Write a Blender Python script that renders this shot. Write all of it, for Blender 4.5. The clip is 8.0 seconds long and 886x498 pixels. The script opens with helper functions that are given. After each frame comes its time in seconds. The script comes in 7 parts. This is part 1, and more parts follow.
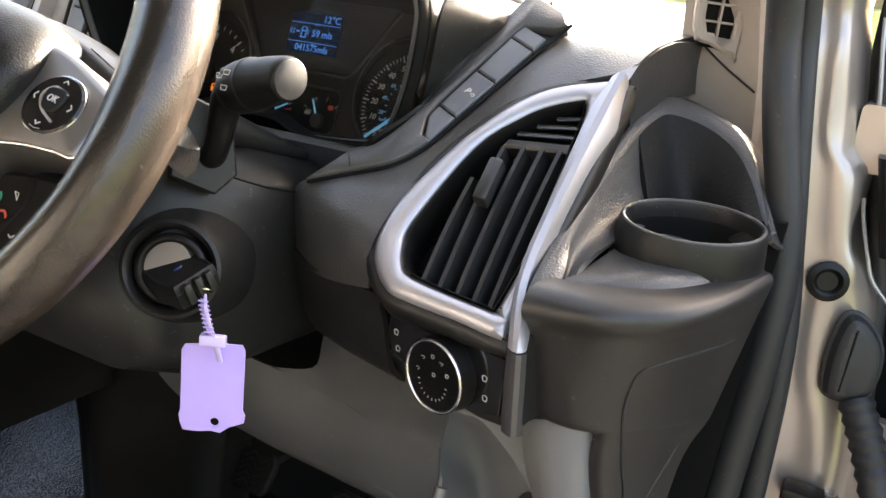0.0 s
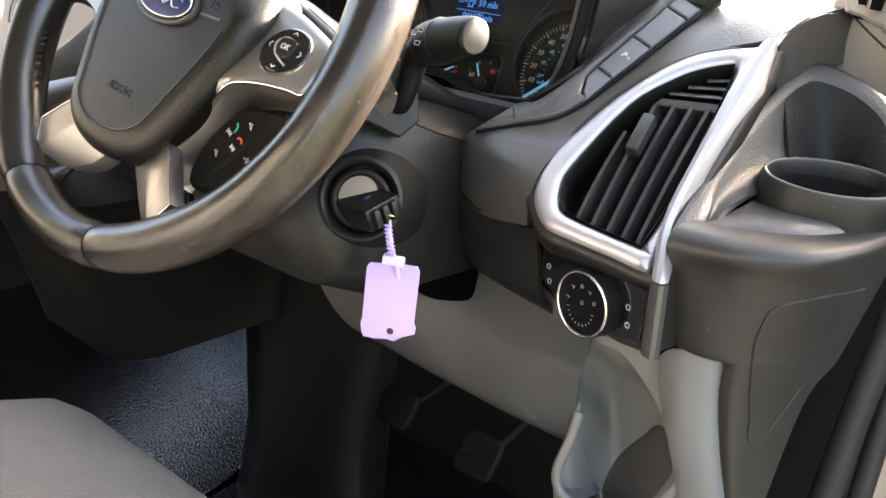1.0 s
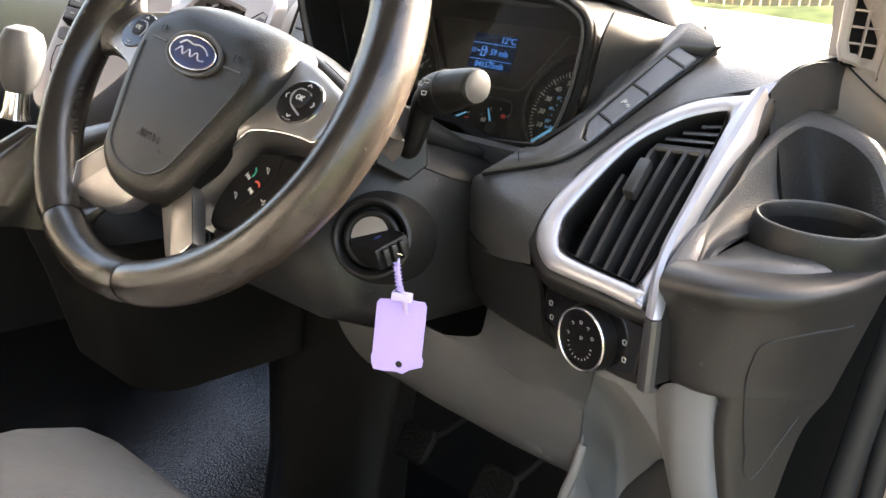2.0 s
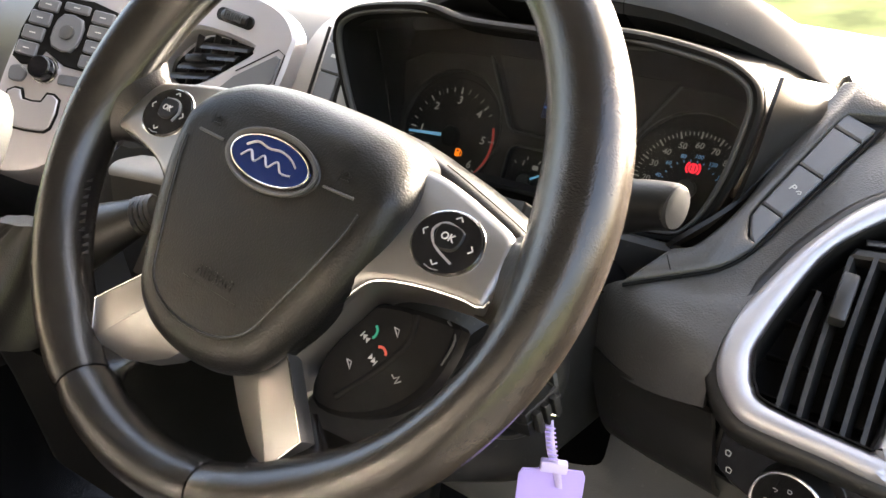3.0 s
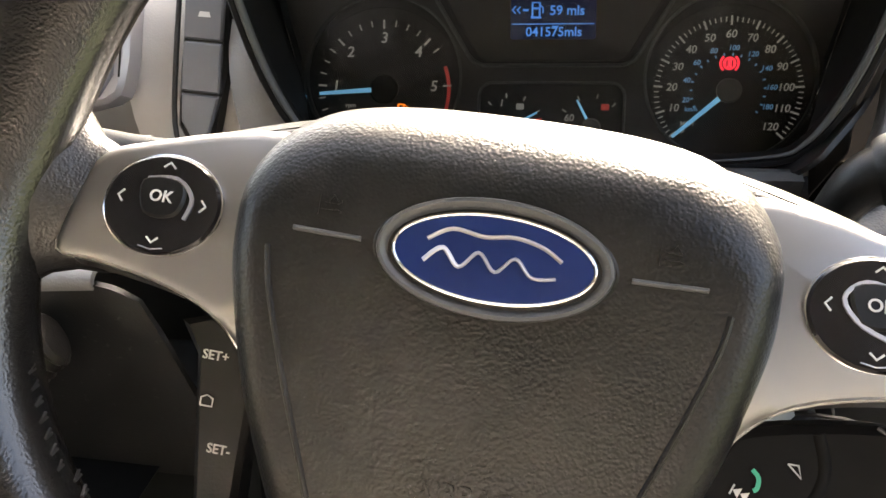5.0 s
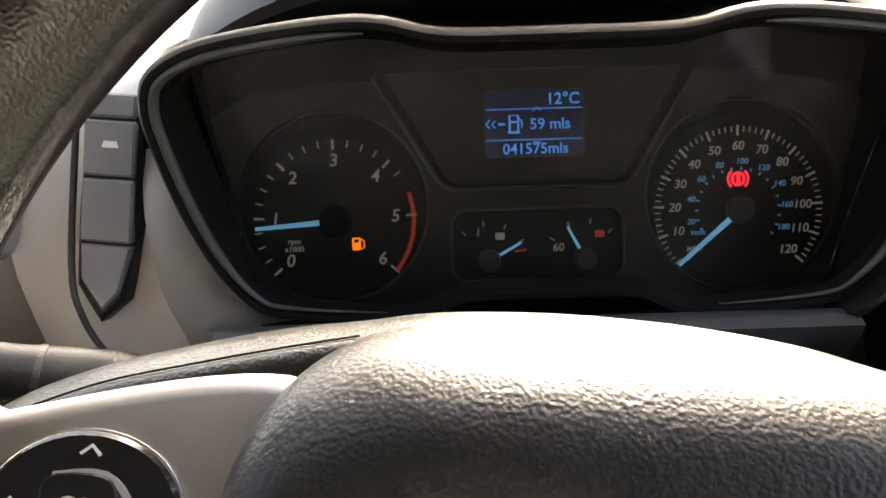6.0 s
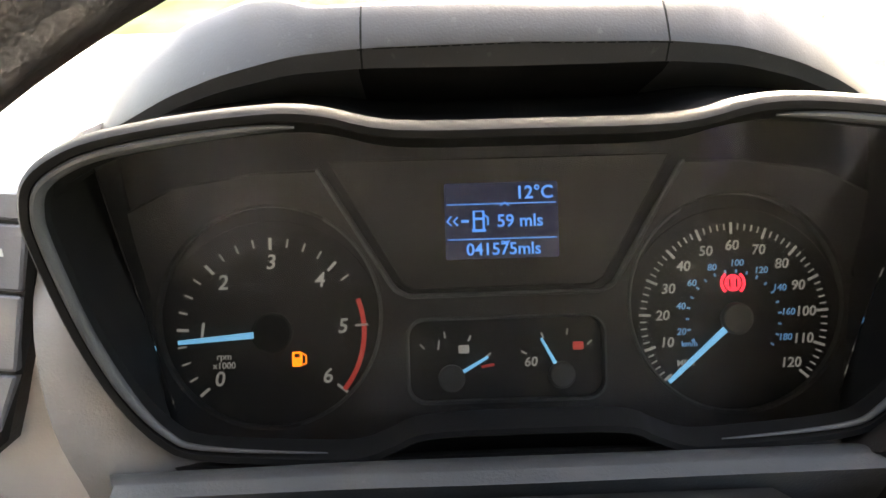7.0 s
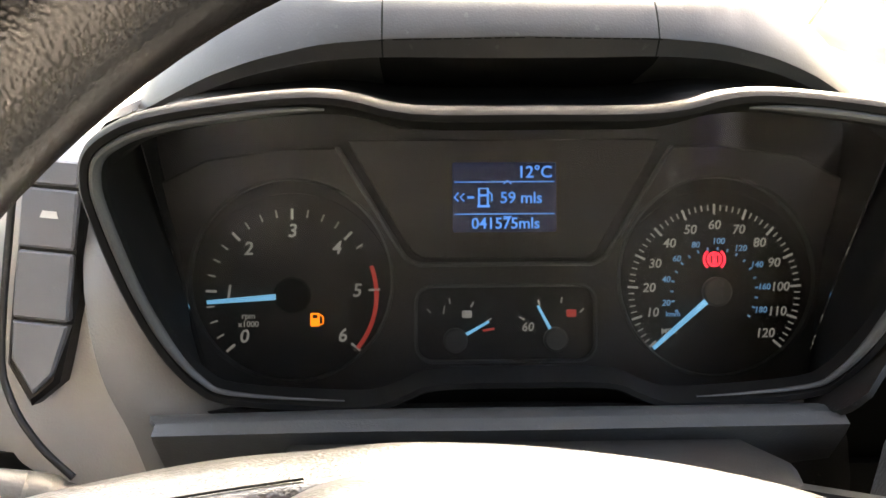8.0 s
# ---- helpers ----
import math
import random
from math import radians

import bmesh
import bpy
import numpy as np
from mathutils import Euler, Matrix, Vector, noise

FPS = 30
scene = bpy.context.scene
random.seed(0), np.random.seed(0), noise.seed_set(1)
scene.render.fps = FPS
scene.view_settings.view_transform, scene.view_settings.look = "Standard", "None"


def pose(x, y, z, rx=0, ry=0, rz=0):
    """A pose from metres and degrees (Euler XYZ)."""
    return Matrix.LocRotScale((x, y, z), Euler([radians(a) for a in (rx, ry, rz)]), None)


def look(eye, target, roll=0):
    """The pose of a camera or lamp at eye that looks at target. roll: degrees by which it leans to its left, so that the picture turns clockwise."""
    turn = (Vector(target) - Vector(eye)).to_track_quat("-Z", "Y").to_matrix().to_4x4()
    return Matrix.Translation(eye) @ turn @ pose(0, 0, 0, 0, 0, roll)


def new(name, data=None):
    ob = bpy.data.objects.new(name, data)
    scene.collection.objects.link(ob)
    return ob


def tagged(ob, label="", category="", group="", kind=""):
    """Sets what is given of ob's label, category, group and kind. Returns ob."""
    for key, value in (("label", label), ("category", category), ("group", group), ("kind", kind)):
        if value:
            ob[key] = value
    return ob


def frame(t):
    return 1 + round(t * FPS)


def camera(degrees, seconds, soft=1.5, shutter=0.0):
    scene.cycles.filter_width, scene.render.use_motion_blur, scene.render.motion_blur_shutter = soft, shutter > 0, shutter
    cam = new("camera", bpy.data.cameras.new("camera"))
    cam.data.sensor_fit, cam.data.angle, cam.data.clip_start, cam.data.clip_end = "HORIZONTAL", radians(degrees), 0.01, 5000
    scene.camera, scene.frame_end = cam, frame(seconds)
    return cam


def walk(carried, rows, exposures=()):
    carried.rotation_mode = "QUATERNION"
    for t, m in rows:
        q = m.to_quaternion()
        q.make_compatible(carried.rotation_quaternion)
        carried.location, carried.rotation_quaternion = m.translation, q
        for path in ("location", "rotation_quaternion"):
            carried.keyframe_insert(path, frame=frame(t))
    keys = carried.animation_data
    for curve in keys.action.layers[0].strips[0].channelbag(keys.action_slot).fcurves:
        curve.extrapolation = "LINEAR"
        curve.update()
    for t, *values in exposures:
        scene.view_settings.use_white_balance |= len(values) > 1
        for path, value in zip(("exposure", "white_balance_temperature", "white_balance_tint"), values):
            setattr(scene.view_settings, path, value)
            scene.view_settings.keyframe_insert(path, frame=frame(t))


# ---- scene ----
cam = camera(55.9, 8.0)
PATH = [
    (0, (0.4581, -0.2587, 1.3349), (-0.3245, 1.2737, 0.8065), 6.55),
    (0.5, (0.4613, -0.2938, 1.3247), (-0.4408, 1.1536, 0.7492), 6.93),
    (1, (0.4818, -0.3347, 1.3259), (-0.5125, 1.0441, 0.7341), 6.92),
    (1.2, (0.5003, -0.3504, 1.3271), (-0.5190, 1.0134, 0.7430), 6.85),
    (2.3, (0.5125, -0.3438, 1.3486), (-0.5575, 1.0158, 0.8521), 6.52),
    (2.5, (0.4456, -0.3252, 1.3604), (-0.5925, 1.0635, 0.8768), 6.69),
    (2.7, (0.3774, -0.3156, 1.3733), (-0.6090, 1.1078, 0.8822), 6.74),
    (3, (0.2951, -0.3004, 1.3797), (-0.6118, 1.1472, 0.8122), 6.04),
    (3.5, (0.2146, -0.2873, 1.3821), (-0.5476, 1.2059, 0.7269), 4.29),
    (4, (0.1382, -0.2653, 1.3783), (-0.4379, 1.2988, 0.6988), 2.75),
    (4.2, (0.1124, -0.2543, 1.3754), (-0.3886, 1.3218, 0.6650), 2.20),
    (5.3, (-0.0046, -0.1798, 1.3833), (-0.1664, 1.4337, 0.6019), -2.86),
    (5.5, (-0.0138, -0.1604, 1.3837), (-0.1193, 1.4740, 0.6370), -2.64),
    (6, (-0.0338, -0.1056, 1.3825), (-0.0620, 1.5808, 0.7539), -1.96),
    (6.5, (-0.0325, -0.0706, 1.3815), (-0.0283, 1.6493, 0.8508), -1.61),
    (7, (-0.0283, -0.0428, 1.3843), (0.0181, 1.6858, 0.8844), -1.30),
    (7.5, (-0.0275, -0.0428, 1.3812), (0.0295, 1.6888, 0.8931), -0.89),
    (8, (-0.0324, -0.0786, 1.3915), (0.0117, 1.6371, 0.8489), -0.02),
]
walk(cam, [(t, look(eye, target, roll)) for t, eye, target, roll in PATH], [(0, 3.22, 7250, 13), (1, 3.75, 7250, 13), (2.5, 3.45, 7250, 13), (4, 3.42, 7250, 13), (5.5, 3.55, 7250, 13), (6, 3.15, 7250, 13), (6.6, 3.60, 7250, 13), (7, 4.15, 7250, 13), (8, 4.05, 7250, 13)])

# world, sun, exposure
world = bpy.data.worlds.new("world")
scene.world = world
world.use_nodes = True
wn = world.node_tree
sky = wn.nodes.new("ShaderNodeTexSky")
sky.sky_type = "NISHITA"
sky.sun_disc = False
sky.sun_elevation = radians(26)
sky.sun_rotation = radians(17)
sky.air_density, sky.dust_density, sky.ozone_density = 1.0, 6.0, 0.6
wn.links.new(sky.outputs["Color"], wn.nodes["Background"].inputs["Color"])
wn.nodes["Background"].inputs["Strength"].default_value = 0.15
sun = new("sun", bpy.data.lights.new("sun", "SUN"))
sun.data.energy, sun.data.angle, sun.data.color = 4.6, radians(4.0), (1.0, 0.95, 0.87)
sun.matrix_world = look((0.27, 0.90, 0.45), (0, 0, 0))


# materials
def material(name, color, rough=0.5, metal=0.0, grain=0.0, grain_scale=900.0, vary=0.06, vary_scale=14.0,
             spec=0.5, coat=0.0, emit=None, strength=0.0, kind="noise", rough_vary=0.045, speckle=0.0):
    m = bpy.data.materials.new(name)
    m.use_nodes = True
    nt = m.node_tree
    b = nt.nodes["Principled BSDF"]
    b.inputs["Roughness"].default_value = rough
    b.inputs["Metallic"].default_value = metal
    b.inputs["Specular IOR Level"].default_value = spec
    b.inputs["Coat Weight"].default_value = coat
    b.inputs["Coat Roughness"].default_value = 0.08
    tc = nt.nodes.new("ShaderNodeTexCoord")
    big = nt.nodes.new("ShaderNodeTexNoise")
    big.inputs["Scale"].default_value = vary_scale
    big.inputs["Detail"].default_value = 6
    nt.links.new(tc.outputs["Object"], big.inputs["Vector"])
    ramp = nt.nodes.new("ShaderNodeValToRGB")
    e = ramp.color_ramp.elements
    e[0].position, e[1].position = 0.3, 0.72
    e[0].color = tuple(c * (1 - vary) for c in color) + (1,)
    e[1].color = tuple(min(1, c * (1 + vary)) for c in color) + (1,)
    nt.links.new(big.outputs["Fac"], ramp.inputs["Fac"])
    last = ramp.outputs["Color"]
    if speckle:
        fine = nt.nodes.new("ShaderNodeTexNoise")
        fine.inputs["Scale"].default_value = 260.0
        fine.inputs["Detail"].default_value = 3
        nt.links.new(tc.outputs["Object"], fine.inputs["Vector"])
        fr = nt.nodes.new("ShaderNodeValToRGB")
        fr.color_ramp.elements[0].position, fr.color_ramp.elements[1].position = 0.66, 0.74
        fr.color_ramp.elements[0].color, fr.color_ramp.elements[1].color = (0, 0, 0, 1), (speckle, speckle, speckle, 1)
        nt.links.new(fine.outputs["Fac"], fr.inputs["Fac"])
        mix = nt.nodes.new("ShaderNodeMix")
        mix.data_type = "RGBA"
        nt.links.new(fr.outputs["Color"], mix.inputs["Factor"])
        nt.links.new(last, mix.inputs["A"])
        mix.inputs["B"].default_value = (0.55, 0.52, 0.48, 1)
        last = mix.outputs["Result"]
    nt.links.new(last, b.inputs["Base Color"])
    if rough_vary:
        mr = nt.nodes.new("ShaderNodeMapRange")
        mr.inputs["To Min"].default_value = max(0.02, rough - rough_vary)
        mr.inputs["To Max"].default_value = min(1.0, rough + rough_vary)
        n2 = nt.nodes.new("ShaderNodeTexNoise")
        n2.inputs["Scale"].default_value = vary_scale * 3.1
        n2.inputs["Detail"].default_value = 5
        nt.links.new(tc.outputs["Object"], n2.inputs["Vector"])
        nt.links.new(n2.outputs["Fac"], mr.inputs["Value"])
        nt.links.new(mr.outputs["Result"], b.inputs["Roughness"])
    if grain:
        bump = nt.nodes.new("ShaderNodeBump")
        bump.inputs["Strength"].default_value = grain
        bump.inputs["Distance"].default_value = 0.0006
        if kind == "leather":
            g = nt.nodes.new("ShaderNodeTexVoronoi")
            g.feature = "SMOOTH_F1"
            g.inputs["Scale"].default_value = grain_scale
            warp = nt.nodes.new("ShaderNodeTexNoise")
            warp.inputs["Scale"].default_value = grain_scale * 0.35
            nt.links.new(tc.outputs["Object"], warp.inputs["Vector"])
            add = nt.nodes.new("ShaderNodeVectorMath")
            add.operation = "MULTIPLY_ADD"
            add.inputs[1].default_value = (0.0009, 0.0009, 0.0009)
            nt.links.new(warp.outputs["Color"], add.inputs[0])
            nt.links.new(tc.outputs["Object"], add.inputs[2])
            nt.links.new(add.outputs[0], g.inputs["Vector"])
            nt.links.new(g.outputs["Distance"], bump.inputs["Height"])
        elif kind == "weave":
            g = nt.nodes.new("ShaderNodeTexWave")
            g.inputs["Scale"].default_value = grain_scale
            g.inputs["Distortion"].default_value = 0.6
            g.inputs["Detail"].default_value = 1
            nt.links.new(tc.outputs["Object"], g.inputs["Vector"])
            nt.links.new(g.outputs["Fac"], bump.inputs["Height"])
        else:
            g = nt.nodes.new("ShaderNodeTexNoise")
            g.inputs["Scale"].default_value = grain_scale
            g.inputs["Detail"].default_value = 2
            nt.links.new(tc.outputs["Object"], g.inputs["Vector"])
            nt.links.new(g.outputs["Fac"], bump.inputs["Height"])
        nt.links.new(bump.outputs["Normal"], b.inputs["Normal"])
    if emit:
        b.inputs["Emission Color"].default_value = (*emit, 1)
        b.inputs["Emission Strength"].default_value = strength * 0.22
    return m


PAD = material("grained charcoal dash skin", (0.044, 0.0430, 0.0420), 0.35, spec=0.6, grain=0.45, grain_scale=850, kind="leather", speckle=0.05)
BROW = material("smooth charcoal brow skin", (0.026, 0.0257, 0.0258), 0.46, spec=0.32, grain=0.12, grain_scale=1100, speckle=0.03)
END = material("dark brown-grey end panel plastic", (0.022, 0.0205, 0.0195), 0.40, spec=0.5, grain=0.14, grain_scale=1000, speckle=0.05)
BEZEL = material("black bezel plastic", (0.010, 0.010, 0.010), 0.6, spec=0.08, grain=0.1)
PALE = material("pale grey lower dash plastic", (0.37, 0.362, 0.353), 0.45, grain=0.4, grain_scale=900, speckle=0.04)
POST = material("light grey plastic and skylit dash top", (0.15, 0.148, 0.146), 0.5, grain=0.3, grain_scale=900, speckle=0.03)
POCKET = material("pearl grey pocket plastic", (0.155, 0.157, 0.160), 0.42, grain=0.25, grain_scale=900, speckle=0.03)
SWITCH = material("blue-grey switch plastic", (0.105, 0.110, 0.122), 0.34, grain=0.2, grain_scale=1100, speckle=0.03)
FASCIA = material("dark moulded plastic", (0.012, 0.0117, 0.0114), 0.40, spec=0.36, grain=0.22, grain_scale=1000, speckle=0.06)
BLACK = material("black plastic", (0.005, 0.005, 0.005), 0.40, spec=0.28, grain=0.15, grain_scale=900)
MATT = material("matt black plastic", (0.005, 0.005, 0.005), 0.7, spec=0.12, grain=0.1)
# SILVER darkened for the surround's foot: its dark reflection put into the colour
SILVER_SHADED = material("satin silver paint, shade mixed in", (0.11, 0.108, 0.112), 0.38, metal=0.7, vary=0.03)
GLOSS = material("gloss black plastic", (0.006, 0.006, 0.007), 0.12, rough_vary=0.04)
NICHE_SHADED = material("shaded niche plastic, black and grained", (0.010, 0.010, 0.010), 0.58, spec=0.25, grain=0.6, grain_scale=420, kind="leather")
GREY = material("mid grey moulded plastic", (0.051, 0.0525, 0.054), 0.48, grain=0.3, grain_scale=800, speckle=0.04)
SILVER = material("satin silver paint", (0.44, 0.432, 0.455), 0.40, metal=0.72, vary=0.02, rough_vary=0.05)
SPOKE = material("brushed silver spoke trim", (0.31, 0.304, 0.299), 0.38, metal=0.94, vary=0.02, rough_vary=0.015)
CHROME = material("chrome", (0.85, 0.85, 0.86), 0.14, metal=1.0, rough_vary=0.03)
LEATHER = material("worn black leather", (0.010, 0.009, 0.008), 0.31, grain=0.34, grain_scale=1200, kind="leather", rough_vary=0.05)
CUSHION = material("grained airbag skin", (0.0062, 0.0060, 0.0057), 0.37, spec=0.38, grain=0.30, grain_scale=1000, kind="leather")


def worn_rim(name):
    """Black leather, rubbed to tan along the outer edge of the wheel's right half."""
    m = material(name, (0.010, 0.0088, 0.0080), 0.26, spec=0.75, grain=0.20, grain_scale=1100, kind="leather", vary=0.12, vary_scale=40, rough_vary=0.03)
    nt = m.node_tree
    b = nt.nodes["Principled BSDF"]
    tc = nt.nodes.new("ShaderNodeTexCoord")
    sep = nt.nodes.new("ShaderNodeSeparateXYZ")
    nt.links.new(tc.outputs["Object"], sep.inputs[0])
    flat = nt.nodes.new("ShaderNodeVectorMath")
    flat.operation = "MULTIPLY"
    flat.inputs[1].default_value = (1, 1, 0)
    nt.links.new(tc.outputs["Object"], flat.inputs[0])
    rad = nt.nodes.new("ShaderNodeVectorMath")
    rad.operation = "LENGTH"
    nt.links.new(flat.outputs[0], rad.inputs[0])
    noise = nt.nodes.new("ShaderNodeTexNoise")
    noise.inputs["Scale"].default_value = 60.0
    noise.inputs["Detail"].default_value = 8
    nt.links.new(tc.outputs["Object"], noise.inputs["Vector"])
    edge = nt.nodes.new("ShaderNodeMath")
    edge.operation = "MULTIPLY_ADD"
    edge.inputs[1].default_value = 0.014
    nt.links.new(noise.outputs["Fac"], edge.inputs[0])
    nt.links.new(rad.outputs["Value"], edge.inputs[2])
    ring = nt.nodes.new("ShaderNodeMapRange")
    ring.inputs["From Min"].default_value, ring.inputs["From Max"].default_value = 0.177, 0.188
    ring.inputs["To Max"].default_value = 0.38
    nt.links.new(edge.outputs[0], ring.inputs["Value"])
    side = nt.nodes.new("ShaderNodeMapRange")
    side.inputs["From Min"].default_value, side.inputs["From Max"].default_value = 0.02, 0.10
    nt.links.new(sep.outputs["X"], side.inputs["Value"])
    both = nt.nodes.new("ShaderNodeMath")
    both.operation = "MULTIPLY"
    nt.links.new(ring.outputs["Result"], both.inputs[0])
    nt.links.new(side.outputs["Result"], both.inputs[1])
    mix = nt.nodes.new("ShaderNodeMix")
    mix.data_type = "RGBA"
    mix.inputs["B"].default_value = (0.105, 0.080, 0.060, 1)
    nt.links.new(both.outputs[0], mix.inputs["Factor"])
    nt.links.new(b.inputs["Base Color"].links[0].from_socket, mix.inputs["A"])
    nt.links.new(mix.outputs["Result"], b.inputs["Base Color"])
    return m


RIM = worn_rim("black leather rim rubbed tan")
UNDER = material("smoked metal spoke underside", (0.32, 0.312, 0.304), 0.36, metal=0.95, vary=0.03, rough_vary=0.03)
THREAD = material("dark thread", (0.012, 0.011, 0.010), 0.7)
BEIGE = material("beige pillar plastic", (0.40, 0.36, 0.32), 0.6, grain=0.25, grain_scale=700)
RUBBER = material("rubber seal", (0.018, 0.019, 0.020), 0.55, grain=0.1, speckle=0.05)
PAINT = material("champagne metallic body paint", (0.42, 0.37, 0.33), 0.32, metal=0.6, coat=0.6)
FABRIC = material("grey seat fabric", (0.215, 0.203, 0.192), 0.9, grain=1.0, grain_scale=110, kind="weave")
MAT = material("black vinyl floor", (0.004, 0.0044, 0.0048), 0.19, spec=0.42, grain=0.7, grain_scale=340, kind="leather", rough_vary=0.08)
TAG = material("purple plastic tag", (0.44, 0.35, 0.82), 0.5, grain=0.05)
STRAP = material("pale lilac strap", (0.62, 0.55, 0.90), 0.45)
BLUE = material("blue enamel", (0.007, 0.018, 0.085), 0.18, coat=0.4)
WHITE = material("white print", (0.52, 0.52, 0.51), 0.6)
LOUVRE = material("satin black louvre plastic", (0.022, 0.022, 0.022), 0.34, grain=0.1)
DIAL = material("dial face", (0.013, 0.012, 0.0115), 0.5, spec=0.3, grain=0.1)
MASK = material("charcoal cluster mask", (0.033, 0.031, 0.030), 0.55, spec=0.3, grain=0.3, grain_scale=900)
MARK = material("backlit dial print", (0.20, 0.20, 0.195), 0.5, emit=(0.9, 0.9, 0.85), strength=0.042)
MARKB = material("backlit blue print", (0.10, 0.25, 0.45), 0.5, emit=(0.15, 0.4, 0.8), strength=0.10)
NEEDLE = material("lit blue needle", (0.15, 0.45, 0.75), 0.5, emit=(0.16, 0.50, 0.85), strength=0.2)
LCD = material("display glass", (0.004, 0.006, 0.016), 0.25, emit=(0.006, 0.014, 0.05), strength=0.16)
LCDTEXT = material("lit display segments", (0.05, 0.2, 0.6), 0.5, emit=(0.045, 0.25, 0.80), strength=0.30)
REDLAMP = material("red warning lamp", (0.6, 0.02, 0.04), 0.5, emit=(1.0, 0.03, 0.06), strength=0.5)
AMBER = material("amber warning lamp", (0.7, 0.2, 0.01), 0.5, emit=(1.0, 0.22, 0.01), strength=0.5)
REDPRINT = material("red print", (0.32, 0.03, 0.03), 0.5, emit=(0.8, 0.08, 0.06), strength=0.06)
GREENPRINT = material("green print", (0.02, 0.35, 0.22), 0.5)
ORANGE = material("red icon print", (0.62, 0.08, 0.05), 0.5)
LINER = material("pale headliner cloth", (0.19, 0.18, 0.17), 0.9, grain=0.3)
BULKHEAD = material("dark grey bulkhead", (0.07, 0.068, 0.066), 0.8, grain=0.3)
# verge darkened to cut its bounce; bank brightened, sunlight put into the colour
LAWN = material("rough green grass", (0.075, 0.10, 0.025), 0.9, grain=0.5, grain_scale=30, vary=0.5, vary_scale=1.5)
GRASS = material("grass with sunlight in its colour", (0.42, 0.41, 0.12), 0.9, grain=0.5, grain_scale=30, vary=0.5, vary_scale=1.5)
TIMBER = material("weathered timber", (0.30, 0.22, 0.13), 0.85, grain=0.5, grain_scale=60, vary=0.3, vary_scale=6)
TARMAC = material("asphalt", (0.06, 0.058, 0.055), 0.9, grain=0.6, grain_scale=120, vary=0.25, vary_scale=3)


def glass(name, tint=(0.93, 0.96, 0.95)):
    m = bpy.data.materials.new(name)
    m.use_nodes = True
    b = m.node_tree.nodes["Principled BSDF"]
    b.inputs["Base Color"].default_value = (*tint, 1)
    b.inputs["Roughness"].default_value = 0.02
    b.inputs["Transmission Weight"].default_value = 1.0
    b.inputs["IOR"].default_value = 1.05
    return m


GLASS = glass("clear glass")


def dusty_lens(name, veil):
    """Clear plastic with a gloss; a thin pale film stands in for veiling glare."""
    m = bpy.data.materials.new(name)
    m.use_nodes = True
    nt = m.node_tree
    nt.nodes.clear()
    out = nt.nodes.new("ShaderNodeOutputMaterial")
    clear, gloss, film = (nt.nodes.new("ShaderNodeBsdf" + k) for k in ("Transparent", "Glossy", "Diffuse"))
    gloss.inputs["Roughness"].default_value = 0.06
    film.inputs["Color"].default_value = (0.6, 0.57, 0.53, 1)
    fres = nt.nodes.new("ShaderNodeFresnel")
    fres.inputs["IOR"].default_value = 1.35
    a, b = nt.nodes.new("ShaderNodeMixShader"), nt.nodes.new("ShaderNodeMixShader")
    nt.links.new(fres.outputs["Fac"], a.inputs["Fac"])
    nt.links.new(clear.outputs[0], a.inputs[1])
    nt.links.new(gloss.outputs[0], a.inputs[2])
    spots = nt.nodes.new("ShaderNodeTexNoise")
    spots.inputs["Scale"].default_value = 22.0
    spots.inputs["Detail"].default_value = 8
    rng = nt.nodes.new("ShaderNodeMapRange")
    rng.inputs["To Min"].default_value, rng.inputs["To Max"].default_value = veil * 0.4, veil * 1.6
    nt.links.new(spots.outputs["Fac"], rng.inputs["Value"])
    nt.links.new(rng.outputs["Result"], b.inputs["Fac"])
    nt.links.new(a.outputs[0], b.inputs[1])
    nt.links.new(film.outputs[0], b.inputs[2])
    nt.links.new(b.outputs[0], out.inputs["Surface"])
    return m


LENS = dusty_lens("clear plastic with veiling haze", 0.014)


# mesh helpers
def finish(bm, name, mat, sharp=38, smooth=True):
    bmesh.ops.recalc_face_normals(bm, faces=bm.faces)
    me = bpy.data.meshes.new(name)
    bm.to_mesh(me)
    bm.free()
    me.materials.append(mat)
    if smooth:
        me.polygons.foreach_set("use_smooth", [True] * len(me.polygons))
        me.set_sharp_from_angle(angle=radians(sharp))
    return me


def part(name, bm, mat, parent=None, label="", sharp=38):
    ob = new(name, finish(bm, name, mat, sharp))
    if parent is not None:
        ob.parent = parent
    if label:
        tagged(ob, label)
    return ob


def thing(name, label, category, at=None, group="", kind=""):
    ob = new(name)
    ob.empty_display_size = 0.02
    if at is not None:
        ob.matrix_world = at
    return tagged(ob, label, category, group, kind)


def axes(origin, normal, right=(1, 0, 0), spin=0.0):
    """A frame: z along the normal, x as near as can be to right, turned by spin degrees."""
    z = Vector(normal).normalized()
    x = Vector(right)
    x = (x - z * x.dot(z)).normalized()
    m = Matrix.Translation(origin) @ Matrix((x, z.cross(x), z)).transposed().to_4x4()
    return m @ pose(0, 0, 0, 0, 0, spin)


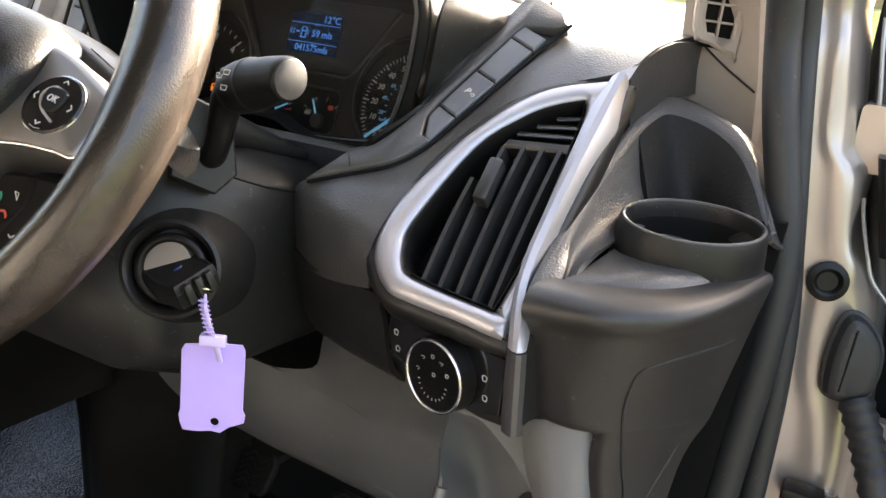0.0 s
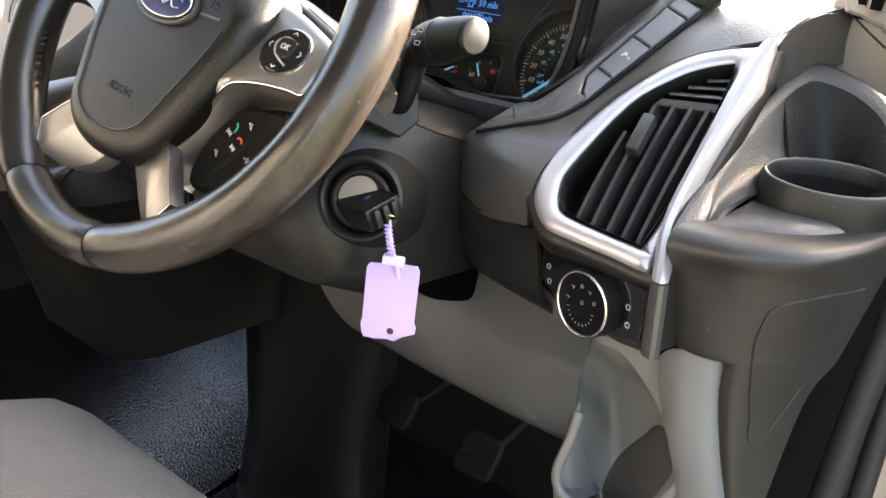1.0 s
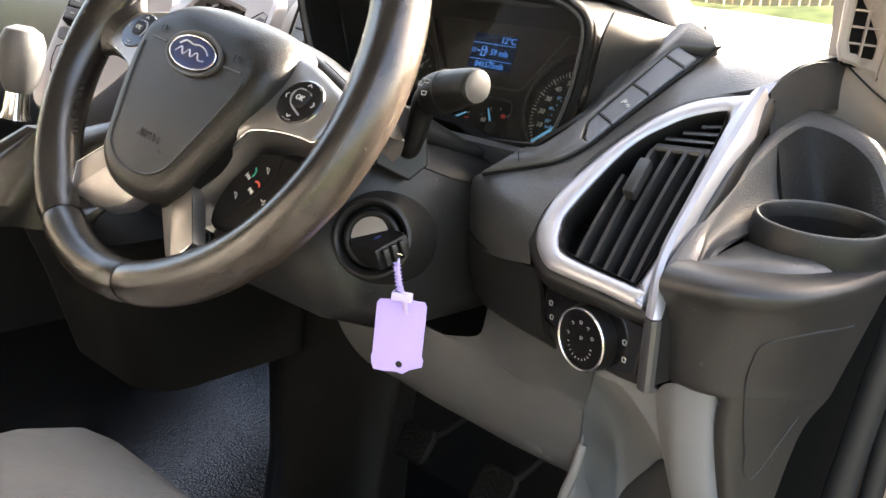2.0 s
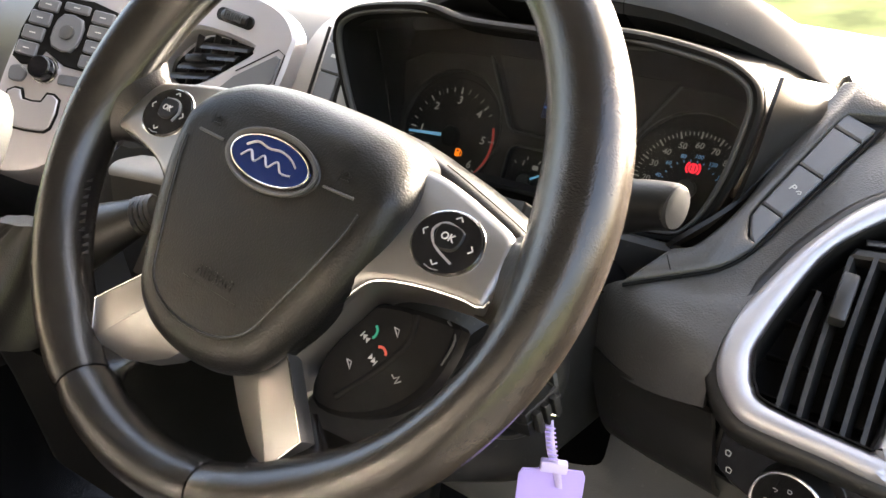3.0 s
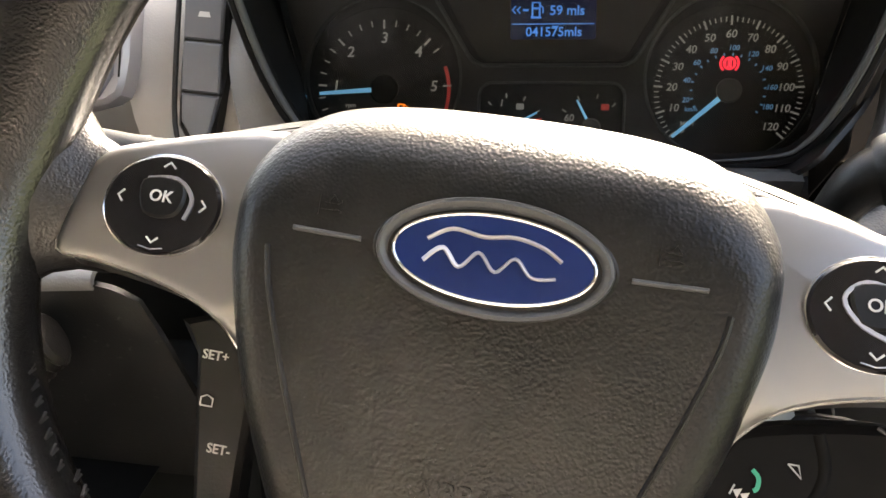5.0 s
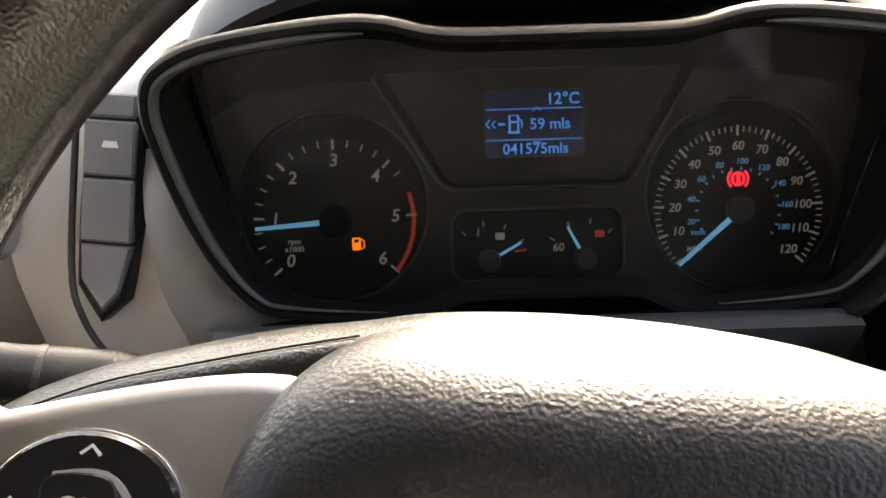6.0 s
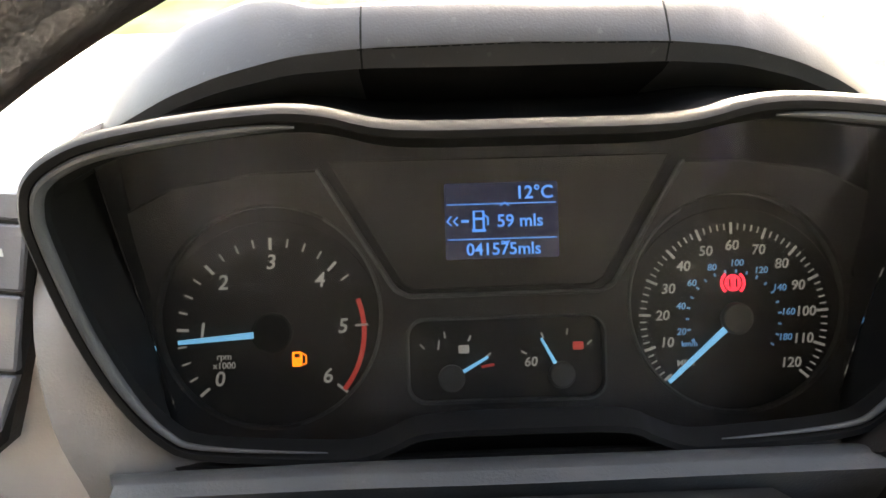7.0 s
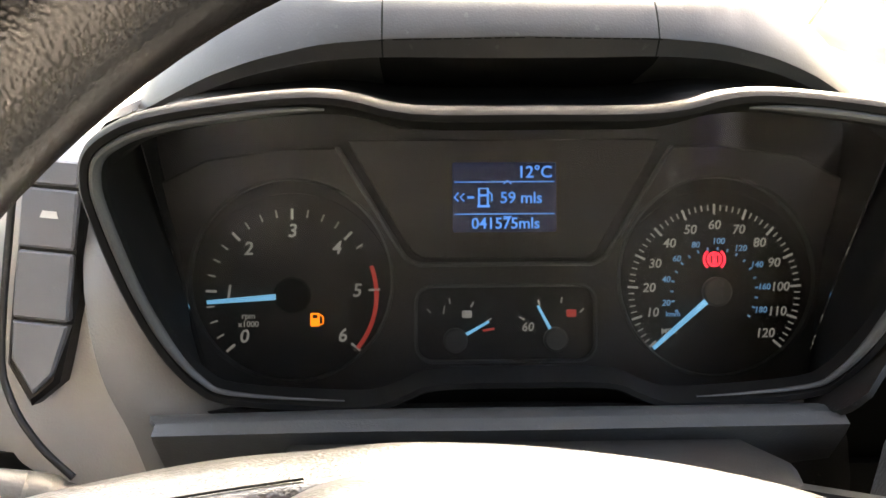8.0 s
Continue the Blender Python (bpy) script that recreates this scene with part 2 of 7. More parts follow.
def smooth_line(pts, n=4, closed=False):
    """Points on a Catmull-Rom curve through pts."""
    p = [Vector(q) for q in pts]
    k = len(p)
    out = []
    for i in range(k if closed else k - 1):
        if closed:
            a, b, c, d = p[i - 1], p[i], p[(i + 1) % k], p[(i + 2) % k]
        else:
            a, b, c, d = p[max(i - 1, 0)], p[i], p[i + 1], p[min(i + 2, k - 1)]
        for j in range(n):
            t = j / n
            out.append(0.5 * (2 * b + (c - a) * t + (2 * a - 5 * b + 4 * c - d) * t * t + (3 * b - a - 3 * c + d) * t ** 3))
    if not closed:
        out.append(p[-1])
    return out


def inset(pts, d):
    """A closed 2D outline moved inwards by d (outline counter-clockwise)."""
    k = len(pts)
    out = []
    for i in range(k):
        a, b, c = (Vector((q[0], q[1])) for q in (pts[i - 1], pts[i], pts[(i + 1) % k]))
        e, f = (b - a), (c - b)
        if e.length < 1e-7 or f.length < 1e-7:
            out.append(b)
            continue
        e.normalize(), f.normalize()
        n = Vector((-e.y - f.y, e.x + f.x))
        if n.length < 1e-4:
            n = Vector((-e.y, e.x))
        n.normalize()
        cosv = max(0.45, n.dot(Vector((-e.y, e.x))))
        out.append(b + n * d / cosv)
    return out


def ccw(pts):
    area = sum(pts[i - 1][0] * pts[i][1] - pts[i][0] * pts[i - 1][1] for i in range(len(pts)))
    return list(pts) if area > 0 else list(pts)[::-1]


def ring_faces(bm, a, b):
    k = len(a)
    for i in range(k):
        bm.faces.new((a[i - 1], a[i], b[i], b[i - 1]))


def plate(outline, thick, bevel=0.0, holes=(), m=None, bm=None, dome=0.0):
    """A plate with a bevelled front edge: front at z = 0, back at z = -thick; holes go through it."""
    bm = bm or bmesh.new()
    m = m or Matrix()
    edges = []
    first = len(bm.verts)
    for idx, loop in enumerate([outline, *holes]):
        loop = [Vector((q[0], q[1])) for q in ccw(loop)]
        side = 1 if idx == 0 else -1
        top = inset(loop, side * bevel) if bevel else loop
        back = [bm.verts.new(m @ Vector((q.x, q.y, -thick))) for q in loop]
        if bevel:
            mid = [bm.verts.new(m @ Vector((q.x, q.y, -bevel))) for q in loop]
            front = [bm.verts.new(m @ Vector((q.x, q.y, 0))) for q in top]
            ring_faces(bm, back, mid), ring_faces(bm, mid, front)
        else:
            front = [bm.verts.new(m @ Vector((q.x, q.y, 0))) for q in top]
            ring_faces(bm, back, front)
        edges += [bm.edges.get((front[i - 1], front[i])) for i in range(len(front))]
        if not holes:
            bm.faces.new(front)
            bm.faces.new(back[::-1])
    if holes:
        bmesh.ops.triangle_fill(bm, use_beauty=True, use_dissolve=False, edges=edges, normal=(m.to_3x3() @ Vector((0, 0, 1))))
    return bm


def loft(rings, closed=True, cap=(True, True), bm=None):
    """A skin over rings of equally many points."""
    bm = bm or bmesh.new()
    vs = [[bm.verts.new(Vector(p)) for p in r] for r in rings]
    k = len(vs[0])
    for a, b in zip(vs, vs[1:]):
        for i in range(0 if closed else 1, k):
            bm.faces.new((a[i - 1], a[i], b[i], b[i - 1]))
    if closed and cap[0]:
        bm.faces.new(vs[0][::-1])
    if closed and cap[1]:
        bm.faces.new(vs[-1])
    return bm


def sheet(rows, n=4, thick=0.003, bm=None, wrap=False):
    """A smooth sheet through a net of points, with thickness, away from its front."""
    fine = [smooth_line(r, n) for r in rows]
    cols = [smooth_line(c, n) for c in zip(*fine)]
    grid = [list(r) for r in zip(*cols)]
    bm = bm or bmesh.new()
    h, w = len(grid), len(grid[0])
    nor = [[None] * w for _ in range(h)]
    for i in range(h):
        for j in range(w):
            du = grid[i][min(j + 1, w - 1)] - grid[i][max(j - 1, 0)]
            dv = grid[min(i + 1, h - 1)][j] - grid[max(i - 1, 0)][j]
            c = du.cross(dv)
            nor[i][j] = c.normalized() if c.length > 1e-12 else Vector((0, 0, 1))
    f = [[bm.verts.new(p) for p in r] for r in grid]
    b = [[bm.verts.new(grid[i][j] - nor[i][j] * thick) for j in range(w)] for i in range(h)]
    for i in range(1, h):
        for j in range(1, w):
            bm.faces.new((f[i - 1][j - 1], f[i - 1][j], f[i][j], f[i][j - 1]))
            bm.faces.new((b[i - 1][j - 1], b[i][j - 1], b[i][j], b[i - 1][j]))
    for i in range(1, h):
        bm.faces.new((f[i - 1][0], f[i][0], b[i][0], b[i - 1][0]))
        bm.faces.new((f[i - 1][-1], b[i - 1][-1], b[i][-1], f[i][-1]))
    for j in range(1, w):
        bm.faces.new((f[0][j - 1], b[0][j - 1], b[0][j], f[0][j]))
        bm.faces.new((f[-1][j - 1], f[-1][j], b[-1][j], b[-1][j - 1]))
    return bm


def tube(path, radii, seg=14, m=None, bm=None, flat=1.0, closed=False):
    """A round tube along a path; radii one number or one for each point; flat squeezes it along its second axis."""
    m = m or Matrix()
    p = [Vector(q) for q in path]
    r = radii if isinstance(radii, (list, tuple)) else [radii] * len(p)
    rings = []
    last = None
    for i, q in enumerate(p):
        if closed:
            d = (p[(i + 1) % len(p)] - p[i - 1]).normalized()
        else:
            d = (p[min(i + 1, len(p) - 1)] - p[max(i - 1, 0)]).normalized()
        if last is None:
            last = d.orthogonal().normalized()
        last = (last - d * last.dot(d)).normalized()
        s = d.cross(last)
        rings.append([m @ (q + r[i] * (math.cos(a) * last + flat * math.sin(a) * s)) for a in (2 * math.pi * j / seg for j in range(seg))])
    if closed:
        rings.append(rings[0])
        b2 = loft(rings, True, (False, False), bm)
        bmesh.ops.remove_doubles(b2, verts=b2.verts, dist=1e-6)
        return b2
    return loft(rings, True, (True, True), bm)


def box(x0, x1, y0, y1, z0, z1, bevel=0.0, m=None, seg=2):
    bm = bmesh.new()
    c = Matrix.Translation(((x0 + x1) / 2, (y0 + y1) / 2, (z0 + z1) / 2)) @ Matrix.Diagonal((x1 - x0, y1 - y0, z1 - z0, 1))
    bmesh.ops.create_cube(bm, size=1, matrix=c)
    if bevel:
        bmesh.ops.bevel(bm, geom=bm.edges, offset=bevel, segments=seg, affect="EDGES", profile=0.5)
    if m is not None:
        bm.transform(m)
    return bm


def disc(r, depth, m=None, seg=40, bevel=0.001, rx=1.0):
    return plate([(r * rx * math.cos(2 * math.pi * i / seg), r * math.sin(2 * math.pi * i / seg)) for i in range(seg)], depth, bevel, m=m)


def rounded(w, h, r, n=4, cx=0.0, cy=0.0):
    out = []
    for sx, sy, a0 in ((1, 1, 0), (-1, 1, 90), (-1, -1, 180), (1, -1, 270)):
        for i in range(n + 1):
            a = radians(a0 + 90 * i / n)
            out.append((cx + sx * (w / 2 - r) + r * math.cos(a), cy + sy * (h / 2 - r) + r * math.sin(a)))
    return out


def circle(r, n=40, cx=0.0, cy=0.0, a0=0.0, a1=360.0):
    k = n if a1 - a0 >= 360 else n + 1
    return [(cx + r * math.cos(radians(a0 + (a1 - a0) * i / n)), cy + r * math.sin(radians(a0 + (a1 - a0) * i / n))) for i in range(k)]


def stroke(pts, w, t=0.0003, m=None, bm=None):
    """A flat line of width w along 2D points."""
    p = [Vector((q[0], q[1])) for q in pts]
    left, right = [], []
    for i, q in enumerate(p):
        d = p[min(i + 1, len(p) - 1)] - p[max(i - 1, 0)]
        d.normalize()
        n = Vector((-d.y, d.x)) * w / 2
        left.append(q + n), right.append(q - n)
    m = m or Matrix()
    bm = bm or bmesh.new()
    for i in range(1, len(p)):
        quad = [left[i - 1], left[i], right[i], right[i - 1]]
        f = [bm.verts.new(m @ Vector((q.x, q.y, t))) for q in quad]
        g = [bm.verts.new(m @ Vector((q.x, q.y, 0))) for q in quad]
        bm.faces.new(f), bm.faces.new(g[::-1])
        for j in range(4):
            bm.faces.new((f[j - 1], f[j], g[j], g[j - 1]))
    return bm


def words(name, text, size, mat, parent, m, depth=0.0002, label="", shear=0.0, align="CENTER"):
    """Writing in the built-in font, as a mesh."""
    cu = bpy.data.curves.new(name, "FONT")
    cu.body, cu.size, cu.extrude, cu.shear, cu.offset = text, size, depth, shear, size * 0.012
    cu.align_x, cu.align_y, cu.resolution_u = align, "CENTER", 3
    tmp = new("writing", cu)
    dg = bpy.context.evaluated_depsgraph_get()
    me = bpy.data.meshes.new_from_object(tmp.evaluated_get(dg))
    bpy.data.objects.remove(tmp)
    me.materials.clear()
    me.materials.append(mat)
    ob = new(name, me)
    ob.parent = parent
    ob.matrix_local = m
    if label:
        tagged(ob, label)
    return ob


# the van's cab, closed round the camera, and the ground outside
def flat(name, pts, mat, label, kind="structure", thick=0.02):
    """A flat panel through four points, with thickness."""
    return tagged(part(name, sheet([pts[:2], pts[2:]], 1, thick), mat), label, name.split("_")[0], kind=kind)


ground = tagged(part("ground", sheet([[(-90, -60, 0), (90, -60, 0)], [(-90, 160, 0), (90, 160, 0)]], 1, 0.2), LAWN), "rough green grass verge", "ground", kind="structure")
road = tagged(part("road", box(-3.2, 3.4, -12, 6.5, -0.05, 0.012), TARMAC), "grey asphalt parking strip", "road", kind="structure")
flat("floor", [(-1.15, -1.2, 0.58), (0.50, -1.2, 0.58), (-1.15, 0.62, 0.58), (0.50, 0.62, 0.58)], MAT, "black vinyl cab floor")
flat("wall_front", [(-1.15, 0.62, 0.56), (0.46, 0.62, 0.56), (-1.15, 0.80, 1.28), (0.42, 0.80, 1.28)], MATT, "dark felt firewall under the dashboard")
flat("wall_rear", [(-1.17, -0.84, 0.5), (0.55, -0.84, 0.5), (-1.17, -0.86, 1.98), (0.55, -0.86, 1.98)], BULKHEAD, "dark grey bulkhead behind the seats")
tagged(part("ceiling", sheet([[(-1.17, -1.25, 1.92), (-0.33, -1.25, 1.96), (0.50, -1.25, 1.92)], [(-1.12, -0.4, 1.93), (-0.33, -0.4, 1.97), (0.46, -0.4, 1.93)], [(-1.0, 0.02, 1.86), (-0.33, 0.05, 1.89), (0.34, 0.02, 1.86)]], 4, 0.03), LINER), "pale cloth headliner", "ceiling", kind="structure")
flat("wall_left", [(-1.17, 0.62, 0.5), (-1.17, -1.2, 0.5), (-1.17, 0.85, 1.14), (-1.17, -1.2, 1.14)], FASCIA, "dark passenger door card")
flat("wall_left_rear", [(-1.17, -0.36, 1.14), (-1.17, -0.86, 1.14), (-1.12, -0.36, 1.93), (-1.12, -0.86, 1.93)], BEIGE, "beige side pillar")
flat("wall_right_rear", [(0.535, -0.50, 0.5), (0.535, -0.86, 0.5), (0.49, -0.52, 1.93), (0.49, -0.86, 1.93)], BEIGE, "beige side pillar behind the door opening")
windscreen = tagged(part("windscreen", sheet([[(-1.08, 0.91, 1.34), (-0.33, 1.00, 1.355), (0.40, 0.89, 1.335)], [(-0.98, 0.04, 1.87), (-0.33, 0.08, 1.90), (0.33, 0.04, 1.87)]], 6, 0.005), GLASS), "clear laminated windscreen", "windscreen", kind="structure")
windscreen.visible_shadow = False


# instrument cluster
XC = 0.0095
cluster = thing("instrument_cluster", "black instrument cluster with lit blue needles and display", "instrument cluster", pose(XC, 0, 0.0038))
half = [(0, 1.345), (0.045, 1.3455), (0.068, 1.3505), (0.085, 1.3515), (0.112, 1.349), (0.139, 1.3445), (0.154, 1.339), (0.1645, 1.331), (0.1685, 1.320),
        (0.168, 1.306), (0.161, 1.272), (0.151, 1.244), (0.139, 1.2255), (0.124, 1.217), (0.076, 1.2125), (0.060, 1.2135), (0.048, 1.2185), (0.036, 1.2232), (0, 1.2240)]
outline = [(x, z) for x, z in half] + [(-x, z) for x, z in half[-2:0:-1]]
outline = [(p.x, p.y) for p in smooth_line([(x, z, 0) for x, z in outline], 4, True)]


def bezel_y(z):
    return 0.22 + (1.345 - z) / 6


def dial_y(z):
    return 0.325 + (z - 1.245) * math.tan(radians(17))


def bezel_ring(grow, back):
    pts = inset(ccw(outline), -grow)
    return [Vector((p.x, bezel_y(p.y) + back, p.y)) for p in pts]


part("bezel", loft([bezel_ring(0.000, 0.012), bezel_ring(0.001, 0.005), bezel_ring(0.0, 0.001), bezel_ring(-0.0015, -0.001), bezel_ring(-0.004, -0.0005), bezel_ring(-0.005, 0.004), bezel_ring(-0.006, 0.012)], True, (False, False)), BEZEL, cluster, "satin black bezel frame")
for sx in (-1, 1):
    run = [p for p in ccw(outline)]
    run = [(p.x, p.y) for p in inset(run, 0.0062)]
    run = [q for q in run if sx * q[0] > 0.074]
    run = sorted(run, key=lambda q: math.atan2(q[1] - 1.28, sx * q[0] - 0.10))
    gap = max(range(len(run)), key=lambda k: math.dist(run[k], run[k - 1]))
    run = run[gap:] + run[:gap]
    line = [Vector((x, bezel_y(z) + 0.0012, z)) for x, z in run]
    k = len(line) - 1
    part("bezel_strip", tube(line, [0.0025 * min(1.0, 0.25 + 8 * min(i, k - i) / k) * (0.45 + 0.55 * min(1.0, max(0.0, (line[i].z - 1.222) / 0.03))) for i in range(k + 1)], 10, flat=0.7), GREY, cluster, "satin grey strip inside the bezel")
inner = inset(ccw(outline), 0.006)
def drop(z):
    """How far the tunnel's floor falls away behind the bezel's lower edge."""
    return 0.085 * min(1.0, max(0.0, (1.262 - z) / 0.03))


part("hood_lining", loft([[Vector((p.x, bezel_y(p.y) + 0.012, p.y)) for p in inner], [Vector((p.x * 1.0, 0.62 * (bezel_y(p.y) + 0.012) + 0.38 * (dial_y(p.y - drop(p.y)) + 0.004), p.y - 0.38 * drop(p.y))) for p in inner], [Vector((p.x * 1.09, dial_y(p.y - drop(p.y)) + 0.004, p.y - drop(p.y))) for p in inner]], True, (False, False)), BEZEL, cluster, "black tunnel behind the bezel")
D = axes((0, 0.325, 1.245), (0, -math.cos(radians(17)), math.sin(radians(17))))
mid = [((p.x * 1.10), (p.y - drop(p.y) - 1.245) / math.cos(radians(17))) for p in inset(ccw(outline), 0.004)]
face = part("dial_face", plate(mid, 0.003, 0.0), DIAL, cluster)
face.matrix_local = D
TX, SX, CY, RR = -0.108, 0.108, -0.0085, 0.0445
# the mask: raised charcoal plate with windows for the dials, the display and the small gauges
mask_half = [(0.044, 0.0065), (0.051, 0.0105), (0.0845, 0.0660), (0.112, 0.0655), (0.150, 0.060), (0.180, 0.045), (0.184, 0.0), (0.180, -0.045), (0.150, -0.085), (0.076, -0.092), (0.040, -0.086)]
mask_outline = [(-x, y) for x, y in mask_half[::-1]] + mask_half
holes = [circle(0.0505, 48, TX, CY * 0.5 + 0.0035), circle(0.0505, 48, SX, CY * 0.5 + 0.0035), rounded(0.090, 0.0375, 0.008, 5, 0, -0.0235)]
mask = part("mask", plate(mask_outline, 0.007, 0.0012, holes), MASK, cluster, "charcoal moulded mask between the dials")
mask.matrix_local = D @ pose(0, 0, 0.0075)
for sx in (-1, 1):
    rib = part("mask_rib", tube([(sx * 0.0845, 0.066, 0), (sx * 0.053, 0.0135, 0), (sx * 0.050, 0.0095, 0), (sx * 0.044, 0.0065, 0), (0, 0.0065, 0)], [0.0013, 0.0013, 0.0013, 0.0012, 0.0010], 8), GREY, cluster, "satin grey rib beside the display")
    rib.matrix_local = D @ pose(0, 0, 0.0075)
for cx, a0, a1 in ((TX, -75, 60), (SX, 120, 255)):
    part("dial_rib", tube([(x, y, 0) for x, y in circle(0.0508, 40, cx, CY * 0.5 + 0.0035, a0, a1)], 0.0008, 8), GREY, cluster, "grey raised edge beside the dial").matrix_local = D @ pose(0, 0, 0.0075)
part("gauge_rib", tube([(x, y, 0) for x, y in rounded(0.091, 0.0385, 0.0085, 5, 0, -0.0235)], 0.0008, 8, closed=True), GREY, cluster, "grey raised edge round the small gauges").matrix_local = D @ pose(0, 0, 0.0075)
panel = part("display_surround", plate([(-0.080, 0.070), (-0.047, 0.0125), (-0.042, 0.0095), (0.042, 0.0095), (0.047, 0.0125), (0.080, 0.070)], 0.002, 0.0006), MASK, cluster, "dark panel round the display")
panel.matrix_local = D @ pose(0, 0, 0.0026)
lcd = part("display", plate(rounded(0.053, 0.0355, 0.001, 2), 0.001, 0.0), LCD, cluster, "small dark blue trip display")
lcd.matrix_local = D @ pose(0, 0.0405, 0.0034)


def on_lcd(x, y):
    return pose(x, y, 0.0003)


words("temperature", "12\u00b0C", 0.0085, LCDTEXT, lcd, on_lcd(0.0155, 0.0125))
words("range", "59 mls", 0.0082, LCDTEXT, lcd, on_lcd(0.0085, -0.0005))
words("odometer", "041575mls", 0.0080, LCDTEXT, lcd, on_lcd(0.0005, -0.0135))
for y in (0.0078, -0.0085):
    part("divider", stroke([(-0.0255, y), (0.0255, y)], 0.0005), LCDTEXT, lcd).matrix_local = on_lcd(0, 0)
    part("chevron", stroke([(-0.002, y - 0.0012), (0, y - 0.0004 + 0.0012 * (-1 if y > 0 else 1) * -1), (0.002, y - 0.0012)], 0.0006), LCDTEXT, lcd).matrix_local = on_lcd(0.0015, 0)
pump = bmesh.new()
stroke([(-0.014, -0.0045), (-0.0075, -0.0045)], 0.0012, bm=pump), stroke([(-0.013, -0.0045), (-0.013, 0.0045), (-0.0085, 0.0045), (-0.0085, -0.0045)], 0.0011, bm=pump)
stroke([(-0.013, 0.001), (-0.0085, 0.001)], 0.0011, bm=pump), stroke([(-0.0085, 0.003), (-0.0065, 0.0015), (-0.0065, -0.002)], 0.0008, bm=pump)
stroke([(-0.0235, 0.0005 + 0.002), (-0.0255, 0.0), (-0.0235, -0.002)], 0.0008, bm=pump), stroke([(-0.0205, 0.002), (-0.0225, 0.0), (-0.0205, -0.002)], 0.0008, bm=pump), stroke([(-0.019, 0), (-0.0155, 0)], 0.0012, bm=pump)
part("pump_symbol", pump, LCDTEXT, lcd).matrix_local = on_lcd(0, 0)


def gauge(name, cx, cy, r, label):
    g = part(name, disc(r, 0.0012, None, 56, 0.0003), DIAL, cluster, label)
    g.matrix_local = D @ pose(cx, cy, 0.0018)
    return g


def ticks(name, parent, angles, r0, r1, w, mat, m=None):
    """Tick marks, each a part; small ones past counting joined."""
    joined = bmesh.new() if name == "minor_tick" else None
    for a in angles:
        c, s = math.cos(radians(a)), math.sin(radians(a))
        bm = stroke([(r0 * c, r0 * s), (r1 * c, r1 * s)], w, bm=joined)
        if joined is None:
            part(name, bm, mat, parent).matrix_local = m or Matrix()
    if joined is not None:
        tagged(part(name, joined, mat, parent), kind="stuff")


def needle(parent, angle, r0, r1, w0, w1, hub, z=0.004, hx=0.0, hy=0.0):
    bm = plate([(r0, -w0 / 2), (r1, -w1 / 2), (r1, w1 / 2), (r0, w0 / 2)], 0.0008, 0.0002)
    ob = part("needle", bm, NEEDLE, parent, "light blue lit needle")
    ob.matrix_local = pose(hx, hy, z, 0, 0, angle)
    if hub:
        h = part("hub", disc(hub, 0.004, None, 28, 0.001), GREY, parent, "round dark grey needle hub")
        h.matrix_local = pose(hx, hy, z + 0.0015)


tacho = gauge("tachometer", TX, CY, 0.052, "black rev counter with white figures to six")
per = 260 / 6
ticks("major_tick", tacho, [220 - per * i for i in range(5)], 0.0385, 0.0440, 0.0013, MARK)
ticks("minor_tick", tacho, [220 - per * i / 4 for i in range(18) if i % 4], 0.0400, 0.0440, 0.0008, MARK)
ticks("red_tick", tacho, [220 - per * 5, 220 - per * 6], 0.0385, 0.0445, 0.0011, MARK)
part("red_zone", stroke([(0.0425 * math.cos(radians(a)), 0.0425 * math.sin(radians(a))) for a in range(20, -41, -3)], 0.0022), REDPRINT, tacho)
for i in range(7):
    a = radians(220 - per * i)
    words("figure", str(i), 0.0095, MARK, tacho, pose(0.0325 * math.cos(a), 0.0325 * math.sin(a), 0.0003), shear=0.15)
words("unit", "rpm\nx1000", 0.0042, MARK, tacho, pose(-0.0225, -0.0125, 0.0003))
needle(tacho, 184, 0.008, 0.0425, 0.0030, 0.0020, 0, 0.0045)
part("hub", disc(0.0095, 0.003, None, 28, 0.001), MATT, tacho, "round black needle hub").matrix_local = pose(0, 0, 0.003)
lampf = bmesh.new()
plate(rounded(0.0046, 0.0068, 0.0006, 2, -0.0008, 0), 0.0003, 0.0, [rounded(0.0026, 0.0018, 0.0003, 2, -0.0008, 0.0016)], bm=lampf, m=pose(0, 0, 0.0004)), stroke([(0.0017, 0.0026), (0.0033, 0.0014), (0.0033, -0.0020), (0.0017, -0.0026)], 0.0006, bm=lampf)
part("fuel_lamp", lampf, AMBER, tacho, "lit amber low fuel lamp").matrix_local = pose(0.012, -0.0125, 0.0003)

speedo = gauge("speedometer", SX, CY, 0.052, "black speedometer in miles with blue inner scale")
per = 260 / 12
ticks("major_tick", speedo, [220 - per * i for i in range(13)], 0.0395, 0.0450, 0.0012, MARK)
ticks("minor_tick", speedo, [220 - per * i / 5 for i in range(61) if i % 5], 0.0415, 0.0445, 0.0007, MARK)
for i in range(1, 13):
    a = radians(220 - per * i)
    words("figure", str(10 * i), 0.0066, MARK, speedo, pose(0.0340 * math.cos(a), 0.0340 * math.sin(a), 0.0003), shear=0.15)
for i in range(1, 10):
    a = radians(220 - 260 * i * 20 / 1.609 / 120)
    if a > radians(-42):
        words("blue_figure", str(20 * i), 0.0044, MARKB, speedo, pose(0.0258 * math.cos(a), 0.0258 * math.sin(a), 0.0003), shear=0.15)
ticks("blue_tick", speedo, [220 - 260 * i * 10 / 1.609 / 120 for i in range(1, 20)], 0.0212, 0.0228, 0.0009, MARKB)
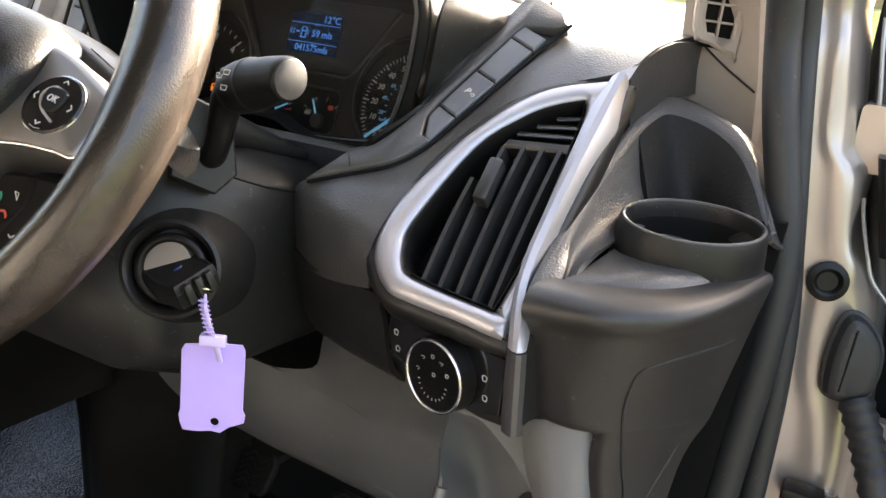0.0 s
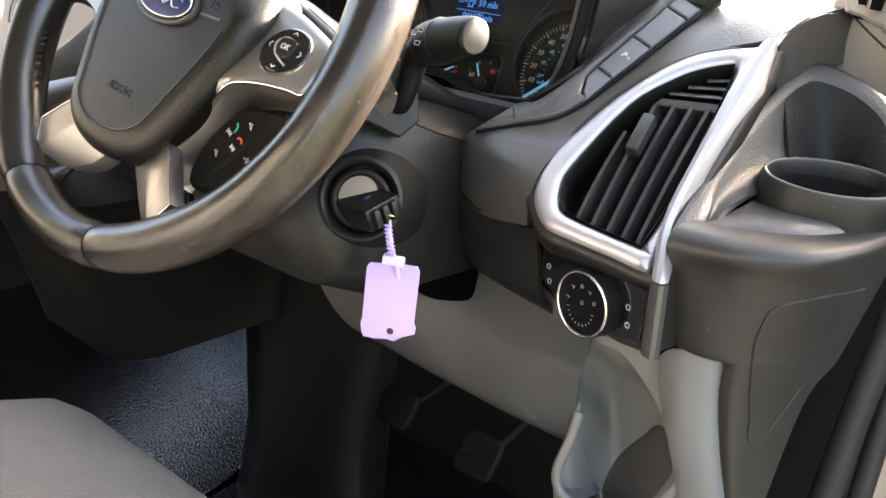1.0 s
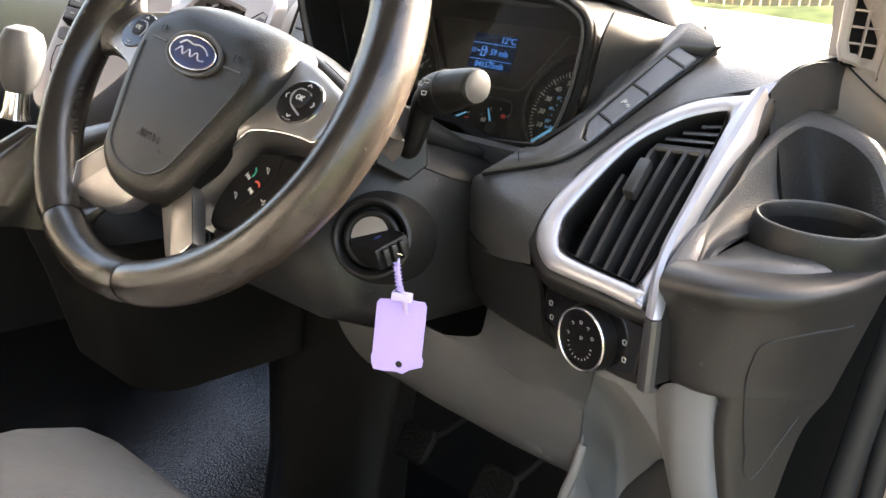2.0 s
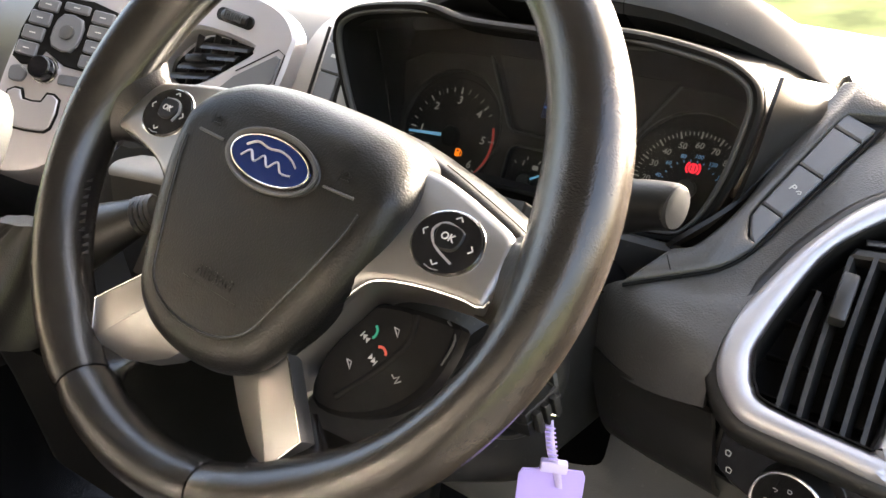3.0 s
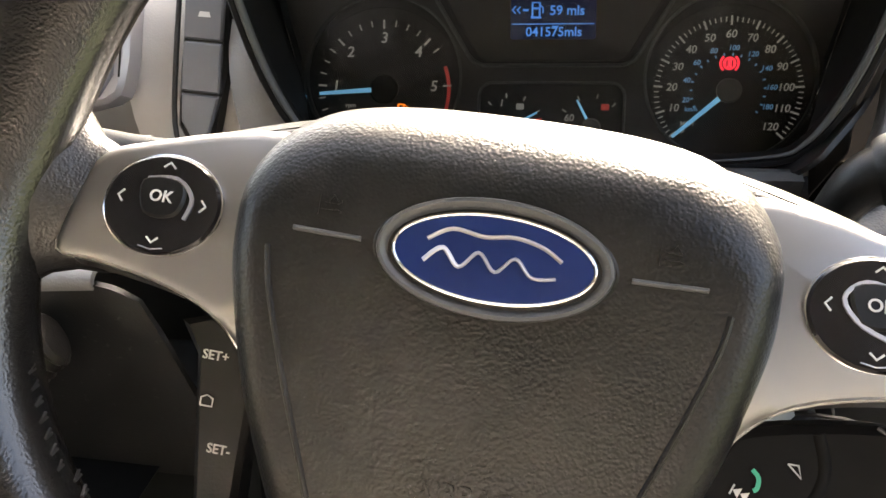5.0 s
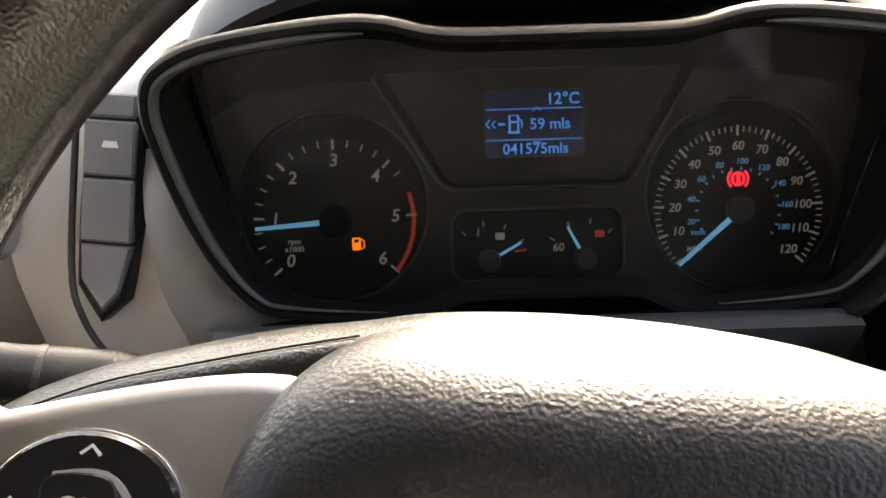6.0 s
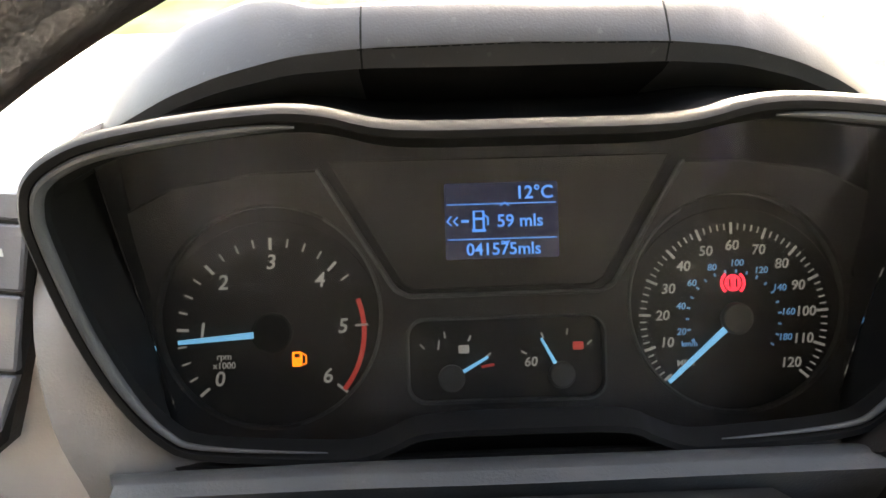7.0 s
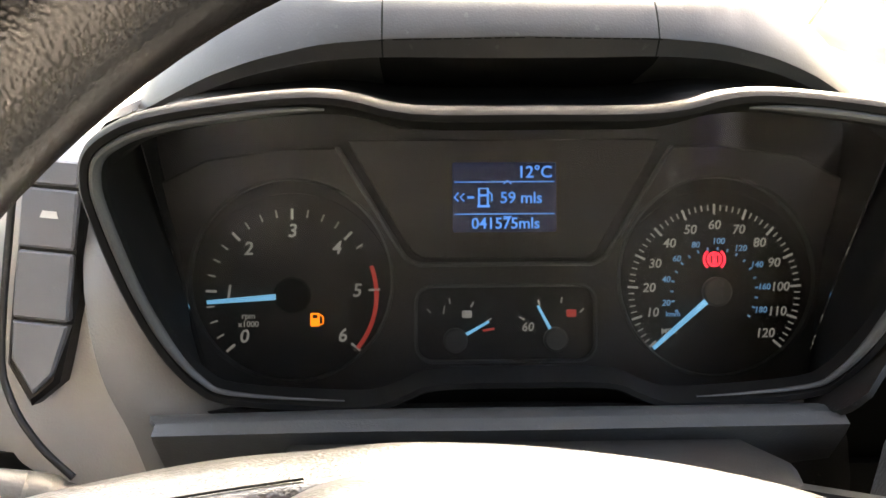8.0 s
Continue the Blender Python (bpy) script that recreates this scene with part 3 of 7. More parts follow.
words("unit", "MPH", 0.0042, MARK, speedo, pose(-0.0235, -0.0205, 0.0003))
words("blue_unit", "km/h", 0.0038, MARKB, speedo, pose(-0.0215, -0.0115, 0.0003))
words("figure", "0", 0.0055, MARK, speedo, pose(-0.0265, -0.0245, 0.0003), shear=0.15)
needle(speedo, 221, 0.004, 0.0435, 0.0032, 0.0020, 0.0075, 0.0045, 0.0, 0.0)
bl = bmesh.new()
plate(circle(0.0040, 24), 0.0003, 0.0, bm=bl, m=pose(0, 0, 0.0003))
for sx in (-1, 1):
    stroke([(sx * 0.0054 * math.cos(radians(a)), 0.0054 * math.sin(radians(a))) for a in range(-50, 51, 20)], 0.0013, bm=bl)
part("brake_lamp", bl, REDLAMP, speedo, "lit red brake warning lamp").matrix_local = pose(0.0, 0.0165, 0.0003)
bar = bmesh.new()
for sx in (-0.0016, 0.0016):
    stroke([(sx, 0.002), (sx, -0.002)], 0.0007, bm=bar)
part("brake_lamp_mark", bar, DIAL, speedo).matrix_local = pose(0.0, 0.0165, 0.0007)

minis = gauge("small_gauges", 0, -0.0235, 0.001, "recessed panel with fuel and temperature gauges")
part("panel", plate(rounded(0.094, 0.041, 0.009, 5), 0.001, 0.0), DIAL, minis).matrix_local = pose(0, 0, 0.0)
for hx, ang, w in ((-0.0255, 29, "fuel"), (0.0255, 118, "temperature")):
    part("hub", disc(0.0062, 0.004, None, 28, 0.001), GREY, minis, "round grey needle hub").matrix_local = pose(hx, -0.0085, 0.0055)
    bm = plate([(0.004, -0.0009), (0.0195, -0.0006), (0.0195, 0.0006), (0.004, 0.0009)], 0.0008, 0.0002)
    part("needle", bm, NEEDLE, minis, "light blue lit needle").matrix_local = pose(hx, -0.0085, 0.004, 0, 0, ang)
    arc = [(132 - 34 * i) if hx < 0 else (148 - 34 * i) for i in range(4)]
    ticks("tick", minis, arc, 0.0185, 0.0215, 0.0008, MARK, pose(hx, -0.0085, 0.0004))
    part("symbol", plate(rounded(0.005, 0.0038, 0.0006, 2), 0.0003, 0.0), MARK if hx < 0 else REDPRINT, minis).matrix_local = pose(hx + (0.006 if hx < 0 else 0.0085), 0.0045, 0.0006)
words("figure", "60", 0.0062, MARK, minis, pose(0.0115, -0.0025, 0.0004), shear=0.15)
words("figure", "1", 0.0062, MARK, minis, pose(-0.0315, 0.0065, 0.0004), shear=0.15)
part("reserve_mark", stroke([(0, 0), (0.006, 0.001)], 0.0012), REDPRINT, minis).matrix_local = pose(-0.0115, -0.004, 0.0004)
lens_rows = []
for i in range(9):
    z = 1.340 - 0.130 * i / 8
    lens_rows.append([(0.158 * k * (1 - 0.10 * (i / 8) ** 2), 0.262 + 0.030 * math.sin(math.pi * (i / 8) * 0.6) + 0.012 * (1 - abs(k)), z - 0.02 * (i / 8)) for k in (-1, -0.66, -0.33, 0, 0.33, 0.66, 1)])
part("lens", sheet(lens_rows, 2, 0.0015), LENS, cluster, "clear curved plastic cover over the dials")


# steering wheel
WH = axes((0, 0, 1.28), (0, -math.cos(radians(29)), math.sin(radians(29))), spin=-7)
wheel = thing("steering_wheel", "black leather steering wheel with silver spokes, turned slightly", "steering wheel", WH)
RC, RT = 0.1650, 0.0150
CX, CV, CW = -0.0005, 0.0015, -0.0155


def rim_section(a, grow=0.0):
    """One ring of the rim's skin at a degrees; thicker by the spokes."""
    bulge = sum(h * math.exp(-((a - c + 180) % 360 - 180) ** 2 / (2 * s * s)) for c, h, s in ((8, 0.006, 13), (172, 0.006, 13), (232, 0.0035, 9), (308, 0.0035, 9), (32, 0.008, 20), (148, 0.010, 22)))
    out = []
    for j in range(20):
        b = 2 * math.pi * j / 20
        rad = RT + grow + (bulge if math.cos(b) < 0 else 0) * abs(math.cos(b))
        r = RC + rad * math.cos(b)
        out.append(Vector((CX + r * math.cos(radians(a)), CV + r * math.sin(radians(a)), CW + (RT + 0.0034 + grow) * math.sin(b))))
    return out


def rim_arc(a0, a1, step=3.0):
    k = max(2, int((a1 - a0) / step))
    return loft([rim_section(a0 + (a1 - a0) * i / k, -0.0012 if i in (0, k) else 0.0) for i in range(k + 1)])


part("rim", rim_arc(-72.5, 248.5), RIM, wheel, "black leather rim worn tan on its outer edge")
part("rim_lower", rim_arc(249.0, 287.0), RIM, wheel, "black leather lower rim section between two seams")
st = bmesh.new()
for i in range(118):
    a = 20 + i * 2.0
    if 160 < a < 186 or a > 221:
        continue
    for k in (0, 1):
        b = radians(168 if k else 180 + 6)
        r = RC - RT - 0.0006 - (0.004 if 215 < a < 245 else 0)
        c, s = math.cos(radians(a + k * 0.6)), math.sin(radians(a + k * 0.6))
        c2, s2 = math.cos(radians(a + 1.1)), math.sin(radians(a + 1.1))
        tube([(CX + r * c, CV + r * s, CW - 0.001), (CX + (r + 0.0004) * c2, CV + (r + 0.0004) * s2, CW + 0.0026)], 0.00055, 5, bm=st)
tagged(part("stitching", st, THREAD, wheel, "dark stitches along the inside of the rim"), kind="stuff")

# airbag cushion: seam outline (u, v, depth), half
hc = [(0, 0.0470, -0.043), (0.03, 0.0460, -0.042), (0.0520, 0.0428, -0.041), (0.0640, 0.0368, -0.034), (0.0725, 0.0275, -0.025), (0.0785, 0.0140, -0.019), (0.0795, 0.0, -0.0165), (0.0775, -0.017, -0.0145), (0.0695, -0.046, -0.013), (0.0580, -0.074, -0.013), (0.0480, -0.0920, -0.013), (0.034, -0.1020, -0.013), (0.018, -0.1070, -0.013), (0, -0.1085, -0.013)]
seam = smooth_line(hc + [(-x, y, w) for x, y, w in hc[-2:0:-1]], 5, True)
HUB = Vector((0.0, -0.030))


def cushion_ring(d, dw=None):
    """The skin at a distance d inside the seam; a quarter oval from the seam to the flat front."""
    ring = []
    for p in seam:
        to = Vector((p.x, p.y)) - HUB
        q = HUB + to * max(0.02, 1 - d / to.length)
        lift = min(1.0, max(0.0, (p.y - 0.005) / 0.035))
        s = min(1.0, max(0.0, d) / (0.0135 + 0.019 * lift * lift * (3 - 2 * lift)))
        w = p.z * (1 - math.sqrt(max(0.0, 1 - (1 - s) ** 2)))
        ring.append(Vector((q.x, q.y, w if dw is None else p.z + dw)))
    return ring


part("airbag_cushion", loft([cushion_ring(0.006, -0.022), cushion_ring(0.0015, -0.012), cushion_ring(0.0012, -0.002)] + [cushion_ring(d) for d in (0.0, 0.0005, 0.0015, 0.003, 0.005, 0.0075, 0.0105, 0.0135, 0.017, 0.021, 0.026, 0.032, 0.042, 0.056, 0.075, 0.10, 0.14)]), CUSHION, wheel, "grained charcoal airbag cushion", 60)
crease = sorted((p for p in cushion_ring(0.0165) if p.y < -0.005), key=lambda p: math.atan2(p.x, -0.02 - p.y))
part("cushion_crease", tube(crease, 0.0009, 8), CUSHION, wheel, "soft moulded crease round the cushion")
# leather band behind the cushion and spokes
BAND = [(-0.152, 0.014, 0.010), (-0.140, 0.0215, 0.0145), (-0.120, 0.0300, 0.0235), (-0.098, 0.0372, 0.0302), (-0.080, 0.0420, 0.0352), (-0.062, 0.0455, 0.0398), (-0.045, 0.0490, 0.0430), (-0.022, 0.0512, 0.0450), (0.0, 0.0518, 0.0455)]
BAND = BAND + [(-x, a, b) for x, a, b in BAND[-2::-1]]
rings = []
for x, top, low in BAND:
    foot = max(-0.016, top - 0.016) if abs(x) > 0.115 else -0.016
    rings.append([Vector((x, y, w)) for y, w in ((foot, -0.088 if abs(x) < 0.11 else -0.066), (top - 0.010, -0.090 if abs(x) < 0.11 else -0.070), (top - 0.003, -0.084 if abs(x) < 0.11 else -0.068), (top, -0.072 if abs(x) < 0.11 else -0.066), (top - 0.0005, -0.064), (top - 0.003, -0.056), (low + 0.0005, -0.0515), (low - 0.001, -0.0480), (low - 0.004, -0.047), (foot + 0.002, -0.047))])
rings = [list(r) for r in zip(*[smooth_line([r[k] for r in rings], 4) for k in range(10)])]
part("hub_band", loft(rings), LEATHER, wheel, "black leather band behind the cushion and spokes", 50)
for sx in (-1, 1):
    line = smooth_line([(sx * abs(x), low + 0.0008, -0.0510) for x, top, low in BAND[1:6]], 10)
    part("band_seam", tube(line, 0.0003, 6), MATT, wheel, "dark seam along the band")
part("word_box", stroke([(-0.020, -0.0050), (0.0215, -0.0050)], 0.0006, 0.0004), CUSHION, wheel, "embossed line under the word").matrix_local = pose(0.002, -0.0665, 0.0003)
words("embossed_word", "AIRBAG", 0.0080, CUSHION, wheel, pose(0.002, -0.0655, 0.0001), 0.0003, "embossed word on the cushion")
for sx in (-1, 1):
    part("horn_line", tube([(sx * 0.0375, -0.0005, 0.0001), (sx * 0.0575, 0.0, 0.0)], 0.0008, 8), GREY, wheel, "raised line beside the badge")
    hs = bmesh.new()
    stroke([(-0.0035, 0.0030), (-0.0035, -0.0028)], 0.0005, 0.0005, bm=hs), stroke([(-0.0025, 0.0012), (0.0020, 0.0008), (0.0032, 0.0016)], 0.0005, 0.0005, bm=hs), stroke([(-0.0025, -0.0010), (0.0018, -0.0008), (0.0032, -0.0016)], 0.0005, 0.0005, bm=hs), stroke([(-0.001, 0.0010), (0.0005, 0.0030), (0.0022, 0.0010)], 0.0005, 0.0005, bm=hs)
    part("horn_symbol", hs, CUSHION, wheel, "embossed horn symbol").matrix_local = pose(sx * 0.0475, 0.0075, 0.0006)

# badge: silver oval dish, blue oval, plain silver strokes in place of lettering
badge = part("badge", plate([(0.0345 * math.cos(radians(a)), 0.0165 * math.sin(radians(a))) for a in range(0, 360, 6)], 0.002, 0.001), CUSHION, wheel, "oval blue badge with a silver rim")
badge.matrix_local = pose(0, -0.0005, 0.0006)
part("badge_dish", tube([(0.0310 * math.cos(radians(a)), 0.0147 * math.sin(radians(a)), 0.0) for a in range(0, 360, 6)], 0.0024, 10, flat=0.6, closed=True), GREY, badge, "smooth grey oval dish").matrix_local = pose(0, 0, -0.0004)
part("badge_oval", plate([(0.0280 * math.cos(radians(a)), 0.0120 * math.sin(radians(a))) for a in range(0, 360, 6)], 0.002, 0.0008), BLUE, badge, "deep blue enamel oval").matrix_local = pose(0, 0, 0.0016)
part("badge_edge", tube([(0.0278 * math.cos(radians(a)), 0.0119 * math.sin(radians(a)), 0.0) for a in range(0, 360, 6)], 0.00055, 8, closed=True), CHROME, badge, "thin bright edge").matrix_local = pose(0, 0, 0.0014)
for line, w in (([(-0.0185, 0.0030), (-0.0120, 0.0066), (-0.0030, 0.0056), (0.0050, 0.0066), (0.0130, 0.0050), (0.0185, 0.0018)], 0.0010), ([(-0.0190, -0.0030), (-0.0140, 0.0012), (-0.0090, -0.0034), (-0.0040, 0.0012), (0.0010, -0.0034), (0.0060, 0.0010), (0.0110, -0.0034), (0.0175, -0.0028)], 0.0011)):
    part("badge_stroke", tube([(p.x, p.y, 0.0) for p in smooth_line([(*q, 0) for q in line], 6)], w * 0.75, 8, flat=0.6), SILVER, badge, "bright flowing stroke").matrix_local = pose(0, 0, 0.0017)

# silver spokes, mirrored left and right
up_r = [(0.054, 0.018), (0.066, 0.0285), (0.076, 0.0305), (0.0945, 0.0275), (0.1187, 0.0208), (0.1300, 0.0165), (0.1355, 0.0077), (0.1372, -0.005), (0.1368, -0.0180), (0.1242, -0.0193), (0.1042, -0.0223), (0.0860, -0.0275), (0.0760, -0.0345), (0.0668, -0.0480), (0.0585, -0.068), (0.0520, -0.083), (0.0446, -0.0985), (0.0405, -0.094), (0.043, -0.080), (0.045, -0.03)]



def facets(ring, sx, deep, bevel=0.0005):
    """A solid under a folded outline: its face follows the ring's own heights."""
    bm = bmesh.new()
    up = [bm.verts.new((sx * x, y, w)) for x, y, w in ring]
    down = [bm.verts.new((sx * x, y, w - deep)) for x, y, w in ring]
    bm.faces.new(up)
    bm.faces.new(down[::-1])
    for i in range(len(ring)):
        j = (i + 1) % len(ring)
        bm.faces.new((up[i], down[i], down[j], up[j]))
    bmesh.ops.recalc_face_normals(bm, faces=bm.faces[:])
    bmesh.ops.bevel(bm, geom=bm.edges[:], offset=bevel, segments=2, affect="EDGES", profile=0.6)
    return bm


def spoke_tilt(y):
    """How far the spoke's face rises: up to its middle, then back to level along the tail."""
    return -0.26 * (y - 0.0012) if y > -0.03 else 0.0081 * max(0.0, 1 + (y + 0.03) / 0.028)


for sx in (1, -1):
    sp_out = ccw([(p.x, p.y) for p in smooth_line([(sx * x, y, 0) for x, y in up_r], 3, True)])
    def spoke_ring(d, w, dv):
        return [Vector((p.x + sx * dv * min(1.0, max(0.0, (-0.025 - p.y) / 0.02)), p.y - (dv if p.y < 0 else -0.12 * dv), w + spoke_tilt(p.y))) for p in inset(sp_out, d)]
    part("upper_spoke", loft([spoke_ring(*q) for q in ((0.0004, -0.0222, 0.0008), (0.0, -0.0195, 0.0), (0.0012, -0.0172, 0.0), (0.004, -0.0160, 0.0))]), SPOKE, wheel, "satin silver upper spoke with a button pad", 45)
    part("spoke_underside", loft([spoke_ring(*q) for q in ((0.0040, -0.050, 0.0075), (0.0022, -0.034, 0.0060), (0.0014, -0.0265, 0.0030), (0.0010, -0.0215, 0.0006))]), UNDER, wheel, "dark smoked underside of the spoke", 45)
    part("spoke_edge", tube([(p.x, p.y, -0.0188 + spoke_tilt(p.y)) for p in inset(sp_out, 0.0003) if p.y < -0.012 and abs(p.x) > 0.050 and abs(p.x) > 0.046 and p.y > -0.095 and (abs(p.x) > 0.056 or p.y < -0.070)], 0.0007, 6), CHROME, wheel, "thin bright edge under the spoke")
    # lower spoke: an upper facet and a steeper lower one that meet in a ridge
    crest = [(0.0400, -0.0900, -0.0150), (0.0490, -0.1035, -0.0142), (0.0725, -0.1310, -0.0150)]
    top = [(0.0480, -0.0740, -0.0140), (0.0590, -0.0835, -0.0140), (0.0840, -0.1110, -0.0140)]
    foot = [(0.0140, -0.1040, -0.0290), (0.0300, -0.1205, -0.0310), (0.0440, -0.1295, -0.0290), (0.0590, -0.1345, -0.0240)]
    part("lower_spoke", facets([crest[0], crest[1], crest[2], *foot[::-1]], sx, 0.014), SPOKE, wheel, "satin silver lower spoke", 25)
    part("spoke_inlay", facets([top[0], top[2], crest[2], crest[1], crest[0]], sx, 0.012, 0.0008), SPOKE, wheel, "raised facet of the lower spoke", 25)
    # chrome line that paints the highlight along the facet's bevel
    part("inlay_edge", tube([(sx * x, y, w + 0.0002) for x, y, w in (top[0], top[2], crest[2])], 0.0005, 6), CHROME, wheel, "bevel highlight of the lower spoke, laid on in chrome")
    # leather that joins the spoke to the rim
    def blob(u, v, hh, ww, w):
        return [Vector((sx * u, v + hh * math.cos(b), w + ww * math.sin(b))) for b in (2 * math.pi * i / 20 for i in range(20))]
    part("spoke_leather", loft([blob(0.116, -0.003, 0.019, 0.008, -0.032), blob(0.128, -0.003, 0.0205, 0.010, -0.030), blob(0.136, -0.001, 0.0225, 0.0115, -0.0270), blob(0.143, 0.003, 0.029, 0.0130, -0.0230), blob(0.151, 0.006, 0.040, 0.0142, -0.0185), blob(0.160, 0.008, 0.048, 0.012, -0.0155)]), LEATHER, wheel, "black leather thumb rest")

    def arm(cu, cv, hw, ht, w):
        """A flattened oval section across the way from the hub to the lower rim."""
        return [Vector((sx * (cu + 0.85 * hw * math.cos(b)), cv + 0.53 * hw * math.cos(b), w + ht * math.copysign(abs(math.sin(b)) ** 0.6, math.sin(b)))) for b in (2 * math.pi * i / 28 for i in range(28))]
    part("lower_leather", loft([arm(0.058, -0.109, 0.015, 0.0040, -0.0350), arm(0.0680, -0.1215, 0.0205, 0.0070, -0.0325), arm(0.0735, -0.1290, 0.0240, 0.0110, -0.0280), arm(0.0752, -0.1315, 0.0280, 0.0130, -0.0258), arm(0.0780, -0.1350, 0.0335, 0.0145, -0.0230), arm(0.0815, -0.1395, 0.0390, 0.0150, -0.0200), arm(0.0865, -0.1460, 0.0450, 0.0150, -0.0175)]), RIM, wheel, "black leather between lower spoke and rim")
    # round button pad
    PX, PV = sx * 0.1050, 0.0012
    pad = part("button_pad", disc(0.0162, 0.006, None, 44, 0.0010, 1.18), GLOSS, wheel, "gloss black round button pad")
    pad.matrix_local = pose(PX, PV, -0.0138, -10)
    part("pad_ring", tube([(0.0160 * 1.19 * math.cos(radians(a)), 0.0161 * math.sin(radians(a)), 0) for a in range(0, 360, 6)], 0.0006, 8, closed=True), CHROME, pad, "thin chrome ring").matrix_local = pose(0, 0, -0.0014)
    okb = part("ok_button", plate([(p.x, p.y) for p in smooth_line([(-0.0075, 0.005, 0), (0.004, 0.0065, 0), (0.0075, 0.0015, 0), (0.005, -0.0055, 0), (-0.005, -0.0055, 0)], 4, True)], 0.003, 0.0008), BLACK, pad, "black centre button")
    okb.matrix_local = pose(0, 0.002, 0.0012)
    words("ok_mark", "OK", 0.0052, WHITE, okb, pose(0, 0, 0.0002))
    part("ok_edge", stroke([(p.x, p.y) for p in smooth_line([(-0.006, 0.0075, 0), (0.0035, 0.0085, 0), (0.0095, 0.003, 0), (0.0085, -0.004, 0)] if sx < 0 else [(0.0065, 0.0065, 0), (-0.004, 0.0085, 0), (-0.0095, 0.003, 0), (-0.004, -0.004, 0), (0.008, -0.0085, 0)], 4)], 0.0012, 0.0008), SILVER, pad, "bright edge round the centre button").matrix_local = pose(0, 0.0, 0.0)
    for ax, ay, an in ((-0.0135, 0.001, 180), (0.0135, 0.001, 0), (0, 0.0125, 90), (0, -0.0115, 270)):
        part("arrow", stroke([(-0.0008, 0.0019), (0.0009, 0), (-0.0008, -0.0019)], 0.0006), WHITE, pad).matrix_local = pose(ax, ay, 0.0002, 0, 0, an)
    part("pad_groove", stroke([(-0.004, -0.0143), (0, -0.0150), (0.004, -0.0143)], 0.0004), SILVER, pad).matrix_local = pose(0, 0.0006, 0.0)

# black control pads behind the spokes
pr = [(0.066, -0.072), (0.076, -0.046), (0.084, -0.037), (0.120, -0.030), (0.1275, -0.035), (0.126, -0.060), (0.113, -0.081), (0.090, -0.095), (0.070, -0.095)]
phone = part("phone_pad", plate([(p.x, p.y) for p in smooth_line([(*q, 0) for q in pr], 3, True)], 0.012, 0.0025), MATT, wheel, "black pad with phone and volume buttons")
phone.matrix_local = pose(-0.004, 0, -0.030)
part("pad_edge", tube([(p.x, p.y, 0) for p in smooth_line([(0.119, -0.0305, 0), (0.1265, -0.0365, 0), (0.1262, -0.05, 0)], 4)], 0.0006, 8), GREY, phone, "lighter grey edge of the pad").matrix_local = pose(0, 0, -0.001)
part("pad_step", tube([(p.x, p.y, -0.0014) for p in smooth_line([(0.103, -0.035, 0), (0.106, -0.048, 0), (0.098, -0.066, 0), (0.083, -0.088, 0)], 4)], 0.0024, 10), MATT, phone)
for tx, ty, mat, kind in ((0.0870, -0.0515, GREENPRINT, "call"), (0.0955, -0.0575, ORANGE, "end")):
    part("phone_symbol", stroke([(p.x, p.y) for p in smooth_line([(-0.001, 0.003, 0), (0.001, 0.001, 0), (0.001, -0.002, 0), (0, -0.003, 0)], 3)], 0.0013), mat, phone, "small coloured phone symbol").matrix_local = pose(tx, ty, 0.0004, 0, 0, 0 if kind == "call" else 60)
for tx, ty, rot in ((0.0835, -0.056, 160), (0.0925, -0.0635, -20)):
    b = bmesh.new()
    for dx in (-0.0012, 0.0012):
        plate([(dx - 0.0011, -0.0016), (dx + 0.0011, 0), (dx - 0.0011, 0.0016)], 0.0002, 0.0, bm=b)
    stroke([(0.0026, -0.0016), (0.0026, 0.0016)], 0.0005, bm=b)
    part("skip_symbol", b, WHITE, phone).matrix_local = pose(tx, ty, 0.0004, 0, 0, rot)
for tx, ty in ((0.0975, -0.047), (0.0815, -0.0715)):
    part("volume_symbol", stroke([(-0.002, 0.002), (0.001, 0.002), (0.0022, -0.0016), (-0.002, 0.002)], 0.0005), WHITE, phone).matrix_local = pose(tx, ty, 0.0004)
part("voice_symbol", stroke([(-0.003, 0.001), (-0.001, 0), (0.001, 0.002), (0.0005, -0.002), (0.003, 0.0005)], 0.0006), WHITE, phone).matrix_local = pose(0.109, -0.066, 0.0004)
pl = [(-0.066, -0.094), (-0.073, -0.046), (-0.080, -0.036), (-0.062, -0.030), (-0.052, -0.05), (-0.052, -0.094)]
cruise = part("cruise_pad", plate(pl, 0.012, 0.002), BLACK, wheel, "black pad with cruise buttons")
cruise.matrix_local = pose(-0.019, 0.002, -0.028)
words("set_plus", "SET+", 0.0042, WHITE, cruise, pose(-0.066, -0.0455, 0.0003))
words("set_minus", "SET-", 0.0042, WHITE, cruise, pose(-0.060, -0.0745, 0.0003))
part("cruise_symbol", stroke([(-0.002, -0.0015), (-0.002, 0.001), (0, 0.002), (0.002, 0.001), (0.002, -0.0015), (-0.002, -0.0015)], 0.0005), WHITE, cruise).matrix_local = pose(-0.0665, -0.060, 0.0004)


# steering column, stalks, ignition lock and key
column = thing("steering_column", "black plastic steering column shroud with ignition lock", "steering column", pose(0, 0.12, 1.17))


def col_ring(y, x0, x1, z0, z1, r, skew=0.0):
    pts = rounded(x1 - x0, z1 - z0, r, 5, (x0 + x1) / 2, (z0 + z1) / 2)
    return [Vector((x, y - 0.12 + skew * (z - 1.17), z - 1.17)) for x, z in pts]


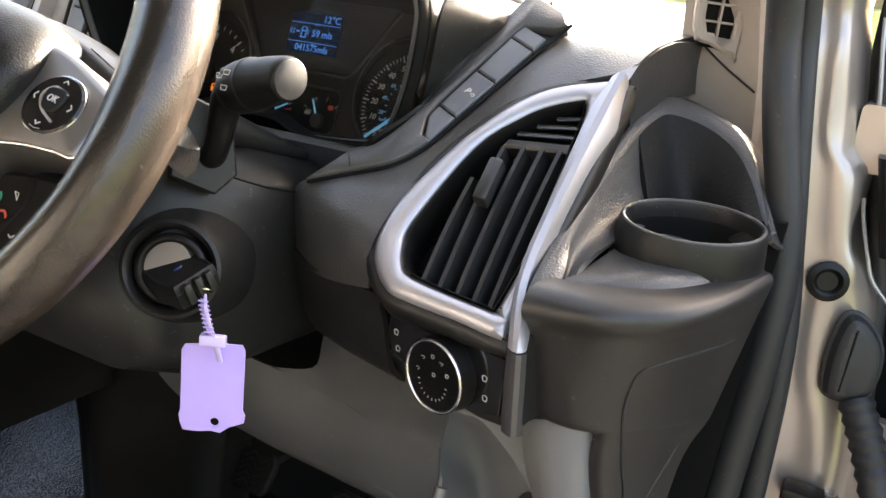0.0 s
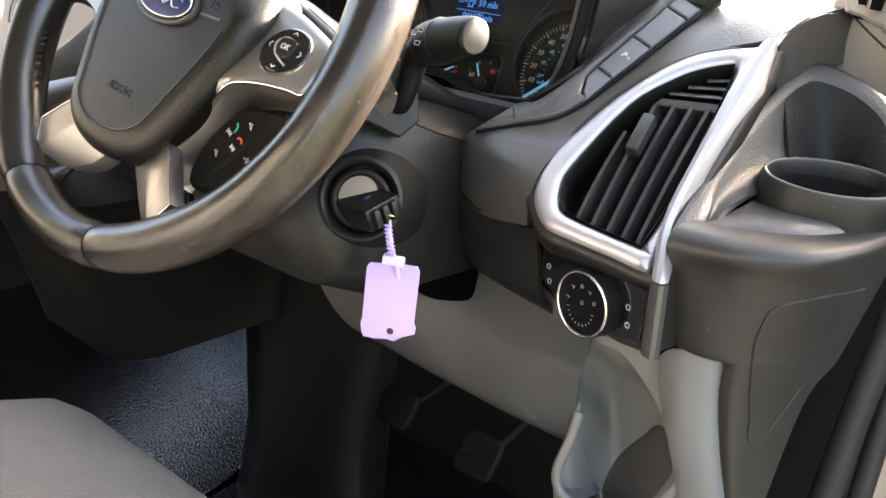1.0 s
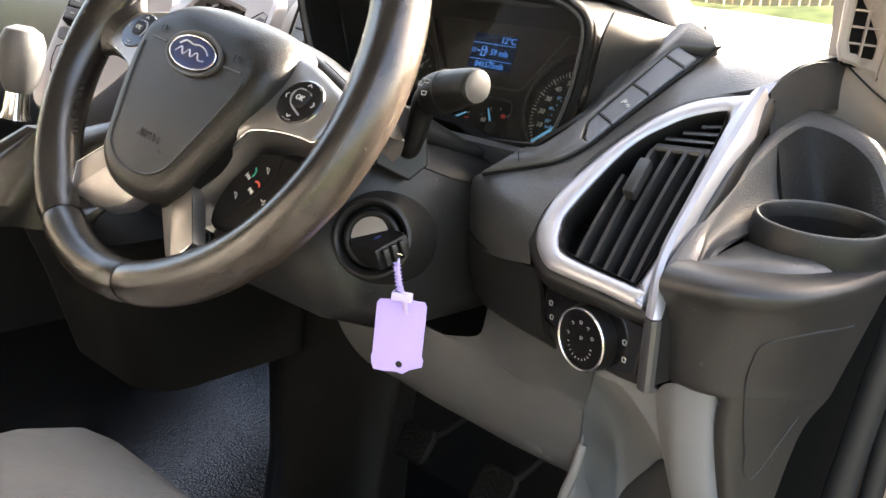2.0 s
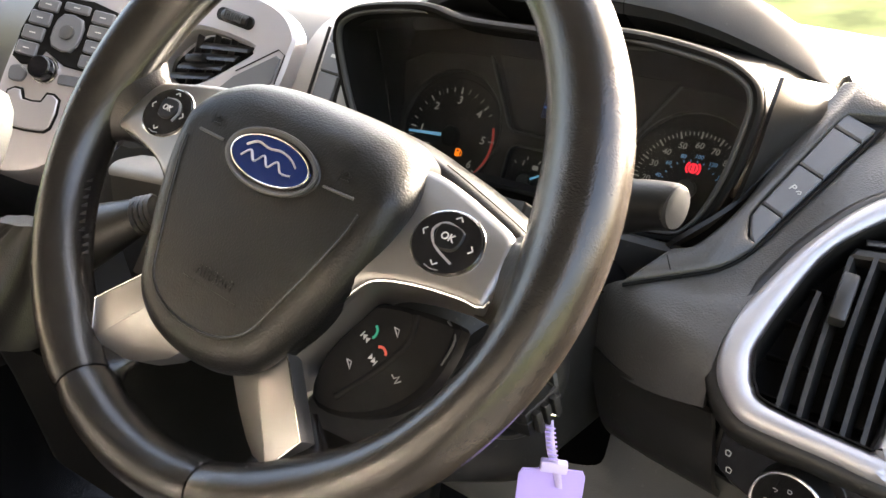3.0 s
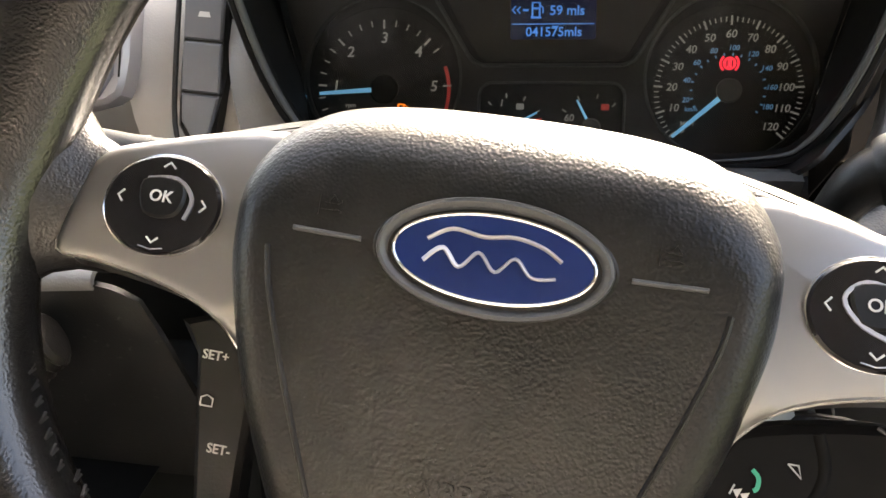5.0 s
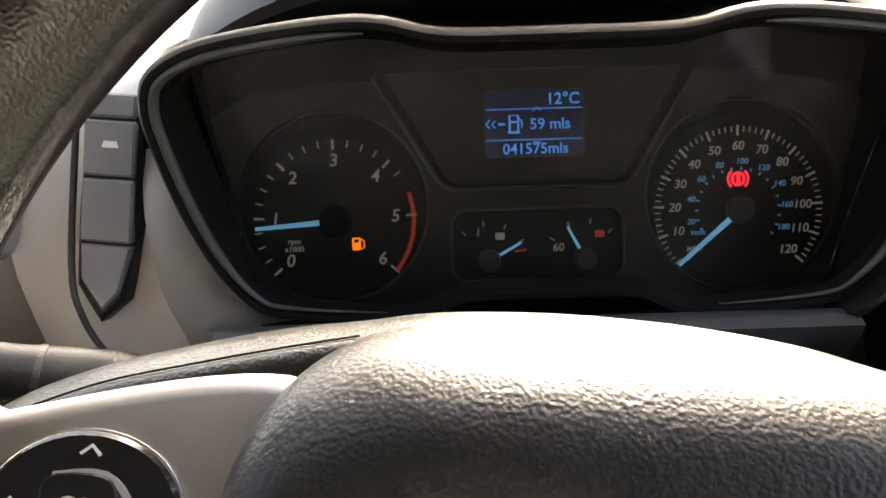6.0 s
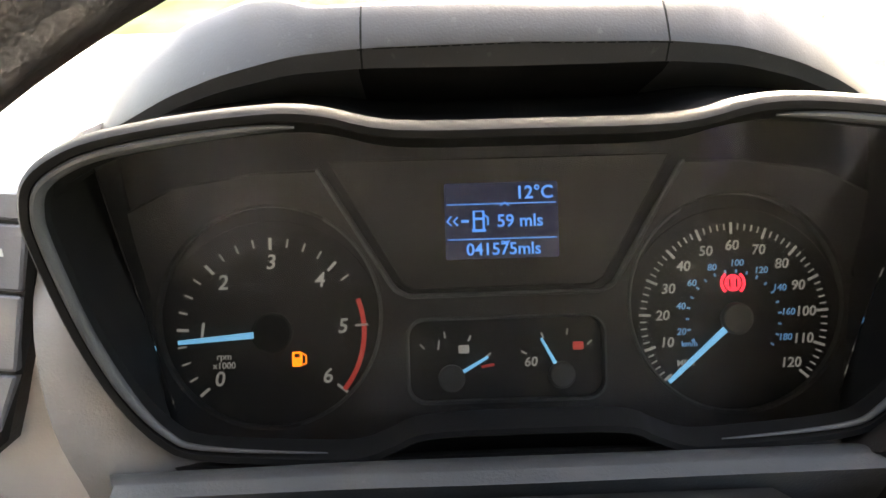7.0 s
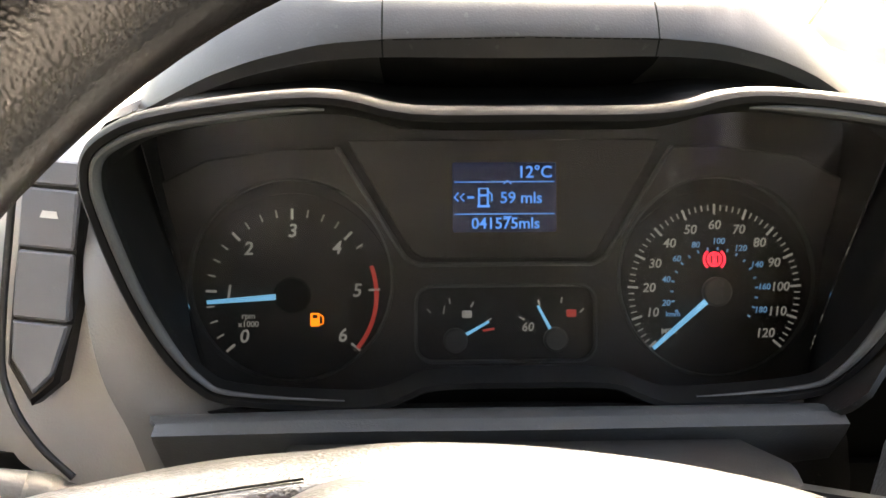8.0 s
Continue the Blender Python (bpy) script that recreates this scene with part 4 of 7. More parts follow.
part("lower_shroud", loft([col_ring(0.055, -0.045, 0.046, 1.160, 1.225, 0.02, 0.5), col_ring(0.075, -0.070, 0.078, 1.122, 1.225, 0.028, 0.5), col_ring(0.105, -0.085, 0.100, 1.090, 1.225, 0.03, 0.45), col_ring(0.150, -0.092, 0.116, 1.072, 1.222, 0.03, 0.3), col_ring(0.235, -0.095, 0.116, 1.068, 1.205, 0.028, 0.1), col_ring(0.30, -0.095, 0.114, 1.066, 1.195, 0.028)]), FASCIA, column, "dark plastic lower shroud")
part("upper_shroud", loft([col_ring(0.045, -0.05, 0.055, 1.228, 1.262, 0.012, 0.3), col_ring(0.075, -0.066, 0.074, 1.2265, 1.264, 0.016, 0.3), col_ring(0.14, -0.080, 0.090, 1.2235, 1.246, 0.010, 0.2), col_ring(0.215, -0.088, 0.098, 1.2080, 1.2150, 0.003, 0.1)]), FASCIA, column, "dark plastic upper shroud")
HS = axes((0.104, 0.112, 1.229), (0.75, -0.62, 0.2), (0.62, 0.75, 0))
housing = [HS.inverted() @ Vector(q) for q in ((0.0905, 0.1062, 1.2620), (0.1095, 0.1253, 1.2495), (0.1173, 0.1235, 1.2147), (0.1107, 0.1116, 1.2027), (0.0924, 0.0929, 1.2132), (0.0900, 0.1020, 1.2500))]
part("stalk_housing", plate([(p.x, p.y) for p in housing], 0.035, 0.0012), FASCIA, column, "flat-sided housing of the wiper stalk").matrix_local = pose(0, 0.12, 1.17).inverted() @ HS @ pose(0, 0, 0.002)
part("shroud_seam", tube([(0.1120, 0.125, 1.2120), (0.1175, 0.150, 1.2030), (0.1172, 0.190, 1.1930)], 0.0007, 6), MATT, column, "seam between the shroud halves").matrix_local = pose(0, 0.12, 1.17).inverted()
LOCK = axes((0.1080, 0.0790, 1.1620), (0.50, -0.84, 0.22))
BASE = pose(0, 0.12, 1.17).inverted()
boss = loft([[Vector((r * math.cos(b), r * math.sin(b), w)) for b in (2 * math.pi * i / 40 for i in range(40))] for r, w in ((0.042, -0.050), (0.0350, -0.020), (0.0312, -0.0045), (0.0298, -0.001), (0.0275, 0.0), (0.0255, -0.0015), (0.0238, -0.006), (0.0228, -0.014), (0.0228, -0.03))])
part("lock_boss", boss, FASCIA, column, "round moulded boss round the ignition lock").matrix_local = BASE @ LOCK
part("lock_bezel", tube([(0.0188 * math.cos(radians(a)), 0.0188 * math.sin(radians(a)), 0) for a in range(0, 360, 8)], 0.0030, 10, closed=True), BLACK, column, "black lock bezel").matrix_local = BASE @ LOCK @ pose(0, 0, -0.0035)
part("lock_face", disc(0.0160, 0.012, None, 36, 0.002), SPOKE, column, "bright metal lock face").matrix_local = BASE @ LOCK @ pose(-0.0030, 0.0030, -0.0035)
key = thing("car_key", "black plastic key fob in the ignition lock", "key", axes((0.1355, 0.0735, 1.1615), (-0.193, -0.327, 0.925), (0.202, 0.910, 0.363)))
fob = ccw([(1.30 * x, 1.16 * y) for x, y in [(-0.0105, 0.0), (0.0105, 0.0), (0.0115, 0.004), (0.0120, 0.018), (0.0105, 0.031), (0.0070, 0.040), (0.003, 0.0440), (-0.003, 0.0440), (-0.0070, 0.040), (-0.0105, 0.031), (-0.0120, 0.018), (-0.0115, 0.004)]])
part("fob", loft([[Vector((p.x, p.y, w)) for p in inset(fob, d)] for d, w in ((0.003, -0.0108), (0.0007, -0.0090), (0.0, -0.003), (0.0, 0.0042), (0.0006, 0.0058), (0.0020, 0.0062), (0.0026, 0.0056), (0.0045, 0.0056))]), BLACK, key, "worn black key fob", 35)
part("fob_seam", tube([(p.x, p.y, 0.0) for p in inset(fob, -0.0001)], 0.0005, 6, closed=True), FASCIA, key)
part("fob_oval", plate([(0.0034 * math.cos(radians(a)), 0.0019 * math.sin(radians(a))) for a in range(0, 360, 12)], 0.001, 0.0003), BLUE, key, "small blue oval mark").matrix_local = pose(0.001, 0.020, 0.0062)
for k in range(3):
    part("fob_lug", box(-0.0095 + 0.0072 * k, -0.0050 + 0.0072 * k, -0.0042, 0.0006, -0.0080, 0.0048, 0.0008), FASCIA, key, "eyelet lug on the fob")
tag = thing("key_tag", "purple plastic key tag hanging from a lilac strap", "key tag", axes((0.1435, 0.0795, 1.128), (0.50, -0.86, 0.05)))
to = [(x * 0.90, y) for x, y in [(-0.0205, -0.0545), (-0.0215, -0.049), (-0.0205, -0.046), (-0.0205, -0.008), (-0.0185, -0.0045), (-0.009, -0.0035), (-0.007, -0.0015), (-0.007, 0.002), (0.007, 0.002), (0.007, -0.001), (0.009, -0.0025), (0.0185, -0.0025), (0.0205, -0.006), (0.0205, -0.044), (0.0222, -0.047), (0.0215, -0.052), (0.012, -0.0555), (0.006, -0.0595), (0.0, -0.0585), (-0.009, -0.0595), (-0.0185, -0.0590)]]
part("tag_plate", plate(to, 0.0012, 0.0003, [circle(0.0026, 20, 0.002, -0.0525)]), TAG, tag, "purple tag with a punched hole", 20).matrix_local = pose(0, 0, 0, 0, 0, 2)
part("strap", tube([(-0.0070, 0.028, 0.003), (-0.0060, 0.021, 0.0045), (-0.0035, 0.011, 0.004), (-0.0005, 0.003, 0.0025), (0.0025, -0.004, 0.002), (0.005, -0.0125, 0.002)], [0.0028, 0.0032, 0.0034, 0.0034, 0.003, 0.0025], 10, flat=0.35), STRAP, tag, "pale ribbed strap")
rb = bmesh.new()
for i in range(8):
    tube([(-0.0095 + 0.0007 * i, 0.0245 - 0.0026 * i, 0.0058), (-0.0035 + 0.0007 * i, 0.0245 - 0.0026 * i, 0.0058)], 0.0005, 6, bm=rb)
part("strap_rib", rb, TAG, tag)
part("strap_collar", box(-0.0075, 0.0075, -0.003, 0.0035, -0.001, 0.005, 0.001), STRAP, tag, "pale strap collar")
part("key_ring", tube([(0.0045 * math.cos(radians(a)), 0.0045 * math.sin(radians(a)), 0) for a in range(0, 360, 20)], 0.0006, 6, closed=True), CHROME, tag, "small wire ring").matrix_local = pose(-0.0070, 0.0295, 0.001, 60, 0, 0)


def stalk(sx, name, label, low=0.0, slim=1.0):
    s = thing(name, label, "stalk", pose(sx * 0.086, 0.126, 1.2236 - low * 0.3))
    b = pose(sx * 0.086, 0.126, 1.2236).inverted() @ Matrix.Translation((0, 0, -low * 0.7))
    part("socket", tube([(sx * 0.068, 0.124, 1.2310), (sx * 0.092, 0.118, 1.2315), (sx * 0.100, 0.114, 1.2318)], [0.0135, 0.0115, 0.0095], 20), FASCIA, s, "rounded stalk root").matrix_local = b
    if sx > 0:
        path = smooth_line([(0.098, 0.1155, 1.2265), (0.109, 0.1110, 1.2265), (0.1165, 0.1078, 1.2390), (0.1215, 0.1055, 1.2530), (0.1280, 0.1027, 1.2650), (0.1390, 0.0998, 1.2715)], 4)
        head = smooth_line([(0.1320, 0.1016, 1.2690), (0.1375, 0.1003, 1.2710), (0.1475, 0.0982, 1.2745), (0.1560, 0.0962, 1.2768), (0.167, 0.0937, 1.2805), (0.1765, 0.0914, 1.2825), (0.1787, 0.0909, 1.2826)], 2)
    else:
        path = smooth_line([(sx * 0.098, 0.1155, 1.2265), (sx * 0.107, 0.1115, 1.2285), (sx * 0.1120, 0.1085, 1.2420), (sx * 0.1155, 0.1065, 1.2570), (sx * 0.1220, 0.1040, 1.2690), (sx * 0.133, 0.1012, 1.2735)], 4)
        head = smooth_line([(sx * 0.124, 0.1036, 1.2715), (sx * 0.130, 0.1022, 1.2730), (sx * 0.146, 0.0985, 1.2765), (sx * 0.156, 0.0962, 1.2795), (sx * 0.167, 0.0937, 1.2835), (sx * 0.1765, 0.0914, 1.2853), (sx * 0.1787, 0.0909, 1.2854)], 2)
    drop_z = 0.0028 if sx > 0 else 0.0
    part("stem", tube(path, [0.0074 + 0.0060 * slim * (i / (len(path) - 1)) ** 3 for i in range(len(path))], 18), BLACK, s, "curved black stem").matrix_local = b
    part("head", tube(head, [slim * r for r in (0.0130, 0.0145, 0.0155, 0.0160, 0.0160, 0.0157, 0.0150, 0.0143, 0.0136, 0.0131, 0.0128, 0.0126, 0.0121)], 28), BLACK, s, "thick black switch head").matrix_local = b
    part("cap", tube([(sx * 0.1780, 0.0910, 1.2854 - drop_z), (sx * 0.1807, 0.0904, 1.2855 - drop_z), (sx * 0.1811, 0.0903, 1.2855 - drop_z)], [slim * r for r in (0.0120, 0.0116, 0.0105)], 26), BROW, s, "grey end cap").matrix_local = b
    part("collar", tube([(sx * 0.1495, 0.0977, 1.2775 - 0.8 * drop_z), (sx * 0.1512, 0.0973, 1.2780 - 0.8 * drop_z)], 0.0161 * slim, 28), FASCIA, s, "ribbed turning collar").matrix_local = b
    if sx > 0:
        face = axes((0.1413, 0.0845, 1.2768), (-0.15, -0.95, 0.25))
        for k, (px, py) in enumerate(((-0.0075, 0.002), (-0.001, 0.0042), (-0.001, -0.0042), (0.0075, 0.0035))):
            part("wiper_symbol", stroke([(-0.002, -0.001), (-0.0025, 0.0015), (0.0025, 0.0015), (0.002, -0.001), (-0.002, -0.001)], 0.0005), WHITE, s, "small white wiper symbol").matrix_local = b @ face @ pose(px, py, -0.0007 if k else -0.0015)
        part("thumb_switch", box(-0.004, 0.004, -0.0015, 0.0025, -0.001, 0.0025, 0.0008), GREY, s, "grey thumb switch").matrix_local = b @ axes((0.1385, 0.0890, 1.2800), (-0.2, -0.8, 0.6))
    return s


stalk(1, "wiper_stalk", "black wiper stalk with a grey end cap", 0.0, 0.92)
stalk(-1, "indicator_stalk", "black indicator stalk behind the steering wheel", 0.008, 0.72)


# dashboard
dash = thing("dashboard", "charcoal moulded dashboard with grey and silver trim", "dashboard", pose(-0.3, 0.4, 1.2))
DB = pose(-0.3, 0.4, 1.2).inverted()


def dpart(name, bm, mat, label="", sharp=38):
    bm.transform(DB)
    return part(name, bm, mat, dash, label, sharp)


# brow over the cluster: a cap and two wings, each a solid with a sharp front edge, a sloping face and a hump
BROW_EDGE = [(0.0, 1.3722), (0.055, 1.3710), (0.085, 1.3680), (0.115, 1.3605), (0.140, 1.3515), (0.165, 1.3395), (0.190, 1.3275)]
BROW_TOP = [(0.0, 1.3862), (0.055, 1.3860), (0.078, 1.3855), (0.090, 1.3895), (0.105, 1.3890), (0.1355, 1.3795), (0.160, 1.3650), (0.176, 1.3535), (0.185, 1.3400), (0.190, 1.3300)]


def along(table, d):
    """A value between the rows of a table."""
    return float(np.interp(d, [a for a, _ in table], [b for _, b in table]))


def brow(x0, x1, step=0.004):
    k = max(2, round(abs(x1 - x0) / step))
    rings = []
    for i in range(k + 1):
        x = x0 + (x1 - x0) * i / k
        d = abs(x - XC)
        y = 0.2600 + 0.0857 * (d / 0.188) ** 2
        e = sum(along(BROW_EDGE, d + o) for o in (-0.006, 0, 0.006)) / 3
        t = max(e + 0.002, sum(along(BROW_TOP, d + o) for o in (-0.004, 0, 0.004)) / 3)
        h = t - e
        back = 0.014 + 0.010 * min(1.0, max(0.0, (d - 0.075) / 0.02))
        lip = 0.0085 * (1 - 0.45 * min(1.0, d / 0.18))
        ring = [(y + 0.0005, e - 0.0006), (y, e), (y + 0.0003, e + 0.0008), (y + back * 0.24, e + h * 0.36), (y + back * 0.55, e + h * 0.70), (y + back * 0.86, e + h * 0.94), (y + back, e + h),
                (y + back + 0.006, e + h + 0.0004), (y + back + 0.030, e + h * 0.88), (y + back + 0.085, e + h * 0.2 - 0.012), (y + back + 0.09, e - 0.035), (y + 0.050, e - 0.024), (y + 0.012, e - lip - 0.004), (y + 0.0035, e - lip)]
        rings.append([Vector((x, py, pz)) for py, pz in ring])
    return loft(rings)


dpart("brow_cap", brow(XC - 0.0572, XC + 0.0545), BROW, "centre cap of the cluster brow", 30)
dpart("brow_wing", brow(XC - 0.186, XC - 0.0580), BROW, "curved wing of the cluster brow", 30)
dpart("brow_wing", brow(XC + 0.0553, XC + 0.188), BROW, "curved wing of the cluster brow", 30)
dpart("brow_joint", brow(XC - 0.0590, XC + 0.0563), MATT, "dark joint behind the brow cap", 30).scale = (1, 0.999, 0.999)
dpart("rear_pad", sheet([[(-0.19, 0.36, 1.325), (0.0, 0.35, 1.340), (0.20, 0.36, 1.325)], [(-0.19, 0.55, 1.345), (0.0, 0.55, 1.350), (0.20, 0.55, 1.342)], [(-0.19, 0.92, 1.360), (0.0, 0.95, 1.361), (0.20, 0.92, 1.352)]], 4, 0.004), PAD, "grained dash top behind the brow")
# dark liner between brow and bezel
arch = [p for p in ccw(outline) if p[1] > 1.262]
arch = sorted(arch, key=lambda p: math.atan2(p[1] - 1.262, p[0]))
arch_rows = []
for off, back, wide, up in ((0.0, 0.006, 1.0, -0.001), (0.0, 0.018, 0.985, -0.010), (0.0, 0.060, 0.995, -0.010), (0.0, 0.130, 1.05, -0.002)):
    arch_rows.append([(XC + p[0] * wide, bezel_y(p[1]) + back, p[1] + 0.0038 + up) for p in arch])
dpart("brow_liner", sheet(arch_rows, 1, 0.002), BEZEL, "dark recess under the brow")
dpart("left_flank", sheet([[(-0.1750, 0.2720, 1.295), (-0.168, 0.268, 1.295), (-0.1575, 0.266, 1.293)], [(-0.1735, 0.2560, 1.268), (-0.162, 0.252, 1.266), (-0.148, 0.252, 1.262)], [(-0.1680, 0.2470, 1.235), (-0.150, 0.246, 1.232), (-0.125, 0.254, 1.228)], [(-0.1580, 0.2470, 1.205), (-0.135, 0.246, 1.204), (-0.105, 0.255, 1.204)], [(-0.1500, 0.2500, 1.165), (-0.13, 0.250, 1.165), (-0.10, 0.256, 1.165)]], 4, 0.003), POST, "plain pale grey panel between switches and cluster")
dpart("wing_end", sheet([[(0.1985, 0.385, 1.3350), (0.1985, 0.42, 1.3420), (0.1985, 0.49, 1.3430), (0.197, 0.84, 1.3500)], [(0.206, 0.375, 1.3270), (0.209, 0.41, 1.332), (0.208, 0.48, 1.337), (0.200, 0.84, 1.3490)], [(0.214, 0.365, 1.3165), (0.219, 0.40, 1.3205), (0.216, 0.47, 1.3285), (0.203, 0.84, 1.3465)]], 3, 0.003), PAD, "end of the brow running into the shoulder")
dpart("wing_close", sheet([[(0.1900, 0.352, 1.3290), (0.1990, 0.350, 1.3270), (0.2155, 0.342, 1.3220)], [(0.1900, 0.348, 1.318), (0.1975, 0.345, 1.316), (0.2140, 0.338, 1.312)], [(0.1900, 0.344, 1.305), (0.1965, 0.340, 1.302), (0.2130, 0.332, 1.298)]], 3, 0.002), FASCIA, "dark face that closes the end of the brow")
# right shoulder, from the nose by the column up to the windscreen
dpart("right_shoulder", sheet([
    [(0.116, 0.188, 1.150), (0.140, 0.172, 1.148), (0.168, 0.160, 1.150), (0.199, 0.154, 1.155)],
    [(0.114, 0.185, 1.178), (0.138, 0.170, 1.176), (0.168, 0.158, 1.175), (0.199, 0.152, 1.175)],
    [(0.116, 0.182, 1.196), (0.141, 0.170, 1.194), (0.170, 0.160, 1.192), (0.199, 0.157, 1.188)],
    [(0.124, 0.181, 1.2045), (0.147, 0.175, 1.204), (0.174, 0.169, 1.202), (0.200, 0.167, 1.199)],
    [(0.142, 0.186, 1.2110), (0.160, 0.183, 1.2115), (0.182, 0.179, 1.211), (0.2035, 0.178, 1.2095)],
    [(0.170, 0.198, 1.2190), (0.180, 0.196, 1.2190), (0.192, 0.193, 1.2190), (0.2075, 0.190, 1.2200)],
    [(0.191, 0.217, 1.2340), (0.199, 0.214, 1.2335), (0.207, 0.211, 1.2335), (0.2175, 0.205, 1.2330)],
    [(0.204, 0.240, 1.2535), (0.212, 0.236, 1.2530), (0.221, 0.230, 1.2520), (0.2330, 0.224, 1.2510)],
    [(0.218, 0.266, 1.2770), (0.226, 0.261, 1.2765), (0.235, 0.253, 1.2745), (0.2460, 0.244, 1.2710)],
    [(0.231, 0.291, 1.2995), (0.243, 0.285, 1.2985), (0.255, 0.274, 1.2950), (0.2680, 0.260, 1.2865)],
    [(0.240, 0.318, 1.3140), (0.258, 0.312, 1.3140), (0.278, 0.300, 1.3120), (0.3030, 0.272, 1.3000)],
    [(0.225, 0.370, 1.3200), (0.250, 0.368, 1.3210), (0.278, 0.365, 1.3210), (0.312, 0.335, 1.319)],
    [(0.190, 0.560, 1.338), (0.235, 0.560, 1.336), (0.275, 0.560, 1.334), (0.325, 0.560, 1.331)],
    [(0.170, 0.900, 1.350), (0.235, 0.900, 1.349), (0.290, 0.900, 1.347), (0.37, 0.880, 1.344)]], 4, 0.004), PAD, "grained right shoulder of the dashboard")
dpart("pad_side", sheet([[(0.303, 0.270, 1.300), (0.312, 0.335, 1.3185), (0.325, 0.46, 1.3165)], [(0.3025, 0.283, 1.281), (0.3125, 0.338, 1.300), (0.324, 0.46, 1.300)], [(0.3015, 0.298, 1.2600), (0.3150, 0.345, 1.2805), (0.325, 0.46, 1.280)]], 4, 0.003), PAD, "plain side of the dash pad")
dpart("cluster_flank", sheet([[(0.180, 0.252, 1.338), (0.190, 0.300, 1.333), (0.196, 0.345, 1.328)], [(0.180, 0.240, 1.318), (0.196, 0.278, 1.318), (0.206, 0.316, 1.318)], [(0.176, 0.240, 1.285), (0.184, 0.262, 1.290), (0.196, 0.286, 1.304)], [(0.165, 0.245, 1.245), (0.168, 0.240, 1.250), (0.178, 0.246, 1.262)], [(0.135, 0.250, 1.213), (0.140, 0.225, 1.222), (0.150, 0.222, 1.232)]], 4, 0.003), FASCIA, "dark panel between cluster and buttons")
# left shoulder and the wide top to the passenger side
dpart("left_shoulder", sheet([
    [(-0.232, 0.275, 1.150), (-0.215, 0.268, 1.150), (-0.185, 0.262, 1.150), (-0.150, 0.258, 1.150)],
    [(-0.236, 0.262, 1.200), (-0.216, 0.256, 1.198), (-0.190, 0.252, 1.195), (-0.158, 0.250, 1.195)],
    [(-0.244, 0.262, 1.250), (-0.222, 0.260, 1.246), (-0.200, 0.261, 1.243), (-0.172, 0.255, 1.240)],
    [(-0.240, 0.275, 1.290), (-0.220, 0.273, 1.290), (-0.198, 0.273, 1.288), (-0.176, 0.268, 1.285)],
    [(-0.236, 0.300, 1.322), (-0.216, 0.296, 1.322), (-0.196, 0.290, 1.320), (-0.178, 0.278, 1.318)],
    [(-0.234, 0.345, 1.336), (-0.212, 0.340, 1.336), (-0.192, 0.330, 1.335), (-0.178, 0.300, 1.334)],
    [(-0.234, 0.420, 1.338), (-0.212, 0.420, 1.338), (-0.192, 0.420, 1.338), (-0.172, 0.380, 1.338)],
    [(-0.234, 0.900, 1.362), (-0.212, 0.900, 1.362), (-0.192, 0.900, 1.361), (-0.150, 0.900, 1.360)]], 4, 0.004), PALE, "pale grey left shoulder of the dashboard")
# charcoal pad coloured light grey to carry the sky's reflection
dpart("top_pad", sheet([[(-1.14, 0.27, 1.16), (-0.80, 0.27, 1.16), (-0.50, 0.27, 1.16), (-0.235, 0.29, 1.16)], [(-1.14, 0.24, 1.26), (-0.80, 0.24, 1.26), (-0.50, 0.24, 1.27), (-0.235, 0.266, 1.25)], [(-1.14, 0.28, 1.31), (-0.80, 0.28, 1.315), (-0.50, 0.29, 1.33), (-0.235, 0.31, 1.3245)], [(-1.14, 0.42, 1.325), (-0.80, 0.42, 1.33), (-0.50, 0.42, 1.34), (-0.235, 0.42, 1.3385)], [(-1.14, 0.9, 1.355), (-0.80, 0.95, 1.36), (-0.50, 0.98, 1.362), (-0.235, 0.96, 1.362)]], 4, 0.004), POST, "wide grained dash top, sky reflection put into its grey")
# fascia under the shoulder and round the switch panel
dpart("right_fascia", sheet([[(0.1165, 0.1885, 1.155), (0.150, 0.170, 1.153), (0.205, 0.157, 1.155)], [(0.119, 0.191, 1.135), (0.155, 0.176, 1.135), (0.207, 0.166, 1.135)], [(0.128, 0.197, 1.102), (0.160, 0.186, 1.100), (0.212, 0.174, 1.098)], [(0.130, 0.225, 1.078), (0.165, 0.215, 1.078), (0.215, 0.205, 1.078)]], 4, 0.004), FASCIA, "dark fascia beside the column")
dpart("lower_left_fascia", sheet([[(-1.14, 0.28, 1.17), (-0.6, 0.28, 1.17), (-0.15, 0.258, 1.195)], [(-1.14, 0.28, 1.05), (-0.6, 0.28, 1.05), (-0.15, 0.270, 1.08)], [(-1.14, 0.36, 0.96), (-0.6, 0.36, 0.96), (-0.12, 0.32, 0.98)]], 4, 0.004), BLACK, "dark lower fascia on the passenger side")
